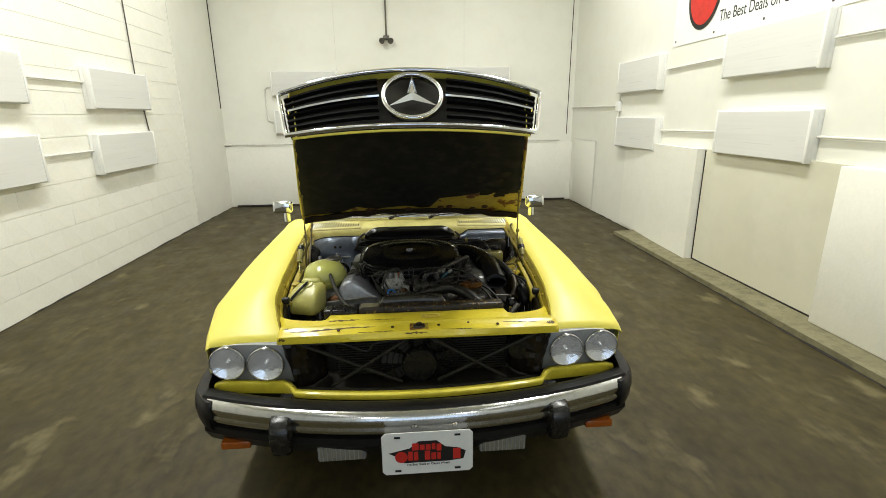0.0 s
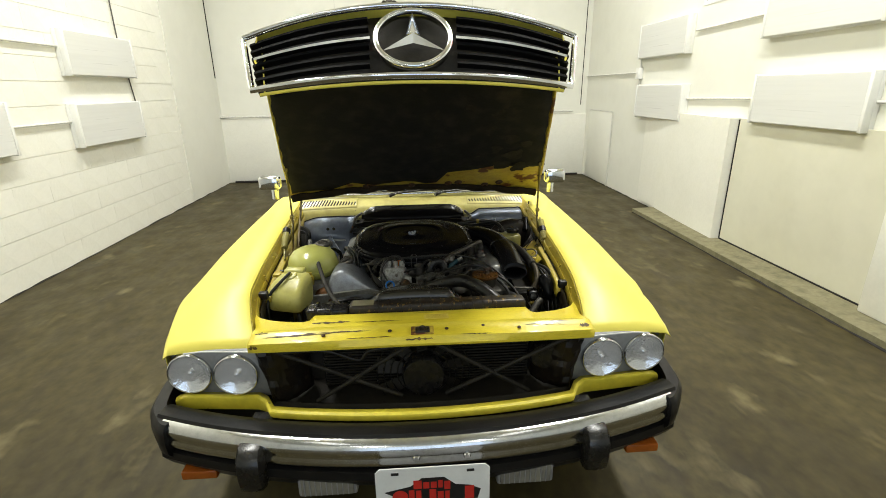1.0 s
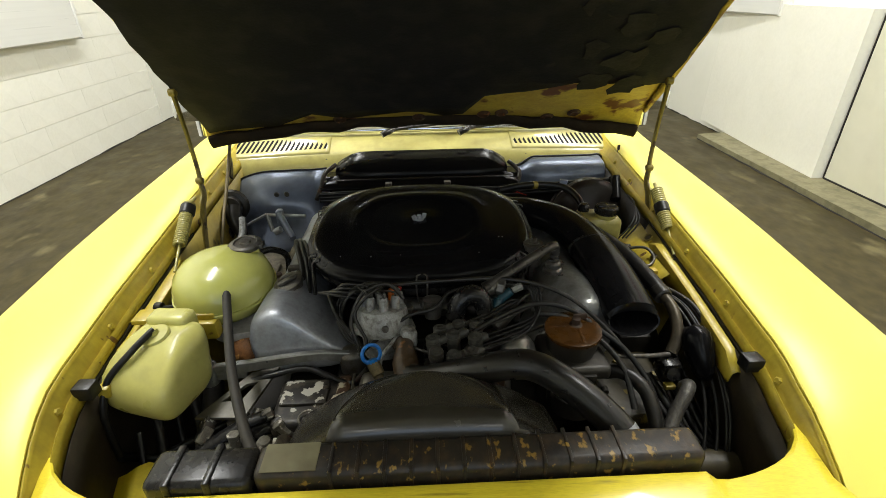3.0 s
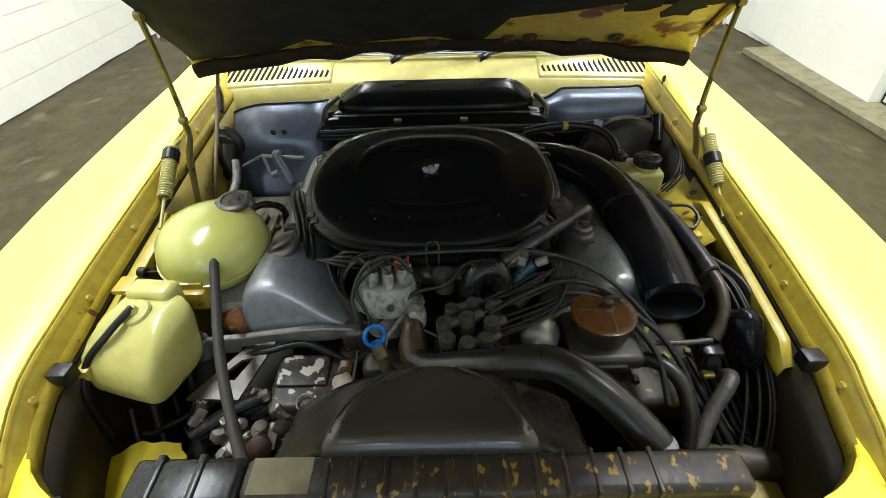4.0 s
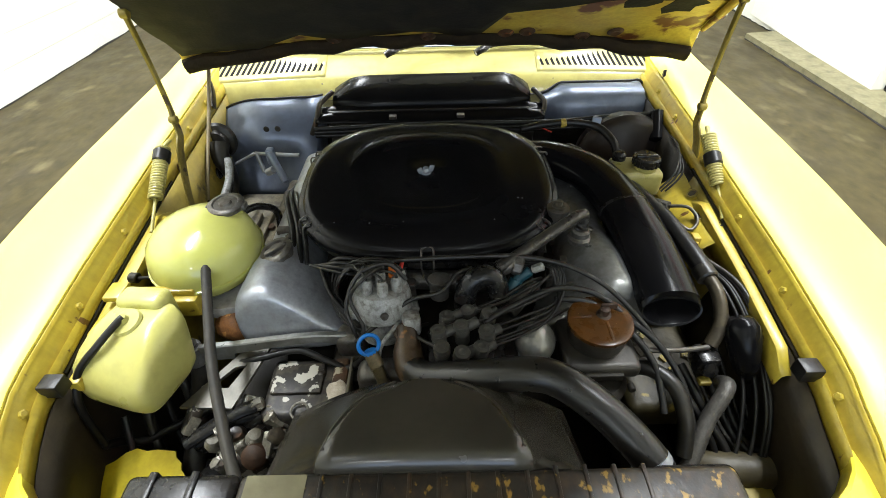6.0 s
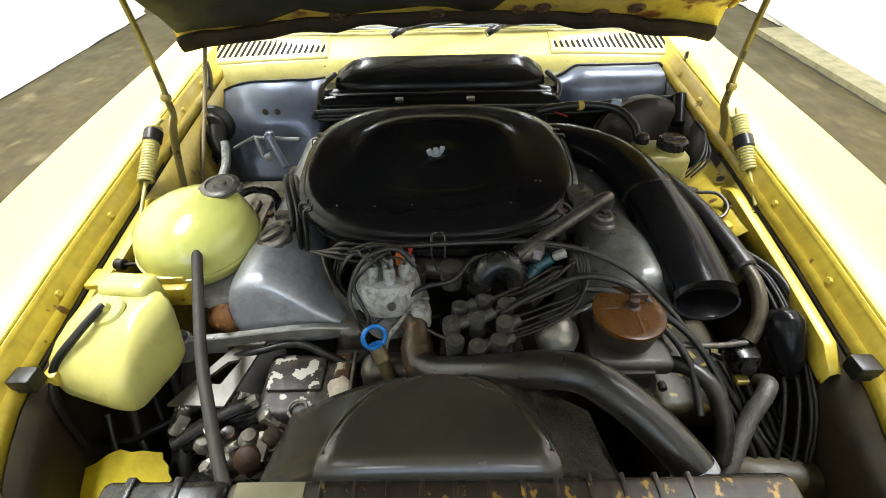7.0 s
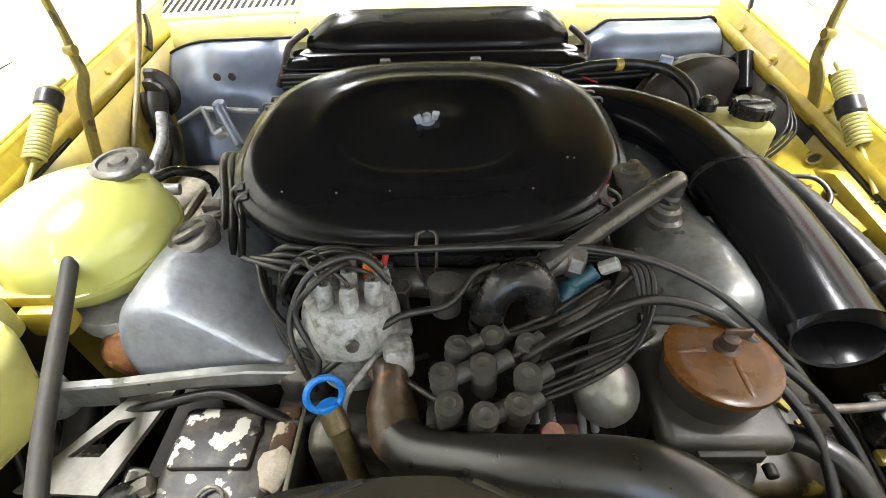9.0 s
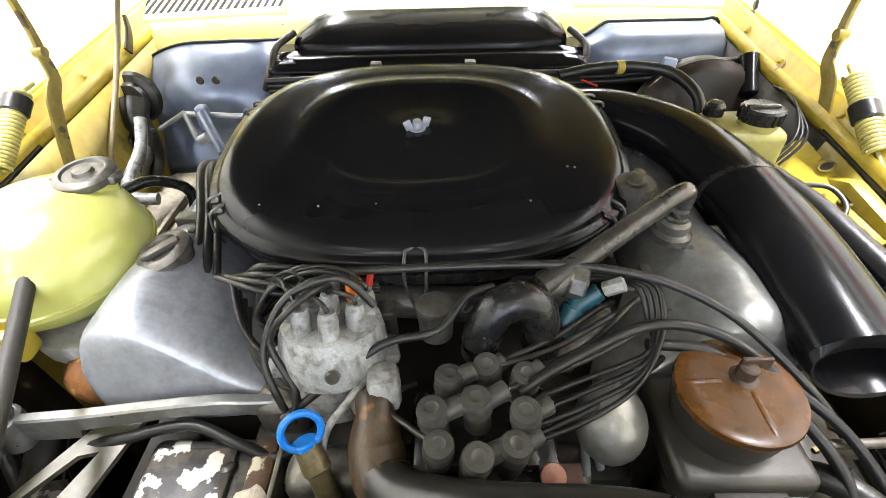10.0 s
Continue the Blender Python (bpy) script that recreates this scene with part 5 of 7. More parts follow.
# air cleaner
AC = Matrix.Translation((-0.020, 2.540, 0.0)) @ Matrix.Translation((0, 0, 0.872)) @ pose(0, 0, 0, 5.0, 0, 0) @ Matrix.Translation((0, 0, -0.87))
RX, RY = 0.259, 0.218


def ac_rows(pairs, p=2.5, cy=0.0):
    return [oval(RX * k, RY * k2, z, p=p, cy=cy) for k, k2, z in pairs]


cleaner = part("air_cleaner", move(loft(ac_rows([(0.78, 0.76, 0.775), (0.90, 0.89, 0.782), (0.935, 0.93, 0.80), (0.945, 0.94, 0.845)])), AC), BLACK_GLOSS, car, "black enamelled oval air cleaner housing")
part("lid", move(loft(ac_rows([(0.985, 0.98, 0.842), (1.0, 1.0, 0.846), (1.003, 1.003, 0.856), (0.99, 0.988, 0.862), (0.965, 0.96, 0.8625), (0.955, 0.95, 0.866), (0.93, 0.925, 0.872), (0.86, 0.85, 0.8755), (0.72, 0.72, 0.8775), (0.64, 0.66, 0.8778), (0.625, 0.645, 0.8795), (0.57, 0.59, 0.8805), (0.50, 0.525, 0.8808),
     (0.47, 0.495, 0.8785), (0.44, 0.465, 0.8775), (0.25, 0.27, 0.8772), (0.13, 0.15, 0.8775), (0.115, 0.13, 0.879), (0.05, 0.06, 0.8795), (0.01, 0.01, 0.8795)], 2.7)), AC), BLACK_GLOSS, cleaner, "glossy black pressed lid", angle=60)
part("rim_band", move(loft([oval(RX * 0.985, RY * 0.98, 0.826, p=2.5), oval(RX * 0.998, RY * 0.995, 0.828), oval(RX * 1.002, RY * 1.0, 0.836), oval(RX * 0.995, RY * 0.99, 0.842), oval(RX * 0.97, RY * 0.965, 0.842)], caps=False), AC), BLACK_PLASTIC, cleaner, "dull lower rim")
nut = AC @ Matrix.Translation((-0.004, 0.0, 0.880))
part("wing_nut", join(lathe([(0, 0), (0.011, 0), (0.011, 0.002), (0.006, 0.003), (0.0055, 0.011), (0, 0.012)], 14, nut), move(box(0.004, 0.014, -0.002, 0.002, 0.004, 0.017, 0.0015), nut @ pose(0, 0, 0, 0, 20, 20)), move(box(-0.014, -0.004, -0.002, 0.002, 0.004, 0.017, 0.0015), nut @ pose(0, 0, 0, 0, -20, 20))), ALUMINIUM, cleaner, "bare metal wing nut")
for a in (-90, -38, -150, 20, 160):
    c, d = math.cos(radians(a)), math.sin(radians(a))
    px, py = RX * math.copysign(abs(c) ** 0.8, c), RY * math.copysign(abs(d) ** 0.8, d)
    m = AC @ Matrix.Translation((px, py, 0)) @ pose(0, 0, 0, 0, 0, a + 90)
    part("clip", move(tube([(-0.010, 0.012, 0.868), (-0.011, -0.006, 0.862), (-0.010, -0.010, 0.835), (-0.006, -0.006, 0.812), (0, -0.012, 0.80), (0.006, -0.006, 0.812), (0.010, -0.010, 0.835), (0.011, -0.006, 0.862), (0.010, 0.012, 0.868), (0.0, 0.016, 0.869), (-0.010, 0.012, 0.868)], 0.0017, 6, 4), m), STEEL_DULL, cleaner, "wire spring clip")
for k in range(9):
    part("dust_speck", lathe([(0, 0), (0.0013, 0), (0.001, 0.0006), (0, 0.0008)], 6, AC @ pose(random.uniform(-0.19, 0.19), random.uniform(-0.16, -0.05), 0.8785)), LENS_GREY, cleaner)

# intake snorkel
snork = part("intake_snorkel", tube([(0.16, 2.665, 0.838), (0.25, 2.655, 0.842), (0.325, 2.585, 0.842), (0.362, 2.48, 0.836), (0.374, 2.36, 0.826), (0.376, 2.235, 0.808)], [0.045, 0.047, 0.050, 0.050, 0.050, 0.050], 22, 6, 0.72, caps=False), BLACK_GLOSS, car, "long glossy black intake snorkel")
rows = []
for k, (rx, rz) in enumerate(((0.050, 0.036), (0.0495, 0.033), (0.0495, 0.0325), (0.0465, 0.0295), (0.045, 0.028), (0.043, 0.027), (0.040, 0.026), (0.001, 0.001))):
    y = (2.236, 2.226, 2.221, 2.222, 2.236, 2.30, 2.36, 2.362)[k]
    z = 0.808 + 0.145 * (y - 2.236)
    tip = (0.0, 0.2, 0.35, 0.35, 0.3, 0.1, 0.0, 0.0)[k]
    flat = (1.0, 0.72, 0.6, 0.55, 0.6, 0.8, 0.9, 1.0)[k]
    rows.append([(0.376 + rx * math.cos(j * math.pi / 14), y + tip * rz * math.sin(j * math.pi / 14), z + rz * math.sin(j * math.pi / 14) * (flat if j < 14 else 0.5 + 0.5 * flat)) for j in range(28)])
part("mouth", loft(rows, caps=False), BLACK_GLOSS, snork, "open oval mouth with a rolled lip")
part("seam", tube([(0.3635, 2.462, 0.8345), (0.364, 2.456, 0.8338)], [0.0512, 0.0512], 22, 2, 0.73), BLACK_PLASTIC, snork)

# coolant tank and its base
prof = [(0.0, -0.048), (0.06, -0.046), (0.09, -0.036), (0.104, -0.020), (0.109, -0.004), (0.112, -0.003), (0.112, 0.003), (0.109, 0.004), (0.107, 0.022), (0.099, 0.046), (0.083, 0.064), (0.055, 0.077), (0.024, 0.082), (0.0, 0.083)]
tank = part("coolant_tank", lathe(prof, 40, pose(-0.439, 2.392, 0.806, 3, 0, 0) @ Matrix.Diagonal((0.93, 0.95, 0.94, 1)), 1.0, 1.0), TANK, car, "translucent yellow-green plastic coolant tank")
part("filler_neck", lathe([(0.024, 0), (0.026, 0.02), (0.026, 0.038), (0, 0.038)], 20, pose(-0.397, 2.440, 0.836)), TANK, tank)
cap = part("cap", join(lathe([(0, 0), (0.031, 0), (0.033, 0.003), (0.033, 0.009), (0.029, 0.012), (0.024, 0.0125), (0.022, 0.010), (0.012, 0.010), (0.010, 0.014), (0, 0.0145)], 26, pose(-0.397, 2.441, 0.876, 4, 0, 0)), box(-0.434, -0.419, 2.431, 2.451, 0.873, 0.884, 0.003), box(-0.375, -0.360, 2.431, 2.451, 0.873, 0.884, 0.003)), STEEL_DULL, tank, "tarnished metal pressure cap")
part("outlet", rod((-0.405, 2.335, 0.825), (-0.405, 2.328, 0.855), 0.009), TANK, tank)
part("tank_screw", lathe([(0, 0), (0.009, 0), (0.007, 0.004), (0, 0.005)], 12, aim((-0.436, 2.296, 0.80), (-0.436, 1.9, 1.0))), STEEL_DULL, tank)
part("tank_base", lathe([(0.060, -0.10), (0.066, -0.035), (0.084, -0.02), (0.086, 0.0), (0.084, 0.006), (0, 0.006)], 32, pose(-0.395, 2.375, 0.752)), mat("pale_grey_housing", (0.46, 0.45, 0.44), 0.45, second=(0.30, 0.29, 0.26), scale=14, amount=0.8, fine=0.3, bump=0.1, mid=0.4), car, "grey metal housing under the tank")
part("rusty_elbow", tube([(-0.405, 2.32, 0.68), (-0.392, 2.295, 0.712), (-0.365, 2.285, 0.716), (-0.335, 2.285, 0.70)], [0.030, 0.028, 0.031, 0.024], 16), ORANGE_RUST, car, "rusty elbow casting")
part("overflow_hose", tube([(-0.405, 2.330, 0.858), (-0.405, 2.325, 0.848), (-0.390, 2.275, 0.832), (-0.342, 2.14, 0.805), (-0.29, 2.03, 0.79), (-0.245, 1.955, 0.80)], 0.0082, 14, 8), HOSE_MATTE, car, "black rubber overflow hose")

# washer bottle
rows = []
for z, hx, hy2, cx, cy in ((0.722, 0.050, 0.040, -0.486, 2.164), (0.727, 0.063, 0.052, -0.487, 2.166), (0.741, 0.071, 0.061, -0.488, 2.169), (0.765, 0.074, 0.064, -0.490, 2.173), (0.788, 0.072, 0.062, -0.488, 2.181), (0.806, 0.067, 0.056, -0.484, 2.192),
                           (0.821, 0.060, 0.046, -0.480, 2.205), (0.831, 0.051, 0.036, -0.477, 2.214), (0.836, 0.038, 0.022, -0.476, 2.219)):
    turn_m = pose(cx, cy, 0, 0, 0, -17)
    rows.append([tuple(turn_m @ Vector(p)) for p in oval(hx, hy2, z, 44, 5.5)])
bottle = part("washer_bottle", loft(rows), TANK_PALE, car, "yellowed white plastic washer bottle")
part("bottle_shoulder", move(box(-0.040, 0.040, -0.020, 0.022, 0.79, 0.849, 0.012, 3), pose(-0.479, 2.244, 0, 0, 0, -6)), TANK_PALE, bottle)
part("cap", lathe([(0, 0), (0.022, 0), (0.024, 0.004), (0.022, 0.008), (0.008, 0.010), (0.007, 0.018), (0, 0.018)], 22, pose(-0.484, 2.198, 0.831, 12, -8, 0)), TANK_PALE, bottle, "moulded filler cap")
part("washer_hose", tube([(-0.484, 2.196, 0.848), (-0.490, 2.188, 0.845), (-0.512, 2.158, 0.828), (-0.548, 2.135, 0.79), (-0.556, 2.11, 0.74), (-0.545, 2.09, 0.66)], 0.0058, 10, 6), RUBBER, bottle, "thin black hose")
part("washer_hose", tube([(-0.545, 2.09, 0.66), (-0.542, 2.115, 0.625), (-0.515, 2.122, 0.612), (-0.484, 2.135, 0.618), (-0.424, 2.161, 0.632), (-0.36, 2.185, 0.65)], 0.0075, 10, 6), RUBBER, bottle, "black hose under the bottle")
part("tank_bracket", join(box(-0.565, -0.425, 2.285, 2.300, 0.795, 0.812, 0.004), box(-0.465, -0.42, 2.272, 2.300, 0.76, 0.80, 0.006), box(-0.575, -0.545, 2.27, 2.31, 0.803, 0.814, 0.003)), YELLOW_WORN_SHADED, car, "worn yellow tank bracket")
part("bottle_bracket", join(box(-0.568, -0.538, 2.20, 2.245, 0.786, 0.802, 0.004), box(-0.562, -0.542, 2.12, 2.24, 0.765, 0.787, 0.004)), YELLOW_WORN_SHADED, car, "yellow washer bottle bracket")
part("marker_lamp_plug", join(rod((-0.562, 2.335, 0.80), (-0.546, 2.333, 0.80), 0.010), rod((-0.546, 2.333, 0.80), (-0.50, 2.33, 0.805), 0.003)), RUBBER, car, "black plug on a rod")
random.seed(4)
part("torn_cover", prism([(0.075 * math.cos(a * math.pi / 14) * random.uniform(0.93, 1.06), 0.050 * math.sin(a * math.pi / 14) * random.uniform(0.90, 1.08)) for a in range(28)], 0.004, pose(-0.492, 2.045, 0.622, 14, -3, 14)), mat("saturated_yellow_plate", (0.50, 0.40, 0.008), 0.5, spec=0.12, second=(0.36, 0.26, 0.005), scale=12, amount=0.6, fine=0.2, spots=(0.06, 0.04, 0.01), spot_scale=40, spot_at=0.70, spot_soft=0.03), car, "torn bright yellow plate low in the bay")
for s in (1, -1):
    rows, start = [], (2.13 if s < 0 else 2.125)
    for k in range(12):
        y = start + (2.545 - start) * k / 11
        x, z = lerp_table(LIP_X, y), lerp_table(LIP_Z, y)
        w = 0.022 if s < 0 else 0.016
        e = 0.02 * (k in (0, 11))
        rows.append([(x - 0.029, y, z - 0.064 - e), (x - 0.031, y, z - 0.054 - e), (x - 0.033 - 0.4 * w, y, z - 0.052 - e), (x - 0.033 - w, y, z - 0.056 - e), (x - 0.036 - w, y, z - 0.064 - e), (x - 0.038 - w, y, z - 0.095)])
    part("rail_plate", side(loft(rows, closed=False), s), YELLOW_WORN_SHADED, car, "yellow pressed inner rail", thick=0.003)


# valve covers
def valve_cover(s):
    """A flat teardrop front face with a rounded shoulder, then the long narrow cover."""
    corners = [(0.362, 0.775), (0.352, 0.808), (0.322, 0.830), (0.288, 0.830), (0.248, 0.804), (0.205, 0.772), (0.170, 0.750), (0.161, 0.735), (0.178, 0.714), (0.25, 0.707), (0.335, 0.708), (0.357, 0.738)]
    outline = spline([(x, 0, z) for x, z in corners + corners[:1]], 3)[:-1]
    n, rows = len(outline), []
    for inset, back in ((0.04, 0.0), (0.45, 0.0), (0.76, 0.0), (0.84, 0.0015), (0.90, 0.005), (0.955, 0.012), (0.985, 0.022), (0.99, 0.034)):
        rows.append([(s * (0.278 + (p.x - 0.278) * inset), 2.250 + back + 0.25 * (p.z - 0.768) * inset, 0.760 + (p.z - 0.768) * inset) for p in outline])
    for y, w, h, zc, cx, wide in ((2.325, 0.056, 0.056, 0.764, 0.306, 0.84), (2.355, 0.056, 0.057, 0.763, 0.300, 0.60), (2.39, 0.054, 0.056, 0.762, 0.294, 0.32), (2.43, 0.049, 0.054, 0.760, 0.288, 0.12), (2.76, 0.048, 0.054, 0.757, 0.292, 0.0)):
        row = []
        for j in range(n):
            a = 2 * math.pi * j / n
            c, d = math.cos(a), math.sin(a)
            p = outline[j]
            x, z = cx + w * math.copysign(abs(c) ** 0.8, c), zc + h * math.copysign(abs(d) ** 0.85, d)
            row.append((s * (x + (0.278 + (p.x - 0.278) * 0.92 - x) * wide), y, z + (0.766 + (p.z - 0.768) * 0.96 - z) * wide))
        rows.append(row)
    return loft(rows)


for s in (-1, 1):
    cover = part("valve_cover", valve_cover(s), ALUMINIUM if s < 0 else ALUMINIUM_GRIMY, car, "stained cast aluminium valve cover", angle=50)
    for y in (2.42, 2.58):
        part("bolt", lathe([(0, 0), (0.008, 0), (0.008, 0.006), (0, 0.008)], 6, pose(s * 0.288, y, 0.815)), STEEL_DULL, cover)
    if s < 0:
        part("oil_cap", join(lathe([(0.022, -0.03), (0.026, 0.0), (0.031, 0.002), (0.031, 0.010), (0.027, 0.013), (0.02, 0.014), (0.018, 0.010), (0, 0.010)], 24, pose(-0.297, 2.372, 0.818, 8, -14, 0)), move(box(-0.022, 0.022, -0.005, 0.005, 0.010, 0.019, 0.003), pose(-0.297, 2.372, 0.818, 8, -14, 30))), STEEL_DULL, cover, "dull oil filler cap")
part("intake_manifold", join(tube([(-0.14, 2.40, 0.79), (0.0, 2.42, 0.80), (0.16, 2.40, 0.79)], 0.035, 12), tube([(-0.15, 2.32, 0.76), (-0.08, 2.34, 0.775), (0.02, 2.335, 0.775), (0.12, 2.33, 0.77)], 0.02, 10)), STEEL_DULL, car, "dull grey intake runners")

for k in range(3):
    part("side_hose", tube([(-0.245 - 0.012 * k, 2.36, 0.80), (-0.262 - 0.012 * k, 2.44, 0.832 - 0.006 * k), (-0.300 - 0.010 * k, 2.54, 0.828), (-0.325 - 0.006 * k, 2.62, 0.79), (-0.335, 2.70, 0.76)], 0.0045 + 0.001 * k, 8, 6), RUBBER if k % 2 else RUBBER_GREY, car, "dark hose beside the air cleaner")
part("cover_bracket", box(-0.318, -0.272, 2.435, 2.452, 0.806, 0.822, 0.003), STEEL_DULL, car, "small bright bracket")

# breather pipe on the far bank
part("breather_pipe", tube([(0.262, 2.392, 0.84), (0.262, 2.390, 0.872), (0.252, 2.381, 0.884), (0.21, 2.355, 0.876), (0.145, 2.314, 0.86), (0.10, 2.29, 0.845)], 0.0105, 12, 6), mat("oily_dark_steel", (0.075, 0.070, 0.062), 0.3, 0.5, second=(0.035, 0.030, 0.024), scale=24, amount=0.8, fine=0.3, bump=0.12, bump_scale=110, mid=0.4), car, "dull metal breather pipe with an elbow")
part("breather_grommet", lathe([(0, 0), (0.022, 0), (0.022, 0.008), (0.017, 0.012), (0.017, 0.022), (0.013, 0.026), (0, 0.026)], 18, pose(0.262, 2.392, 0.818)), STEEL_DULL, car, "ringed pipe grommet")
part("mount_bolt", join(lathe([(0, 0), (0.012, 0), (0.012, 0.003), (0, 0.003)], 14, pose(0.225, 2.43, 0.868)), lathe([(0, 0.003), (0.007, 0.003), (0.007, 0.012), (0, 0.013)], 6, pose(0.225, 2.43, 0.868)), lathe([(0.02, -0.05), (0.022, 0), (0.0, 0)], 14, pose(0.225, 2.43, 0.866))), STEEL_DULL, car, "bolt on a rubber mount")

# distributor
D = pose(-0.098, 2.262, 0.792, -16, 4, 10)
dist = part("distributor", join(lathe([(0.036, -0.06), (0.04, -0.02), (0.050, -0.012), (0.052, 0.0), (0.050, 0.02), (0.046, 0.034), (0.036, 0.040), (0, 0.041)], 28, D), move(box(-0.062, 0.062, -0.02, 0.02, -0.014, 0.0, 0.006), D), move(box(0.028, 0.058, -0.066, -0.03, -0.03, 0.006, 0.008), D)), LENS_GREY, car, "pale grey distributor with plug leads")
tops = []
for k in range(9):
    a = k * math.pi / 4
    r = 0.033 if k < 8 else 0.0
    x, y = r * math.cos(a), r * math.sin(a)
    part("terminal", move(lathe([(0.009, 0.03), (0.009, 0.055), (0.007, 0.062), (0, 0.062)], 12), D @ Matrix.Translation((x, y, 0))), ORANGE if k == 1 else LENS_GREY, dist)
    tops.append(D @ Vector((x, y, 0.058)))
part("screw", lathe([(0, 0), (0.007, 0), (0.006, 0.004), (0, 0.004)], 10, D @ pose(0.0, -0.051, 0.008, 90, 0, 0)), STEEL_DULL, dist)
ends = [(-0.19, 2.31, 0.80), (-0.20, 2.33, 0.815), (-0.195, 2.35, 0.82), (-0.17, 2.37, 0.825), (-0.15, 2.26, 0.77), (-0.165, 2.28, 0.78), (-0.20, 2.30, 0.79), (-0.14, 2.25, 0.76)]
for k in range(8):
    t0, e = tops[k], Vector(ends[k])
    q = 0.006 * k
    part("plug_lead", tube([t0, t0 + Vector((-0.003, 0.003, 0.011)), t0.lerp(Vector((-0.16, 2.30, 0.85)), 0.5) + Vector((0, 0.008, 0.012 - 0.3 * q)), (-0.158 - q * 0.6, 2.298 + q, 0.838 - q * 0.7), (-0.178 - q * 0.4, 2.292 + q * 0.8, 0.805 - q), e + Vector((0.0, 0.03, -0.07))], 0.0023, 8, 6), RUBBER_GREY, dist, "dark plug lead")
part("red_plug", rod(D @ Vector((0.036, 0.03, 0.045)), D @ Vector((0.040, 0.032, 0.062)), 0.0034), RED, dist, "small red connector")
part("coil_lead", tube([tops[8], tops[8] + Vector((0.0, 0.0, 0.015)), (-0.12, 2.25, 0.865), (-0.145, 2.24, 0.83), (-0.125, 2.215, 0.79), (-0.135, 2.20, 0.765)], 0.0034, 8, 6), RUBBER_GREY, dist)

# fuel distributor with its capped lines
fuel = part("fuel_distributor", join(box(-0.022, 0.105, 2.135, 2.235, 0.715, 0.772, 0.012), box(0.0, 0.085, 2.15, 2.225, 0.765, 0.785, 0.006)), BLACK_PLASTIC, car, "black fuel distributor with capped lines")
caps = [(0.012, 2.218, 0.805), (-0.002, 2.182, 0.812), (0.034, 2.190, 0.814), (0.046, 2.229, 0.805), (0.073, 2.179, 0.814), (0.003, 2.158, 0.802), (0.033, 2.148, 0.802), (0.063, 2.157, 0.802), (0.078, 2.214, 0.812)]
lines = [(0.16, 2.265, 0.83), (0.19, 2.25, 0.815), (0.20, 2.262, 0.825), (0.15, 2.28, 0.82), (0.21, 2.25, 0.80), (-0.05, 2.21, 0.785), (0.18, 2.22, 0.79), (0.20, 2.24, 0.785), (0.18, 2.275, 0.835)]
for k, ((x, y, z), e) in enumerate(zip(caps, lines)):
    tilt = pose(x, y, z, -10 + 3 * (k % 3), 4 - 3 * (k % 2), 40 * k)
    boot = part("line_cap", join(lathe([(0, -0.034), (0.012, -0.034), (0.012, -0.012), (0.0125, -0.012), (0.0132, -0.010), (0.0132, -0.006), (0.0122, -0.004), (0.0122, -0.001), (0.0130, 0.0), (0.0130, 0.004), (0.0118, 0.007), (0.006, 0.0075), (0.005, 0.0068), (0, 0.007)], 16, tilt), rod(tilt @ Vector((0, 0, -0.005)), Vector((x, y, z - 0.002)).lerp(Vector(e), 0.16), 0.0088, 10)), CAP_GREY, fuel, "grey rubber cap")
    st = Vector((x, y, z - 0.002)).lerp(Vector(e), 0.14)
    if k in (1, 4, 6):
        continue
    part("fuel_line", tube([st, st.lerp(Vector(e), 0.5) + Vector((0.004, -0.004, -0.006 + 0.003 * (k % 4))), e, Vector(e) + Vector((0.03, 0.03, -0.02))], 0.0029, 8, 5), RUBBER_GREY, fuel, "thin dark fuel line")
part("red_cap", join(lathe([(0, 0), (0.010, 0), (0.010, 0.006), (0.006, 0.007), (0, 0.007)], 20, pose(0.093, 2.146, 0.778, 35, 0, 0))), mat("faded_red_cap", (0.34, 0.10, 0.06), 0.5, second=(0.42, 0.30, 0.24), scale=80, amount=0.7), fuel, "small faded red cap")
part("regulator", lathe([(0, 0), (0.026, 0.004), (0.034, 0.014), (0.036, 0.020), (0.034, 0.026), (0.026, 0.036), (0.012, 0.042), (0, 0.043)], 24, aim((0.148, 2.205, 0.755), (0.165, 2.175, 0.80))), ALUMINIUM_GRIMY, car, "round bare metal regulator")
part("brace_rod", join(rod((0.125, 2.195, 0.79), (0.132, 2.165, 0.735), 0.004), rod((0.135, 2.2, 0.79), (0.145, 2.17, 0.735), 0.004)), ALUMINIUM, car, "thin bright rods")

# hoses and cables over the engine
part("idle_hose", tube([(0.042, 2.262, 0.785), (0.044, 2.262, 0.815), (0.056, 2.268, 0.838), (0.074, 2.272, 0.845), (0.092, 2.272, 0.836), (0.100, 2.266, 0.81), (0.100, 2.262, 0.78)], 0.0185, 14, 6), BLACK_PLASTIC, car, "thick black U-shaped hose")
part("throttle_cable", tube([(-0.10, 2.312, 0.846), (-0.02, 2.309, 0.853), (0.06, 2.306, 0.858), (0.13, 2.302, 0.860), (0.20, 2.290, 0.853), (0.255, 2.268, 0.838), (0.295, 2.245, 0.815), (0.335, 2.205, 0.785), (0.36, 2.18, 0.755)], 0.0041, 8, 8), RUBBER_GREY, car, "long grey sheathed cable across the engine")
part("wiring_lead", tube([(0.07, 2.20, 0.812), (0.115, 2.222, 0.824), (0.19, 2.252, 0.832), (0.255, 2.247, 0.823), (0.304, 2.208, 0.802), (0.348, 2.176, 0.775), (0.38, 2.13, 0.735), (0.39, 2.08, 0.69)], 0.0051, 8, 8), RUBBER, car, "black wiring lead")
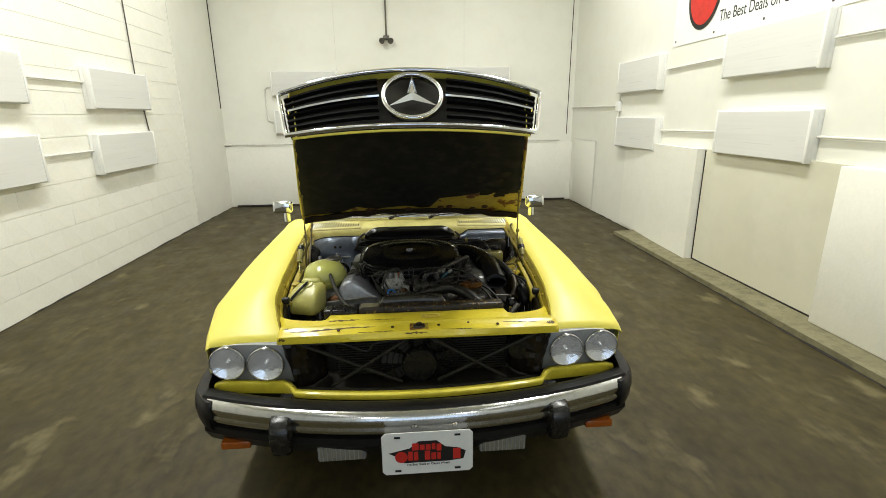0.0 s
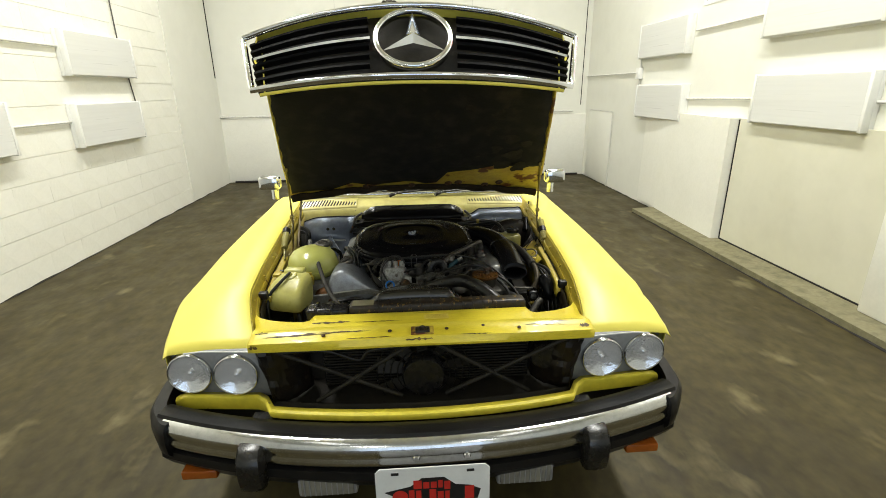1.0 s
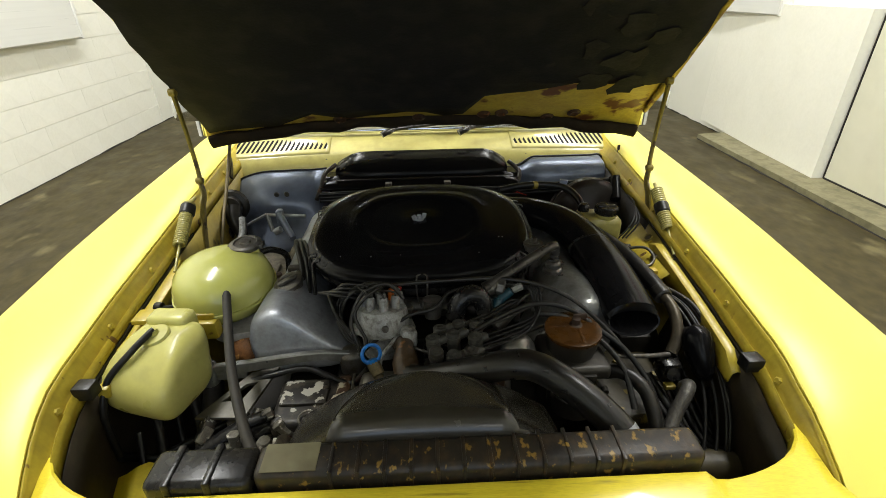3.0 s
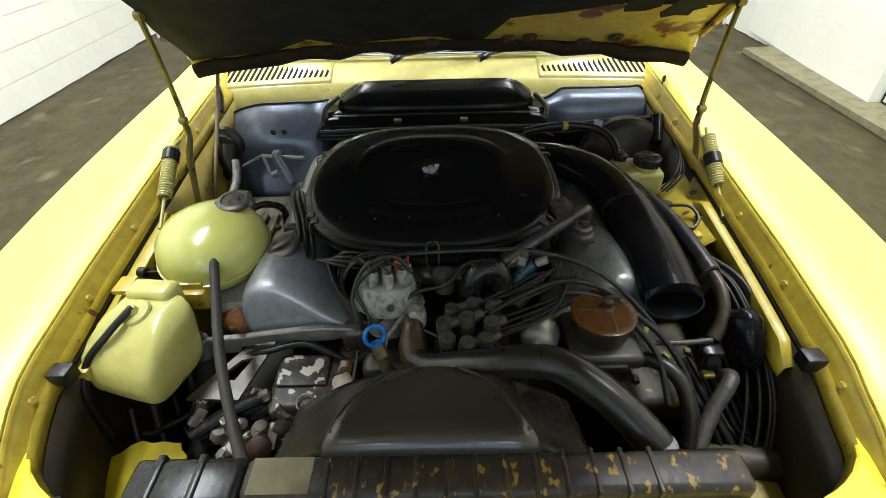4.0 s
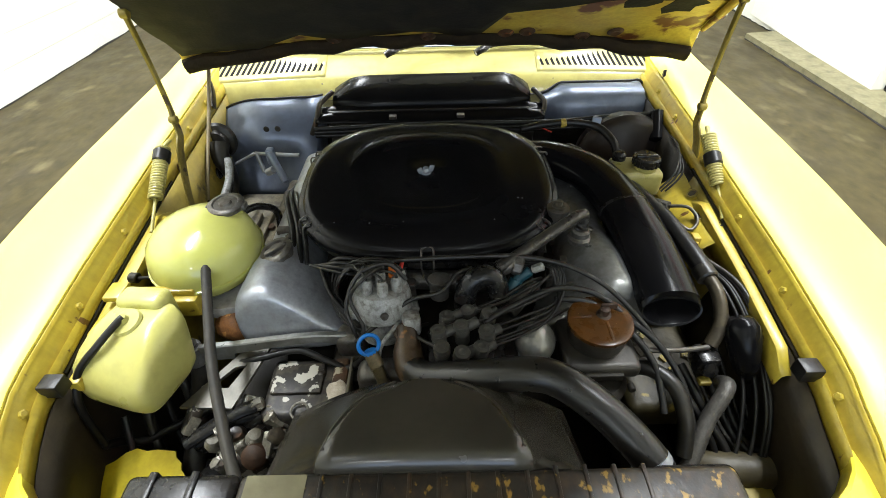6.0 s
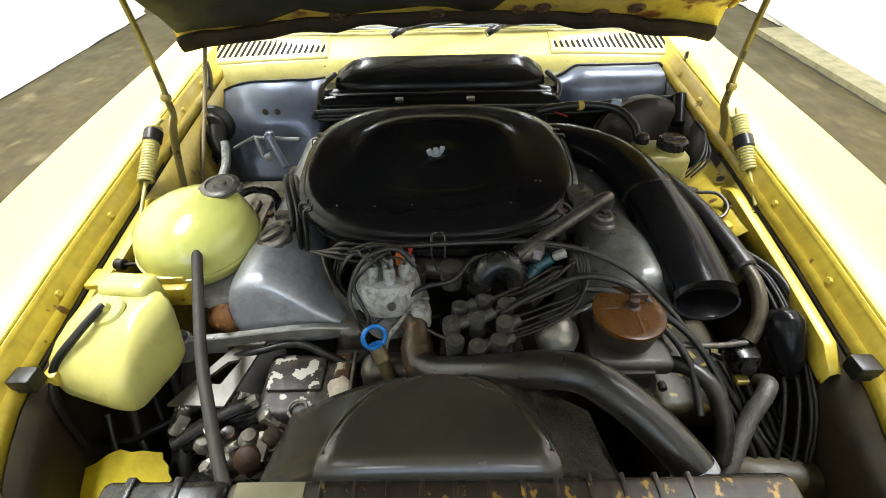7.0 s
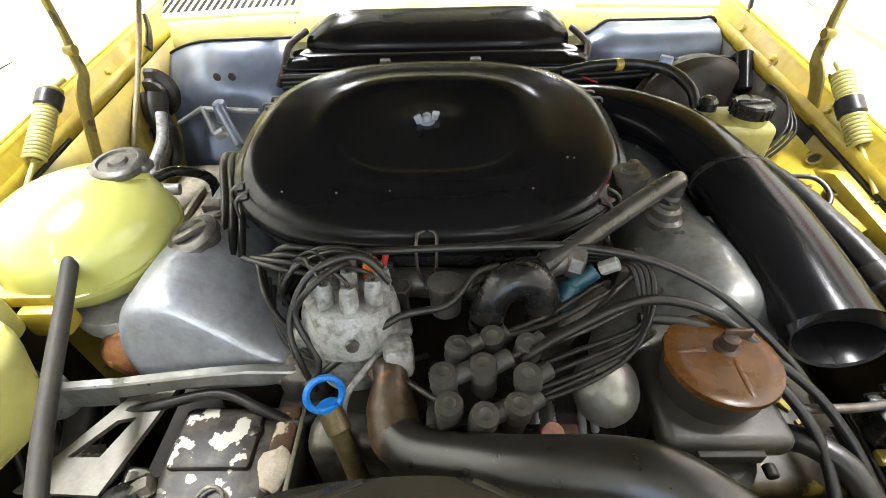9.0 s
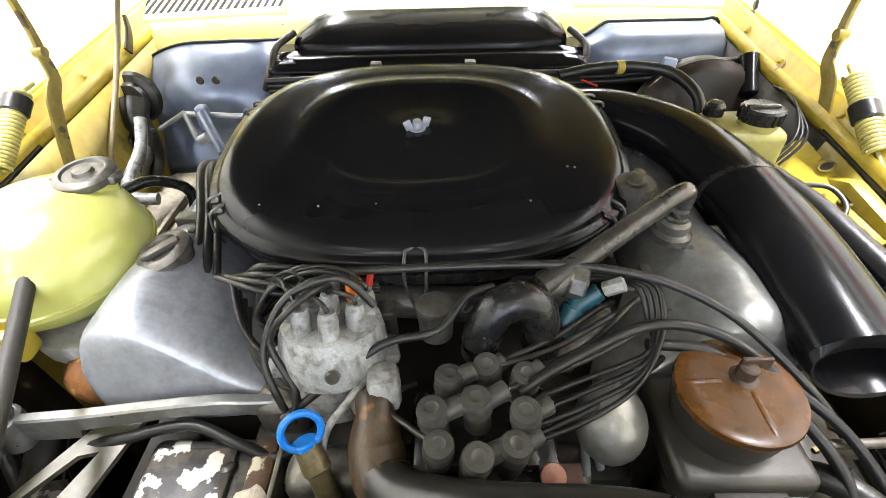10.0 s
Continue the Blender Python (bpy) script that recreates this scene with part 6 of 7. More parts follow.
part("wiring_lead", tube([(0.19, 2.245, 0.815), (0.25, 2.24, 0.808), (0.30, 2.20, 0.79), (0.335, 2.15, 0.76), (0.34, 2.09, 0.72)], 0.0055, 8, 8), RUBBER, car, "black wiring lead")
part("wiring_lead", tube([(-0.14, 2.205, 0.765), (-0.09, 2.222, 0.80), (-0.045, 2.244, 0.822), (0.002, 2.250, 0.832), (0.030, 2.278, 0.846), (0.055, 2.290, 0.846)], 0.0038, 8, 6), RUBBER_GREY, car, "grey wiring lead")
part("wiring_lead", tube([(-0.055, 2.235, 0.80), (-0.075, 2.21, 0.79), (-0.095, 2.188, 0.775), (-0.10, 2.17, 0.755)], 0.0035, 8, 6), LENS_GREY, car, "pale green-grey lead")
for k in range(4):
    part("wiring_lead", tube([(-0.19 - 0.006 * k, 2.305 + 0.006 * k, 0.805 + 0.006 * k), (-0.185, 2.275, 0.79 + 0.004 * k), (-0.165 + 0.006 * k, 2.25, 0.765), (-0.13, 2.24, 0.75 - 0.006 * k)], 0.0036, 8, 5), RUBBER_GREY, car, "grey plug lead loop")
for k in range(4):
    part("wiring_lead", tube([(0.085, 2.165 + 0.012 * k, 0.80), (0.13, 2.182 + 0.012 * k, 0.802), (0.175 + 0.005 * k, 2.21 + 0.009 * k, 0.806 + 0.003 * k), (0.203 - 0.003 * k, 2.25 + 0.004 * k, 0.826), (0.205 - 0.006 * k, 2.285, 0.846), (0.19 - 0.006 * k, 2.30, 0.84)], 0.0026, 8, 6), RUBBER, car, "thin black vacuum line")
part("temp_sensor", join(rod((0.130, 2.282, 0.822), (0.154, 2.288, 0.840), 0.009), rod((0.118, 2.27, 0.80), (0.132, 2.284, 0.824), 0.0115)), TEAL, car, "teal plastic sensor plug")
part("sensor_clip", rod((0.157, 2.287, 0.842), (0.173, 2.284, 0.853), 0.0075, 6), LENS_GREY, car, "pale connector")
part("hose_joint", join(rod((0.10, 2.296, 0.838), (0.135, 2.303, 0.848), 0.015), rod((0.125, 2.30, 0.845), (0.142, 2.296, 0.842), 0.018, 8)), STEEL_DULL, car, "corroded hose joint")
part("vent_cap", lathe([(0.016, -0.03), (0.018, 0), (0.019, 0.003), (0.019, 0.008), (0.013, 0.010), (0, 0.011)], 18, pose(0.0, 2.283, 0.822, -8, 0, 0)), STEEL_DULL, car, "small tarnished metal cap")

random.seed(8)
for k in range(4):
    part("plug_lead", tube([(-0.20 - 0.01 * k, 2.335, 0.82), (-0.17, 2.325 - 0.006 * k, 0.845 - 0.006 * k), (-0.12, 2.328 - 0.004 * k, 0.832 - 0.007 * k), (-0.06, 2.330, 0.815 - 0.004 * k)], 0.0034, 8, 6), RUBBER_GREY, car, "dark plug lead")
part("ignition_lead", tube([(-0.055, 2.272, 0.842), (-0.085, 2.278, 0.872), (-0.13, 2.262, 0.862), (-0.152, 2.236, 0.82), (-0.142, 2.214, 0.785), (-0.132, 2.206, 0.755)], 0.0036, 10, 7), RUBBER_GREY, car, "thick dark ignition lead")

# dipstick
ringm = pose(-0.113, 2.180, 0.788, 62, 10, 20)
dip = part("dipstick", join(rod((-0.108, 2.172, 0.765), (-0.075, 2.12, 0.70), 0.010), rod((-0.112, 2.178, 0.773), (-0.10, 2.16, 0.755), 0.012), rod((-0.083, 2.133, 0.715), (-0.073, 2.117, 0.697), 0.013)), mat("olive_grimed_tube", (0.17, 0.135, 0.06), 0.4, 0.3, second=(0.07, 0.052, 0.025), scale=30, amount=0.9, fine=0.35, bump=0.15, mid=0.4), car, "dipstick tube with a blue pull ring")
part("pull_ring", join(ring(0.0165, 0.0034, 28, 8, ringm), rod((-0.112, 2.178, 0.777), (-0.110, 2.174, 0.769), 0.0112)), BLUE, dip, "blue plastic pull ring")

# thermostat, top hose, shroud, radiator
part("thermostat_housing", join(tube([(-0.056, 2.214, 0.785), (-0.053, 2.200, 0.783), (-0.052, 2.180, 0.766), (-0.047, 2.158, 0.757), (-0.038, 2.146, 0.759)], [0.017, 0.017, 0.0250, 0.0252, 0.0250], 16), lathe([(0, 0), (0.022, 0), (0.024, 0.004), (0.022, 0.01), (0.012, 0.011), (0.011, 0.006), (0, 0.006)], 16, pose(-0.056, 2.217, 0.782, 30, 0, 0))), mat("rust_stained_housing", (0.075, 0.045, 0.020), 0.42, second=(0.030, 0.021, 0.012), scale=22, amount=0.9, fine=0.4, bump=0.25, bump_scale=80, spots=(0.17, 0.075, 0.02), spot_scale=34, spot_at=0.60, spot_soft=0.07), car, "rust-stained thermostat housing")
hose = part("radiator_hose", tube([(-0.052, 2.180, 0.765), (-0.047, 2.158, 0.757), (-0.020, 2.130, 0.770), (0.045, 2.105, 0.805), (0.12, 2.088, 0.835), (0.16, 2.075, 0.838), (0.205, 2.042, 0.828), (0.245, 2.005, 0.808), (0.268, 1.978, 0.79), (0.275, 1.958, 0.772)], 0.0240, 20, 12), HOSE, car, "thick black radiator hose")
part("hose_clamp", tube([(0.262, 1.985, 0.795), (0.267, 1.978, 0.789)], 0.0258, 20, 2), ALUMINIUM, hose, "bright hose clamp")
def shroud_half(y):
    """Half the width of the arched middle panel of the fan shroud."""
    return 0.120 * math.sqrt(max(0.02, 1 - ((y - 1.957) / 0.137) ** 2))


rows = []
for i in range(33):
    u = i / 16 - 1
    a, sg = abs(u), (1 if u > 0 else -1)
    cut = 0.5
    row = []
    for y, dz in ((1.963, -0.045), (1.957, -0.028), (1.958, -0.017), (1.963, -0.008), (1.971, -0.002), (1.982, 0.001), (1.997, 0.001), (2.015, 0.0), (2.035, 0.0), (2.055, 0.0), (2.073, 0.0), (2.088, -0.001), (2.092, -0.020)):
        f = max(0.0, min(1.0, (y - 1.972) / 0.116))
        zc, w, wide = 0.852 - 0.027 * f, shroud_half(y), 0.212 - 0.011 * f
        if a <= cut:
            x, z = w * u / cut, zc + 0.005 * (1 - (u / cut) ** 2)
        else:
            t = (a - cut) / (1 - cut)
            x, z = sg * (w + (wide - w) * t), zc - 0.085 * t ** (0.8 + 0.8 * f)
        row.append((-0.02 + x, y, z + dz))
    rows.append(row)
shroud = part("fan_shroud", loft(rows, closed=False), SHROUD, car, "dusty black fan shroud", thick=0.003, angle=50)
for s in (1, -1):
    part("shroud_crease", tube([(-0.02 + s * shroud_half(y), y, 0.8515 - 0.027 * (y - 1.972) / 0.116) for y in (1.978, 2.0, 2.02, 2.04, 2.06, 2.075, 2.086)], 0.0026, 10, 4, 0.6), SHROUD, shroud)
fan2 = part("engine_fan", lathe([(0, 0), (0.05, 0), (0.055, 0.02), (0.05, 0.05), (0, 0.05)], 20, aim((-0.02, 2.05, 0.56), (-0.02, 3, 0.56))), STEEL_DULL, car, "engine cooling fan behind the shroud")
for k in range(7):
    part("blade", move(box(0.04, 0.20, -0.03, 0.03, 0.0, 0.004), aim((-0.02, 2.055, 0.56), (-0.02, 3, 0.56)) @ pose(0, 0, 0, 0, 0, k * 360 / 7) @ pose(0, 0, 0, 25, 0, 0)), BLACK_PLASTIC, fan2)
radiator = part("radiator", join(box(-0.235, 0.345, 1.912, 1.962, 0.775, 0.832, 0.010, 3), box(-0.33, 0.345, 1.918, 1.956, 0.45, 0.776)), RADIATOR, car, "black radiator with flaking paint showing yellow")
part("side_tank", box(-0.372, -0.237, 1.908, 1.966, 0.74, 0.826, 0.010, 3), BLACK_PLASTIC, radiator, "plain black end tank")
for k in range(2):
    part("tank_ridge", box(-0.345 + k * 0.05, -0.335 + k * 0.05, 1.9065, 1.9675, 0.742, 0.8285, 0.002), BLACK_PLASTIC, radiator)
part("end_block", box(0.25, 0.35, 1.915, 1.968, 0.77, 0.826, 0.012, 3), BLACK_PLASTIC, radiator)
part("label", box(-0.225, -0.155, 1.916, 1.958, 0.8322, 0.8330), CONCRETE, radiator, "worn pale paper label")
for k in range(12):
    part("rib", box(-0.14 + k * 0.034, -0.135 + k * 0.034, 1.9105, 1.9635, 0.776, 0.8335, 0.0008), RADIATOR, radiator)
part("hose_neck", rod((0.275, 1.962, 0.775), (0.28, 1.945, 0.755), 0.022), BLACK_PLASTIC, radiator)
part("top_crossbar", box(-0.33, 0.33, 1.895, 1.905, 0.70, 0.735, 0.003), BAY_DARK, car)

# steering pump reservoir
pump = part("steering_pump", join(lathe([(0.044, 0), (0.046, 0.03), (0.052, 0.055), (0.053, 0.075), (0, 0.075)], 30, pose(0.254, 2.201, 0.727) @ Matrix.Diagonal((0.90, 0.90, 1, 1))), box(0.196, 0.314, 2.140, 2.247, 0.738, 0.768, 0.010, 3), lathe([(0.03, 0), (0.048, 0.01), (0.05, 0.05), (0.04, 0.06), (0, 0.06)], 24, pose(0.26, 2.17, 0.65))), mat("dusty_iron", (0.032, 0.030, 0.026), 0.45, 0.2, second=(0.055, 0.048, 0.036), scale=14, amount=0.8, fine=0.3, bump=0.12, bump_scale=90), car, "black steering pump with a brown lid")
part("lid", lathe([(0.050, 0), (0.0565, 0), (0.0575, 0.003), (0.0565, 0.007), (0.052, 0.0085), (0.040, 0.0075), (0.02, 0.0075), (0.0, 0.008)], 36, pose(0.254, 2.201, 0.804) @ Matrix.Diagonal((0.90, 0.90, 1, 1))), BROWN_LID, pump, "rusty brown round lid")
part("lid_emboss", join(box(0.208, 0.242, 2.206, 2.211, 0.808, 0.8125, 0.0015), box(0.260, 0.266, 2.158, 2.198, 0.808, 0.8125, 0.0015)), BROWN_LID, pump)
part("wing_nut", join(lathe([(0, 0), (0.012, 0), (0.012, 0.003), (0.008, 0.005), (0.008, 0.016), (0.005, 0.018), (0, 0.018)], 14, pose(0.262, 2.212, 0.809)), box(0.256, 0.282, 2.214, 2.218, 0.820, 0.832, 0.0015)), RUST, pump, "rusty wing nut")
part("return_hose", tube([(0.312, 2.165, 0.735), (0.335, 2.150, 0.748), (0.362, 2.12, 0.742), (0.372, 2.08, 0.71), (0.368, 2.05, 0.67)], 0.0125, 12, 6), RUBBER_GREY, pump, "dark return hose")
part("bracket_bolts", join(box(0.225, 0.285, 2.134, 2.142, 0.742, 0.756, 0.002), rod((0.21, 2.132, 0.718), (0.21, 2.144, 0.718), 0.006), rod((0.305, 2.132, 0.718), (0.305, 2.144, 0.718), 0.006)), BAY_DARK, pump)

# alternator arm, compressor and bracket
rows = []
for x, y, z0, z1 in ((-0.422, 2.224, 0.706, 0.738), (-0.40, 2.224, 0.706, 0.741), (-0.362, 2.225, 0.708, 0.744), (-0.358, 2.225, 0.722, 0.744), (-0.30, 2.228, 0.730, 0.750), (-0.25, 2.231, 0.736, 0.754), (-0.21, 2.234, 0.737, 0.754), (-0.175, 2.237, 0.725, 0.748), (-0.14, 2.245, 0.71, 0.738)):
    rows.append([(x, y - 0.006, z0), (x, y + 0.006, z0), (x, y + 0.006, z1 - 0.002), (x, y + 0.004, z1), (x, y - 0.004, z1), (x, y - 0.006, z1 - 0.002)])
arm = part("tension_arm", join(loft(rows), rod((-0.432, 2.224, 0.695), (-0.432, 2.224, 0.740), 0.017, 18)), ALUMINIUM_GRIMY, car, "grey cast tension arm", angle=25)
part("arm_boss", box(-0.185, -0.13, 2.225, 2.27, 0.69, 0.745, 0.014, 3), STEEL_DULL, arm)
part("bolt", join(lathe([(0, 0), (0.013, 0), (0.013, 0.003), (0, 0.003)], 16, pose(-0.432, 2.224, 0.742)), lathe([(0, 0.003), (0.008, 0.003), (0.008, 0.012), (0.004, 0.013), (0.004, 0.022), (0, 0.022)], 6, pose(-0.432, 2.224, 0.742))), STEEL_DULL, arm)
CRUST = mat("crusted_pale_casting", (0.23, 0.215, 0.17), 0.6, second=(0.09, 0.08, 0.055), scale=45, amount=0.9, fine=0.4, bump=0.5, bump_scale=90, spots=(0.55, 0.52, 0.45), spot_scale=60, spot_at=0.56, spot_soft=0.05, mid=0.4)
comp = part("compressor", join(box(-0.295, -0.175, 2.11, 2.225, 0.57, 0.698, 0.012, 3), box(-0.37, -0.28, 2.06, 2.17, 0.56, 0.655, 0.02, 3), box(-0.285, -0.20, 2.15, 2.21, 0.695, 0.705, 0.004)), FLAKED, car, "compressor with peeling black and white paint")
part("pulley", lathe([(0, 0), (0.05, 0), (0.055, 0.008), (0.045, 0.014), (0.055, 0.02), (0.055, 0.028), (0, 0.03)], 28, aim((-0.245, 2.10, 0.62), (-0.245, 1.5, 0.62))), STEEL_DULL, comp)
part("rusty_bolt", lathe([(0, 0), (0.02, 0), (0.02, 0.02), (0.012, 0.026), (0, 0.027)], 16, aim((-0.295, 2.075, 0.655), (-0.29, 1.95, 0.76))), RUST, comp, "rusty bolt head")
for k in range(5):
    part("fitting", lathe([(0, 0), (0.014, 0), (0.016, 0.01), (0.010, 0.022), (0, 0.023)], 10, pose(-0.37 + 0.035 * k, 2.09 + 0.012 * (k % 2), 0.652 + 0.006 * (k % 3), 14 * (k % 2), 10, 0)), OILY_RUST if k % 2 else CRUST, comp)
outer, hole = [(-0.424, 2.128), (-0.338, 2.124), (-0.302, 2.238), (-0.352, 2.226)], [(-0.388, 2.160), (-0.354, 2.160), (-0.334, 2.202), (-0.354, 2.198)]
v = [(x, y, 0.700 + (y - 2.14) * 0.10 + h) for h in (0.0, 0.006) for ring_pts in (outer, hole) for x, y in ring_pts]
f = []
for a in range(4):
    b = (a + 1) % 4
    f += [(a, b, 4 + b, 4 + a), (8 + b, 8 + a, 12 + a, 12 + b), (a, 8 + a, 8 + b, b), (4 + b, 12 + b, 12 + a, 4 + a)]
part("slotted_bracket", (v, f), mat("olive_grey_bracket", (0.12, 0.112, 0.085), 0.42, 0.2, second=(0.065, 0.058, 0.040), scale=16, amount=0.8, fine=0.3, bump=0.1), comp, "slotted olive-grey bracket")
part("corroded_plate", box(-0.186, -0.160, 2.13, 2.22, 0.60, 0.705, 0.006), mat("corroded_rusty_iron", (0.10, 0.045, 0.015), 0.6, second=(0.03, 0.02, 0.012), scale=24, amount=0.9, fine=0.4, bump=0.4, bump_scale=70, spots=(0.42, 0.38, 0.28), spot_scale=26, spot_at=0.60, spot_soft=0.03), comp, "rust and white corroded plate")
part("side_plate", box(-0.157, -0.152, 2.12, 2.215, 0.62, 0.712, 0.001), mat("thin_olive_plate", (0.16, 0.15, 0.11), 0.45, 0.3, second=(0.08, 0.07, 0.05), scale=20, amount=0.8, fine=0.3, bump=0.1), comp, "thin olive edge plate")
part("crust_lump", loft([[tuple(pose(-0.172, 2.148, 0.706 + h, 8, 0, 0) @ Vector((r * math.cos(a) * (1 + 0.16 * math.sin(3 * a)), 1.25 * r * math.sin(a) * (1 + 0.12 * math.cos(5 * a)), 0))) for a in [j * math.pi / 9 for j in range(18)]] for h, r in ((-0.006, 0.016), (0.001, 0.017), (0.004, 0.0145), (0.0055, 0.008))]), mat("white_corrosion", (0.58, 0.52, 0.42), 0.7, second=(0.36, 0.30, 0.21), scale=60, amount=0.8, fine=0.3, bump=0.5, bump_scale=120), comp, "lump of white corrosion")
part("snap_ring", ring(0.0135, 0.0022, 24, 6, pose(-0.228, 2.118, 0.703, 12, 0, 0)), CRUST, comp, "pale metal ring")
part("strut", tube([(-0.41, 2.085, 0.668), (-0.345, 2.118, 0.690), (-0.30, 2.132, 0.700)], 0.0125, 12, 6, 0.7), BLACK_PLASTIC, comp, "flat dark strut")
part("strut_end", lathe([(0, -0.010), (0.010, -0.010), (0.0115, 0.0), (0.0105, 0.008), (0.006, 0.009), (0, 0.009)], 6, aim((-0.298, 2.133, 0.700), (-0.26, 2.15, 0.71))), CRUST, comp)
part("pipe_fitting", rod((-0.40, 2.10, 0.63), (-0.27, 2.135, 0.685), 0.013), BLACK_PLASTIC, comp)
part("lower_bracket", join(box(-0.44, -0.36, 2.03, 2.10, 0.58, 0.588, 0.002), box(-0.44, -0.43, 2.03, 2.10, 0.50, 0.585)), BLACK_PLASTIC, car, "dark lower bracket")
part("lower_hose", tube([(-0.45, 2.26, 0.66), (-0.44, 2.2, 0.63), (-0.43, 2.12, 0.60), (-0.42, 2.04, 0.55)], 0.02, 12), RUBBER_GREY, car, "dark lower hose")
part("engine_wiring", tube([(-0.36, 2.21, 0.705), (-0.31, 2.215, 0.715), (-0.25, 2.225, 0.72), (-0.20, 2.21, 0.71), (-0.16, 2.20, 0.70), (-0.125, 2.20, 0.735)], 0.006, 8, 6), RUBBER, car, "dark wiring above the compressor")

random.seed(33)
for k in range(26):
    x, y = random.uniform(-0.41, -0.18), random.uniform(2.05, 2.19)
    z = 0.655 + random.uniform(-0.02, 0.045)
    r = random.uniform(0.006, 0.014)
    tilt = pose(x, y, z, random.uniform(-40, 40), random.uniform(-40, 40), random.uniform(0, 90))
    shape = lathe([(0, -0.02), (r, -0.02), (r, 0.0), (r * 1.2, 0.001), (r * 1.2, r * 0.7), (r * 0.7, r), (0, r)], random.choice((6, 6, 12)), tilt) if k % 3 else move(box(-1.7 * r, 1.7 * r, -r * 0.8, r * 0.8, -0.012, r * 0.6, 0.002), tilt)
    part("fitting", shape, (CRUST, GRIMY_PIPE, CRUST, FLAKED, OILY_RUST, CRUST)[k % 6], comp)
part("refrigerant_pipe", tube([(-0.40, 2.09, 0.655), (-0.34, 2.12, 0.672), (-0.28, 2.135, 0.675), (-0.25, 2.125, 0.66)], 0.013, 12, 6), BLACK_PLASTIC, comp, "black refrigerant pipe")

part("chassis_ledge", box(0.335, 0.50, 2.16, 2.50, 0.55, 0.615, 0.015, 3), mat("oily_olive_ledge", (0.075, 0.060, 0.020), 0.5, second=(0.03, 0.024, 0.012), scale=12, amount=0.9, fine=0.4, bump=0.3, bump_scale=60, spots=(0.30, 0.22, 0.03), spot_scale=22, spot_at=0.66, spot_soft=0.04), car, "oily olive ledge low beside the engine")
random.seed(61)
for k in range(10):
    part("debris", box(-0.5, 0.5, -0.5, 0.5, -0.5, 0.5), BEIGE if k % 2 else YELLOW_DIRTY_SHADED, car, "bit of dried debris", m=pose(random.uniform(0.34, 0.48), random.uniform(2.17, 2.45), 0.618, random.uniform(-20, 20), random.uniform(-20, 20), random.uniform(0, 180)) @ Matrix.Diagonal((random.uniform(0.01, 0.025), random.uniform(0.006, 0.014), 0.006, 1)))

# right side of the bay
part("heater_hose", tube([(0.31, 2.73, 0.82), (0.365, 2.64, 0.825), (0.405, 2.55, 0.825), (0.437, 2.44, 0.826), (0.453, 2.345, 0.82), (0.461, 2.290, 0.812)], 0.0165, 14, 9, ribs=0.0008), RUBBER, car, "black cloth-covered heater hose")
part("heater_pipe", tube([(0.455, 2.315, 0.815), (0.466, 2.275, 0.808), (0.468, 2.245, 0.795), (0.462, 2.215, 0.772), (0.446, 2.195, 0.748)], 0.0112, 14, 6), GRIMY_PIPE, car, "bare metal heater pipe")
part("hose_cuff", rod((0.457, 2.312, 0.8155), (0.4615, 2.286, 0.811), 0.0180, 18), RUBBER_GREY, car)
part("heater_valve", join(box(0.42, 0.458, 2.165, 2.205, 0.705, 0.745, 0.008), lathe([(0, 0), (0.012, 0), (0.012, 0.008), (0, 0.009)], 14, aim((0.438, 2.166, 0.725), (0.435, 1.87, 0.855)))), BLACK_PLASTIC, car, "dark heater valve")
part("valve_tab", box(0.425, 0.445, 2.150, 2.165, 0.697, 0.707, 0.003), YELLOW_DIRTY_SHADED, car)
horn = part("bell_cap", lathe([(0, -0.055), (0.016, -0.052), (0.026, -0.035), (0.034, -0.005), (0.037, 0.02), (0.034, 0.042), (0.022, 0.056), (0, 0.060)], 24, aim((0.495, 2.185, 0.752), (0.486, 2.225, 0.81)) @ Matrix.Diagonal((0.74, 0.74, 0.92, 1))), BLACK_GLOSS, car, "glossy black bell-shaped cap", angle=80)
part("stem_wire", tube([(0.518, 2.165, 0.685), (0.525, 2.15, 0.65), (0.535, 2.12, 0.60), (0.53, 2.06, 0.55)], 0.005, 8), RUBBER, horn)
part("braided_hose", tube([(0.462, 2.155, 0.70), (0.458, 2.138, 0.72), (0.444, 2.12, 0.718), (0.418, 2.095, 0.695), (0.392, 2.06, 0.67), (0.37, 2.03, 0.645)], [0.012, 0.012, 0.012, 0.012, 0.012, 0.012], 14, 10, ribs=0.0005), BRAID, car, "grey braided hose")
for k in range(6):
    d = (0.0, 0.004, 0.0115, 0.015, 0.024, 0.036)[k]
    part("loom_wire", tube([(0.45, 2.44 - d, 0.785), (0.495 - 0.3 * d, 2.365 - d, 0.786 - 0.3 * d), (0.527 - d, 2.294, 0.786 - 0.4 * d), (0.537 - d, 2.219, 0.762 - 0.6 * d), (0.540 - 1.3 * d, 2.146, 0.732 - 0.8 * d), (0.536 - 1.6 * d, 2.088, 0.69 - d), (0.52 - 2 * d, 2.03, 0.61)], 0.0034 if k else 0.0058, 8, 6), RUBBER if k % 3 else RUBBER_GREY, car, "black loom wire along the fender")
part("heat_stained_pipe", tube([(0.437, 2.20, 0.742), (0.462, 2.205, 0.745), (0.482, 2.235, 0.762), (0.480, 2.27, 0.785)], 0.0045, 10, 6), RUST, car, "thin copper-brown pipe")
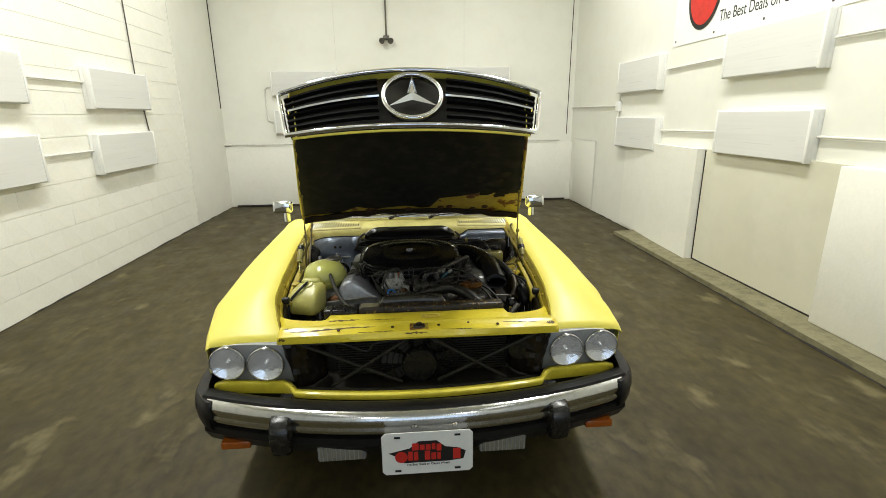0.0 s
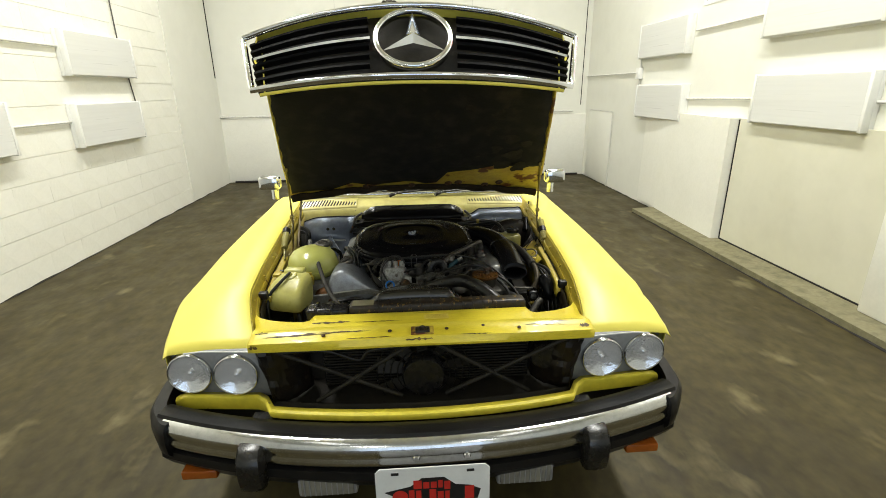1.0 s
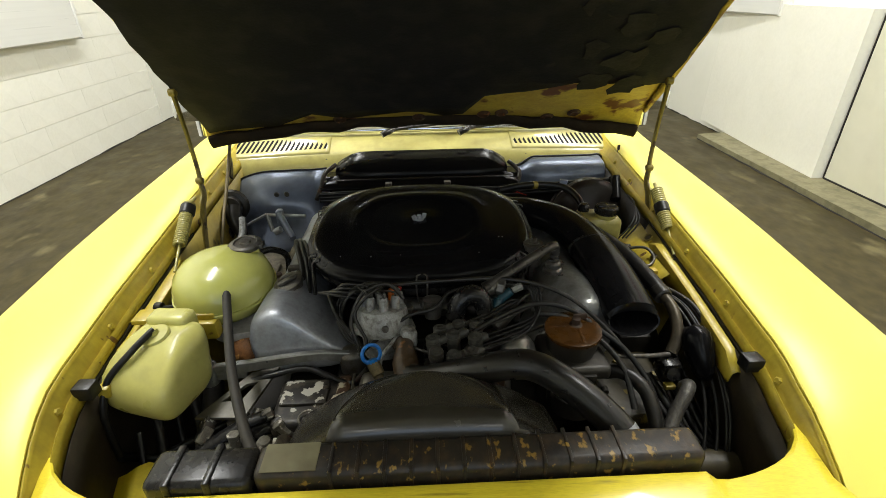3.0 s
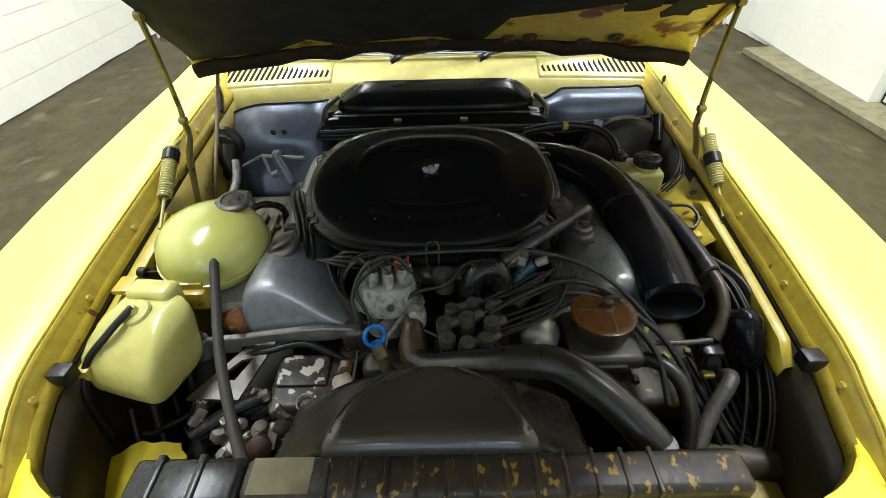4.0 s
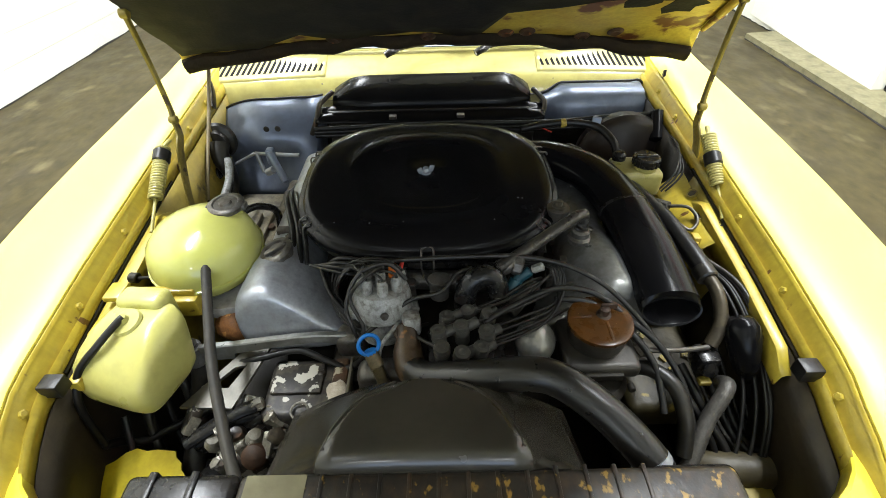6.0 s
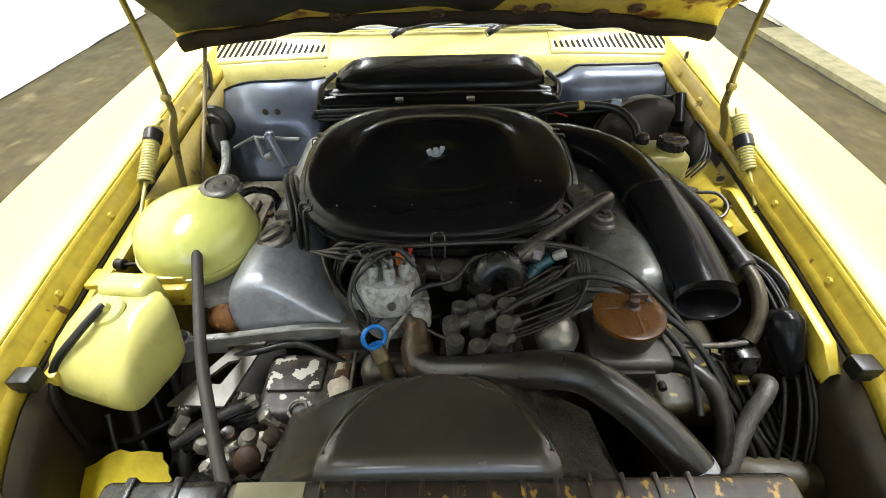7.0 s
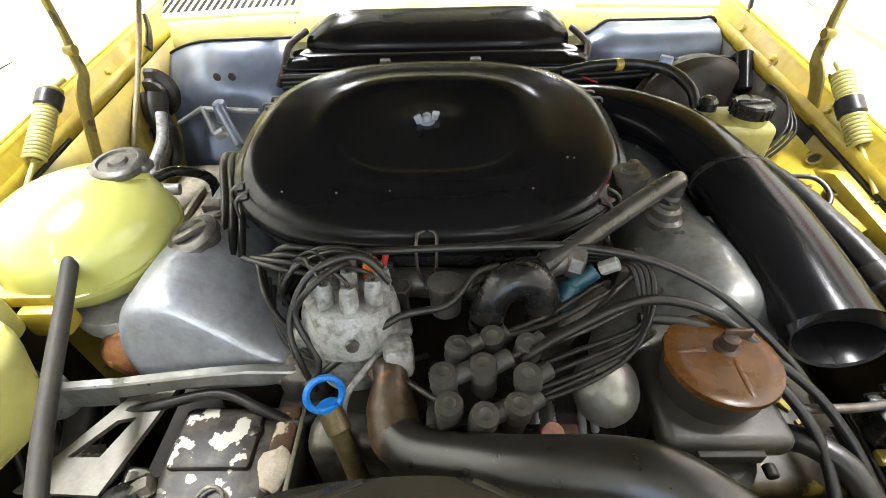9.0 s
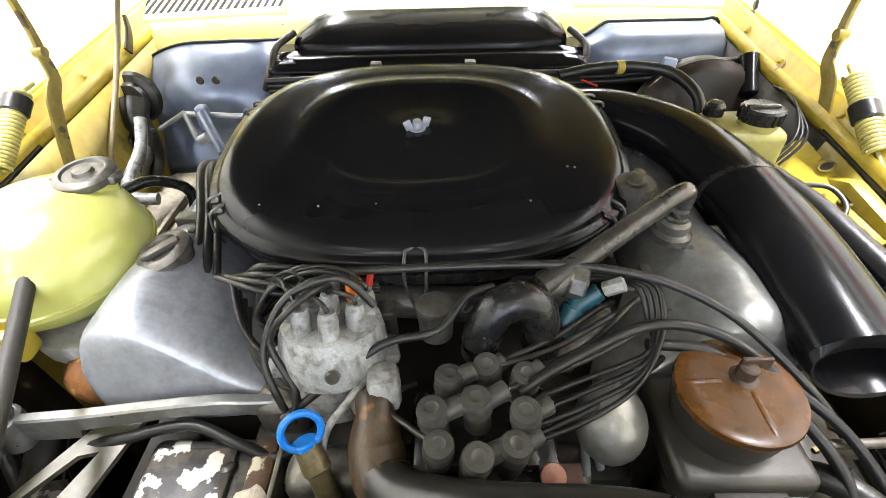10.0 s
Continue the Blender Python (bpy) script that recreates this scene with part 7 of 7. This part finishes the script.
part("corner_duct", tube([(0.40, 2.075, 0.60), (0.44, 2.053, 0.615), (0.50, 2.046, 0.62), (0.545, 2.035, 0.612), (0.57, 2.01, 0.58)], 0.026, 16, 8, ribs=0.0012), mat("olive_dusty_duct", (0.075, 0.062, 0.030), 0.5, second=(0.04, 0.032, 0.016), scale=14, amount=0.8, fine=0.3, bump=0.15), car, "dusty olive rubber duct in the corner")
for k in range(3):
    part("loom_wire", tube([(0.56, 2.2, 0.68), (0.53 - 0.01 * k, 2.14, 0.64), (0.55, 2.08 + 0.012 * k, 0.61), (0.575, 2.12, 0.63), (0.56, 2.18, 0.66 + 0.01 * k)], 0.0032, 8, 6), RUBBER, car, "loose black wire loop")
part("cable_tie", rod((0.538, 2.325, 0.753), (0.546, 2.305, 0.745), 0.017, 12), RUBBER, car)
part("gold_tab", join(box(0.49, 0.51, 2.415, 2.43, 0.775, 0.782, 0.002), box(0.50, 0.515, 2.42, 2.44, 0.772, 0.790, 0.003)), RUSTY_YELLOW, car, "torn yellow tab")
part("thin_pipe", tube([(0.33, 2.175, 0.765), (0.39, 2.18, 0.757), (0.44, 2.19, 0.75)], 0.0045, 8), STEEL_DULL, car, "bright pipe below the snorkel")
part("yellow_mount", box(0.42, 0.50, 2.04, 2.10, 0.50, 0.56, 0.01), YELLOW_DIRTY_SHADED, car, "dirty yellow bracket low in the bay")
part("splash_tray", box(0.38, 0.56, 1.985, 2.06, 0.60, 0.615, 0.005), YELLOW_DIRTY_SHADED, car, "yellow splash tray")

# brake booster and fluid reservoir
booster = part("brake_booster", lathe([(0.0, -0.055), (0.04, -0.055), (0.06, -0.045), (0.105, -0.035), (0.117, -0.022), (0.119, -0.016), (0.122, -0.014), (0.122, -0.006), (0.119, -0.004), (0.117, 0.02), (0.10, 0.045), (0, 0.05)], 40, aim((0.485, 2.845, 0.735), (0.485, 3.4, 0.735))), mat("rusty_black_drum", (0.012, 0.011, 0.010), 0.4, second=(0.034, 0.022, 0.015), scale=7, amount=0.9, fine=0.35, bump=0.15, bump_scale=60, spec=0.35), car, "rusty black brake booster drum")
part("vacuum_hose", tube([(0.20, 2.76, 0.86), (0.26, 2.768, 0.868), (0.33, 2.772, 0.868), (0.385, 2.755, 0.862), (0.412, 2.715, 0.845), (0.418, 2.69, 0.82)], 0.0088, 12, 6, ribs=0.0005), RUBBER, booster, "black vacuum hose")
part("hose_sleeve", rod((0.295, 2.77, 0.868), (0.308, 2.772, 0.868), 0.0112, 14), YELLOW_DIRTY_SHADED, booster, "yellow hose connector")
part("check_valve", rod((0.372, 2.775, 0.872), (0.392, 2.768, 0.870), 0.011, 6), BLUE_GREY, booster)
res = part("fluid_reservoir", join(box(0.375, 0.475, 2.555, 2.635, 0.795, 0.855, 0.012, 3), box(0.388, 0.462, 2.565, 2.625, 0.765, 0.80, 0.010), lathe([(0.026, 0), (0.026, 0.02), (0, 0.02)], 20, pose(0.44, 2.585, 0.85))), mat("stained_reservoir_plastic", (0.36, 0.33, 0.11), 0.3, second=(0.24, 0.20, 0.05), scale=10, amount=0.8, fine=0.15, sss=0.2, mid=0.3, grime=(0.10, 0.08, 0.02)), car, "yellowed brake fluid reservoir with a black cap")
part("cap", join(lathe([(0, 0), (0.026, 0), (0.027, 0.002), (0.027, 0.016), (0.024, 0.019), (0.018, 0.018), (0, 0.018)], 28, pose(0.44, 2.585, 0.862)), box(0.418, 0.462, 2.581, 2.589, 0.867, 0.883, 0.002)), BLACK_PLASTIC, res, "knurled black cap")
for k in range(18):
    part("cap_ridge", move(box(0.026, 0.0285, -0.002, 0.002, 0.001, 0.016), pose(0.44, 2.585, 0.862, 0, 0, k * 20)), BLACK_PLASTIC, res)
part("second_cap", lathe([(0, 0), (0.014, 0), (0.014, 0.014), (0.009, 0.02), (0, 0.021)], 16, pose(0.395, 2.62, 0.853)), BLACK_PLASTIC, res)
part("master_cylinder", rod((0.43, 2.54, 0.755), (0.45, 2.75, 0.76), 0.024, 16), STEEL_DULL, car, "dull master cylinder")
part("cylinder_fitting", join(rod((0.47, 2.56, 0.78), (0.49, 2.53, 0.79), 0.010, 8), tube([(0.49, 2.53, 0.79), (0.52, 2.51, 0.80), (0.53, 2.48, 0.79), (0.51, 2.46, 0.78), (0.49, 2.48, 0.785)], 0.0035, 8)), STEEL_DULL, car, "brake line fitting")
part("relay", rod((0.555, 2.80, 0.80), (0.565, 2.86, 0.85), 0.018, 18), BLACK_GLOSS, car, "black cylinder beside the booster")
for k in range(3):
    part("brake_line", tube([(0.49 + 0.01 * k, 2.60, 0.78), (0.53 + 0.008 * k, 2.62, 0.82), (0.56, 2.70 + 0.01 * k, 0.84), (0.575, 2.80, 0.82)], 0.0022, 8, 6), RUBBER, car, "dark thin line")

# bulkhead panels
rows = []
for i in range(17):
    u = i / 16
    x = -0.672 + 0.352 * u
    top = 0.790 + 0.066 * math.sin(min(1.0, u * 1.9) * math.pi / 2) - 0.016 * max(0, u - 0.85) / 0.15
    row = []
    for j in range(11):
        v = j / 10
        bulge = 0.05 * math.exp(-((u - 0.55) / 0.30) ** 2 - ((v - 0.75) / 0.25) ** 2)
        dent = 0.03 * math.exp(-((u - 0.45) / 0.35) ** 2 - ((v - 0.35) / 0.2) ** 2)
        y = 2.845 + 0.155 * v ** 1.6 - bulge + dent + 0.03 * (u < 0.02) + 0.05 * max(0, u - 0.93) / 0.07
        row.append((x, y, 0.63 + (top - 0.63) * v))
    row.append((x, row[-1][1] + 0.010, row[-1][2] + 0.001))
    rows.append(row)
panel = part("bulkhead_panel", loft(rows, closed=False), BLUE_GREY, car, "silver-blue painted bulkhead panel", thick=0.004)
part("panel_edge", tube([(r[10][0], r[10][1] + 0.002, r[10][2] + 0.002) for r in rows[::2]], 0.003, 8, 4), RUBBER, panel, "black edge seal")
part("grommet", join(lathe([(0, 0), (0.046, 0), (0.049, 0.007), (0.044, 0.016), (0.032, 0.019), (0.029, 0.034), (0, 0.036)], 26, aim((-0.592, 2.882, 0.79), (-0.57, 2.4, 0.86)))), RUBBER_GREY, panel, "dark rubber grommet")
part("cable_loom", tube([(-0.58, 2.845, 0.795), (-0.575, 2.82, 0.77), (-0.56, 2.81, 0.735), (-0.553, 2.80, 0.70), (-0.56, 2.77, 0.665)], [0.026, 0.024, 0.019, 0.013, 0.009], 12), RUBBER_GREY, panel, "cable bundle through the bulkhead")
part("pipe", tube([(-0.552, 2.815, 0.755), (-0.565, 2.785, 0.705), (-0.585, 2.74, 0.66), (-0.57, 2.71, 0.64), (-0.53, 2.70, 0.645)], 0.0095, 10), STEEL_DULL, panel, "bare pipe")
part("linkage_rod", join(rod((-0.545, 2.83, 0.745), (-0.475, 2.815, 0.785), 0.004), rod((-0.475, 2.815, 0.782), (-0.36, 2.80, 0.782), 0.005), rod((-0.475, 2.815, 0.785), (-0.462, 2.80, 0.735), 0.006), rod((-0.455, 2.795, 0.735), (-0.435, 2.795, 0.745), 0.010)), ALUMINIUM, panel, "throttle linkage rod")
part("lever", join(box(-0.442, -0.422, 2.785, 2.81, 0.762, 0.805, 0.006, 3), rod((-0.43, 2.79, 0.795), (-0.385, 2.73, 0.745), 0.009)), BLUE_GREY, panel, "painted lever")
for x in (-0.455, -0.425):
    part("hole_plug", lathe([(0, 0), (0.008, 0), (0.006, 0.003), (0, 0.003)], 12, aim((x, 2.872, 0.822), (x, 2.4, 0.86))), SHROUD, panel)
rows = []
for i in range(13):
    u = i / 12
    x = 0.255 + 0.34 * u
    t = min(1.0, max(0.0, (u - 0.12) / 0.14)) * min(1.0, max(0.0, (1 - u) / 0.08))
    rows.append([(x, 2.99, 0.77), (x, 2.985 - 0.045 * t, 0.785 + 0.004 * t), (x, 2.986 - 0.040 * t, 0.815 + 0.010 * t), (x, 2.99 - 0.035 * t, 0.826 + 0.022 * t), (x, 2.998 - 0.020 * t, 0.832 + 0.030 * t), (x, 3.03, 0.836 + 0.032 * t)])
bulge_ob = part("bulkhead_bulge", loft(rows, closed=False), BLUE_GREY, car, "silver-blue raised bulkhead panel", thick=0.004)
part("panel_edge", tube([(r[5][0], r[5][1] - 0.012, r[5][2] + 0.003) for r in rows], 0.0035, 8, 3), RUBBER, bulge_ob, "black edge seal")
rows = []
for x, k in ((-0.290, 0.0), (-0.272, 0.35), (-0.245, 0.75), (-0.215, 0.97), (-0.17, 1.0), (0, 1.0), (0.14, 1.0), (0.185, 0.97), (0.215, 0.75), (0.24, 0.35), (0.255, 0.0)):
    rows.append([(x, 3.03, 0.835), (x, 2.968 - 0.030 * k, 0.838), (x, 2.966 - 0.030 * k, 0.848 + 0.002 * k), (x, 2.972 - 0.022 * k, 0.856 + 0.012 * k), (x, 2.984 - 0.016 * k, 0.861 + 0.024 * k), (x, 3.004 - 0.006 * k, 0.863 + 0.033 * k), (x, 3.03, 0.865 + 0.035 * k)])
box_part = part("air_intake_box", loft(rows), BLACK_GLOSS, car, "glossy black cowl intake box", angle=50)
ledge = []
for i in range(33):
    u = i / 16 - 1
    x = -0.022 + 0.305 * u
    k = 1.0 - max(0.0, abs(u) - 0.90) / 0.10
    rib = 0.0045 * min(1.0, k * 3) * (abs(u) < 0.93)
    ledge.append([(x, 2.99, 0.848), (x, 2.948, 0.846), (x, 2.940, 0.846 + rib), (x, 2.932, 0.843), (x, 2.918, 0.840), (x, 2.911, 0.840 + rib), (x, 2.903, 0.836), (x, 2.892, 0.832), (x, 2.889, 0.826), (x, 2.90, 0.818)])
part("intake_ledge", loft(ledge, closed=False), BLACK_GLOSS, box_part, "black ribbed ledge below the intake box", thick=0.003, angle=60)
part("heater_wall", box(-0.30, 0.265, 2.915, 3.02, 0.62, 0.826, 0.01), BAY_DARK, box_part)
for x in (-0.12, 0.06):
    part("ledge_clip", box(x - 0.010, x + 0.010, 2.888, 2.904, 0.832, 0.841, 0.002), STEEL_DULL, box_part)
part("edge_seal", tube([(-0.345, 2.90, 0.79), (-0.325, 2.905, 0.832), (-0.318, 2.94, 0.858), (-0.29, 2.985, 0.872)], 0.007, 8, 5), OILY_RUST, box_part, "torn black edge seal")
part("edge_seal", tube([(0.262, 2.90, 0.80), (0.278, 2.905, 0.826), (0.288, 2.94, 0.850), (0.262, 2.985, 0.868)], 0.007, 8, 5), OILY_RUST, box_part, "torn black edge seal")
part("red_wire", tube([(0.12, 2.90, 0.805), (0.19, 2.887, 0.812), (0.25, 2.885, 0.810), (0.30, 2.86, 0.80)], 0.0018, 6), RED, car, "thin red wire")
for k in range(3):
    part("harness", tube([(-0.33, 2.88, 0.815 - 0.01 * k), (0.0, 2.885, 0.82 - 0.012 * k), (0.28, 2.88, 0.82 - 0.01 * k), (0.45, 2.86, 0.84 - 0.01 * k), (0.55, 2.87, 0.84)], 0.006, 8), RUBBER, car, "black bulkhead wiring harness")
cast = part("beige_casting", join(box(-0.56, -0.33, 2.56, 2.83, 0.58, 0.655, 0.02, 3), box(-0.45, -0.34, 2.50, 2.66, 0.64, 0.70, 0.016, 3), box(-0.40, -0.33, 2.66, 2.80, 0.65, 0.715, 0.014, 3)), BEIGE, car, "dusty beige casting beside the bulkhead")
part("loose_hose", tube([(-0.40, 2.47, 0.835), (-0.37, 2.50, 0.835), (-0.345, 2.53, 0.80), (-0.345, 2.51, 0.75), (-0.36, 2.48, 0.71)], 0.0075, 10, 6), BLACK_PLASTIC, cast, "short black hose")
part("white_pipe", tube([(-0.525, 2.76, 0.80), (-0.52, 2.72, 0.765), (-0.525, 2.66, 0.735), (-0.50, 2.62, 0.73), (-0.46, 2.62, 0.725)], 0.010, 12, 6), LENS_GREY, cast, "pale stained pipe")
for k in range(4):
    part("cast_rib", box(-0.44 + 0.028 * k, -0.432 + 0.028 * k, 2.51, 2.65, 0.70, 0.712, 0.002), BEIGE, cast)
part("cast_bolt", lathe([(0, 0), (0.010, 0), (0.010, 0.007), (0, 0.008)], 6, pose(-0.40, 2.60, 0.702)), RUST, cast)
part("black_hose_loop", tube([(-0.33, 2.44, 0.74), (-0.36, 2.50, 0.73), (-0.355, 2.60, 0.72), (-0.31, 2.64, 0.73)], 0.007, 8), RUBBER, car, "black hose loop")
part("heater_stub", tube([(-0.54, 2.62, 0.70), (-0.50, 2.60, 0.715), (-0.46, 2.56, 0.71), (-0.45, 2.52, 0.68)], 0.013, 12), STEEL_DULL, car, "corroded coolant stub pipe")
part("bonnet_wire", tube([(-0.588, 2.985, 1.0), (-0.590, 2.955, 0.962), (-0.590, 2.895, 0.896), (-0.588, 2.82, 0.826), (-0.580, 2.72, 0.751), (-0.57, 2.66, 0.70)], 0.0050, 8), BEIGE_TUBE, car, "thin grey-yellow tube")
for s in (1, -1):
    for y, z, r in ((2.80, 0.735, 0.016), (2.68, 0.715, 0.014), (2.60, 0.70, 0.012)):
        x = flank(s, lerp_table(LIP_X, y) - 0.042 - 0.03 * math.exp(-((y - 2.5) / 0.22) ** 2), y)
        part("body_plug", lathe([(0, 0), (r, 0), (r * 0.8, 0.004), (0, 0.003)], 16, aim((x, y, z), (0, y, z + 0.08))), SHROUD, car, "dark rubber body plug")

# hoses and leads in the dark corners of the bay
random.seed(11)
for k in range(5):
    y0, x0 = 2.02 + 0.03 * k, -0.54 + 0.02 * k
    part("corner_hose", tube([(x0, y0 + 0.12, 0.66), (x0 + 0.03, y0 + 0.06, 0.60 - 0.01 * k), (x0 + 0.09, y0 + 0.02, 0.57), (x0 + 0.16, y0 + 0.05, 0.58 + 0.01 * k), (x0 + 0.22, y0 + 0.10, 0.60)], 0.006 + 0.003 * (k % 2), 8, 6), RUBBER_GREY if k % 2 else RUBBER, car, "dark hose in the bay corner")
for k in range(7):
    x0 = 0.40 + 0.02 * k
    part("corner_lead", tube([(x0 - 0.03, 2.17 + 0.012 * k, 0.70), (x0, 2.11, 0.68 - 0.012 * k), (x0 + 0.02, 2.06, 0.62), (x0 - 0.02 + 0.01 * (k % 3), 2.00, 0.56)], 0.0035 + 0.002 * (k % 3), 8, 6), RUBBER if k % 3 else RUBBER_GREY, car, "dark lead in the bay corner")
for k in range(6):
    a = Vector((0.17 + 0.03 * (k % 3), 2.30 + 0.03 * k, 0.80))
    part("clip_bracket", box(a.x - 0.006, a.x + 0.006, a.y - 0.008, a.y + 0.008, 0.76, 0.80 + 0.004 * (k % 2), 0.002), STEEL_DULL, car)
for k in range(4):
    part("manifold_stud", join(rod((-0.14 + 0.09 * k, 2.318, 0.74), (-0.14 + 0.09 * k, 2.312, 0.79), 0.007, 8), rod((-0.14 + 0.09 * k, 2.312, 0.786), (-0.14 + 0.09 * k, 2.31, 0.798), 0.011, 6)), STEEL_DULL, car)
part("front_cover", box(-0.14, 0.14, 2.15, 2.20, 0.50, 0.74, 0.02, 3), STEEL_DULL, car, "oily engine front cover")
part("fuel_bracket", join(box(-0.03, 0.12, 2.125, 2.135, 0.70, 0.765, 0.003), box(-0.03, 0.12, 2.125, 2.16, 0.765, 0.770, 0.002)), RUST, car, "rusty fuel distributor bracket")
part("idle_regulator", rod((0.115, 2.255, 0.775), (0.165, 2.30, 0.80), 0.017, 16), STEEL_DULL, car, "dull idle valve")
for k in range(3):
    part("vacuum_line", tube([(0.03 + 0.02 * k, 2.30, 0.80), (0.08, 2.31 + 0.004 * k, 0.825), (0.14, 2.325, 0.83 - 0.006 * k), (0.20, 2.335, 0.815)], 0.004, 8, 6), RUBBER, car, "black vacuum line")

# ---- painted blocks of the west wall ----
bw, bh = 0.40, 0.20
v, f = box(-0.009, 0.0, -bw / 2 + 0.0002, bw / 2 - 0.0002, -bh / 2 + 0.0026, bh / 2 - 0.0026)
block_mesh = bpy.data.meshes.new("block")
block_mesh.from_pydata(v, [], f)
block_mesh.materials.append(BLOCK_PAINT)
for row in range(17):
    for col in range(15):
        y = 1.4 + bw / 2 + col * bw + (0.5 * bw if row % 2 else 0)
        if y + bw / 2 > 7.42:
            continue
        ob = new("block", block_mesh)
        ob.location = (LEFT + random.uniform(-0.0004, 0.0004), y, bh / 2 + row * bh)
        ob.rotation_euler = (random.uniform(-0.002, 0.002), random.uniform(-0.006, 0.006), 0)
        ob.parent = wall_west
    if row % 2:
        ob = new("block", block_mesh)
        ob.location = (LEFT, 1.4 + bw * 0.25, bh / 2 + row * bh)
        ob.scale = (1, 0.5, 1)
        ob.parent = wall_west
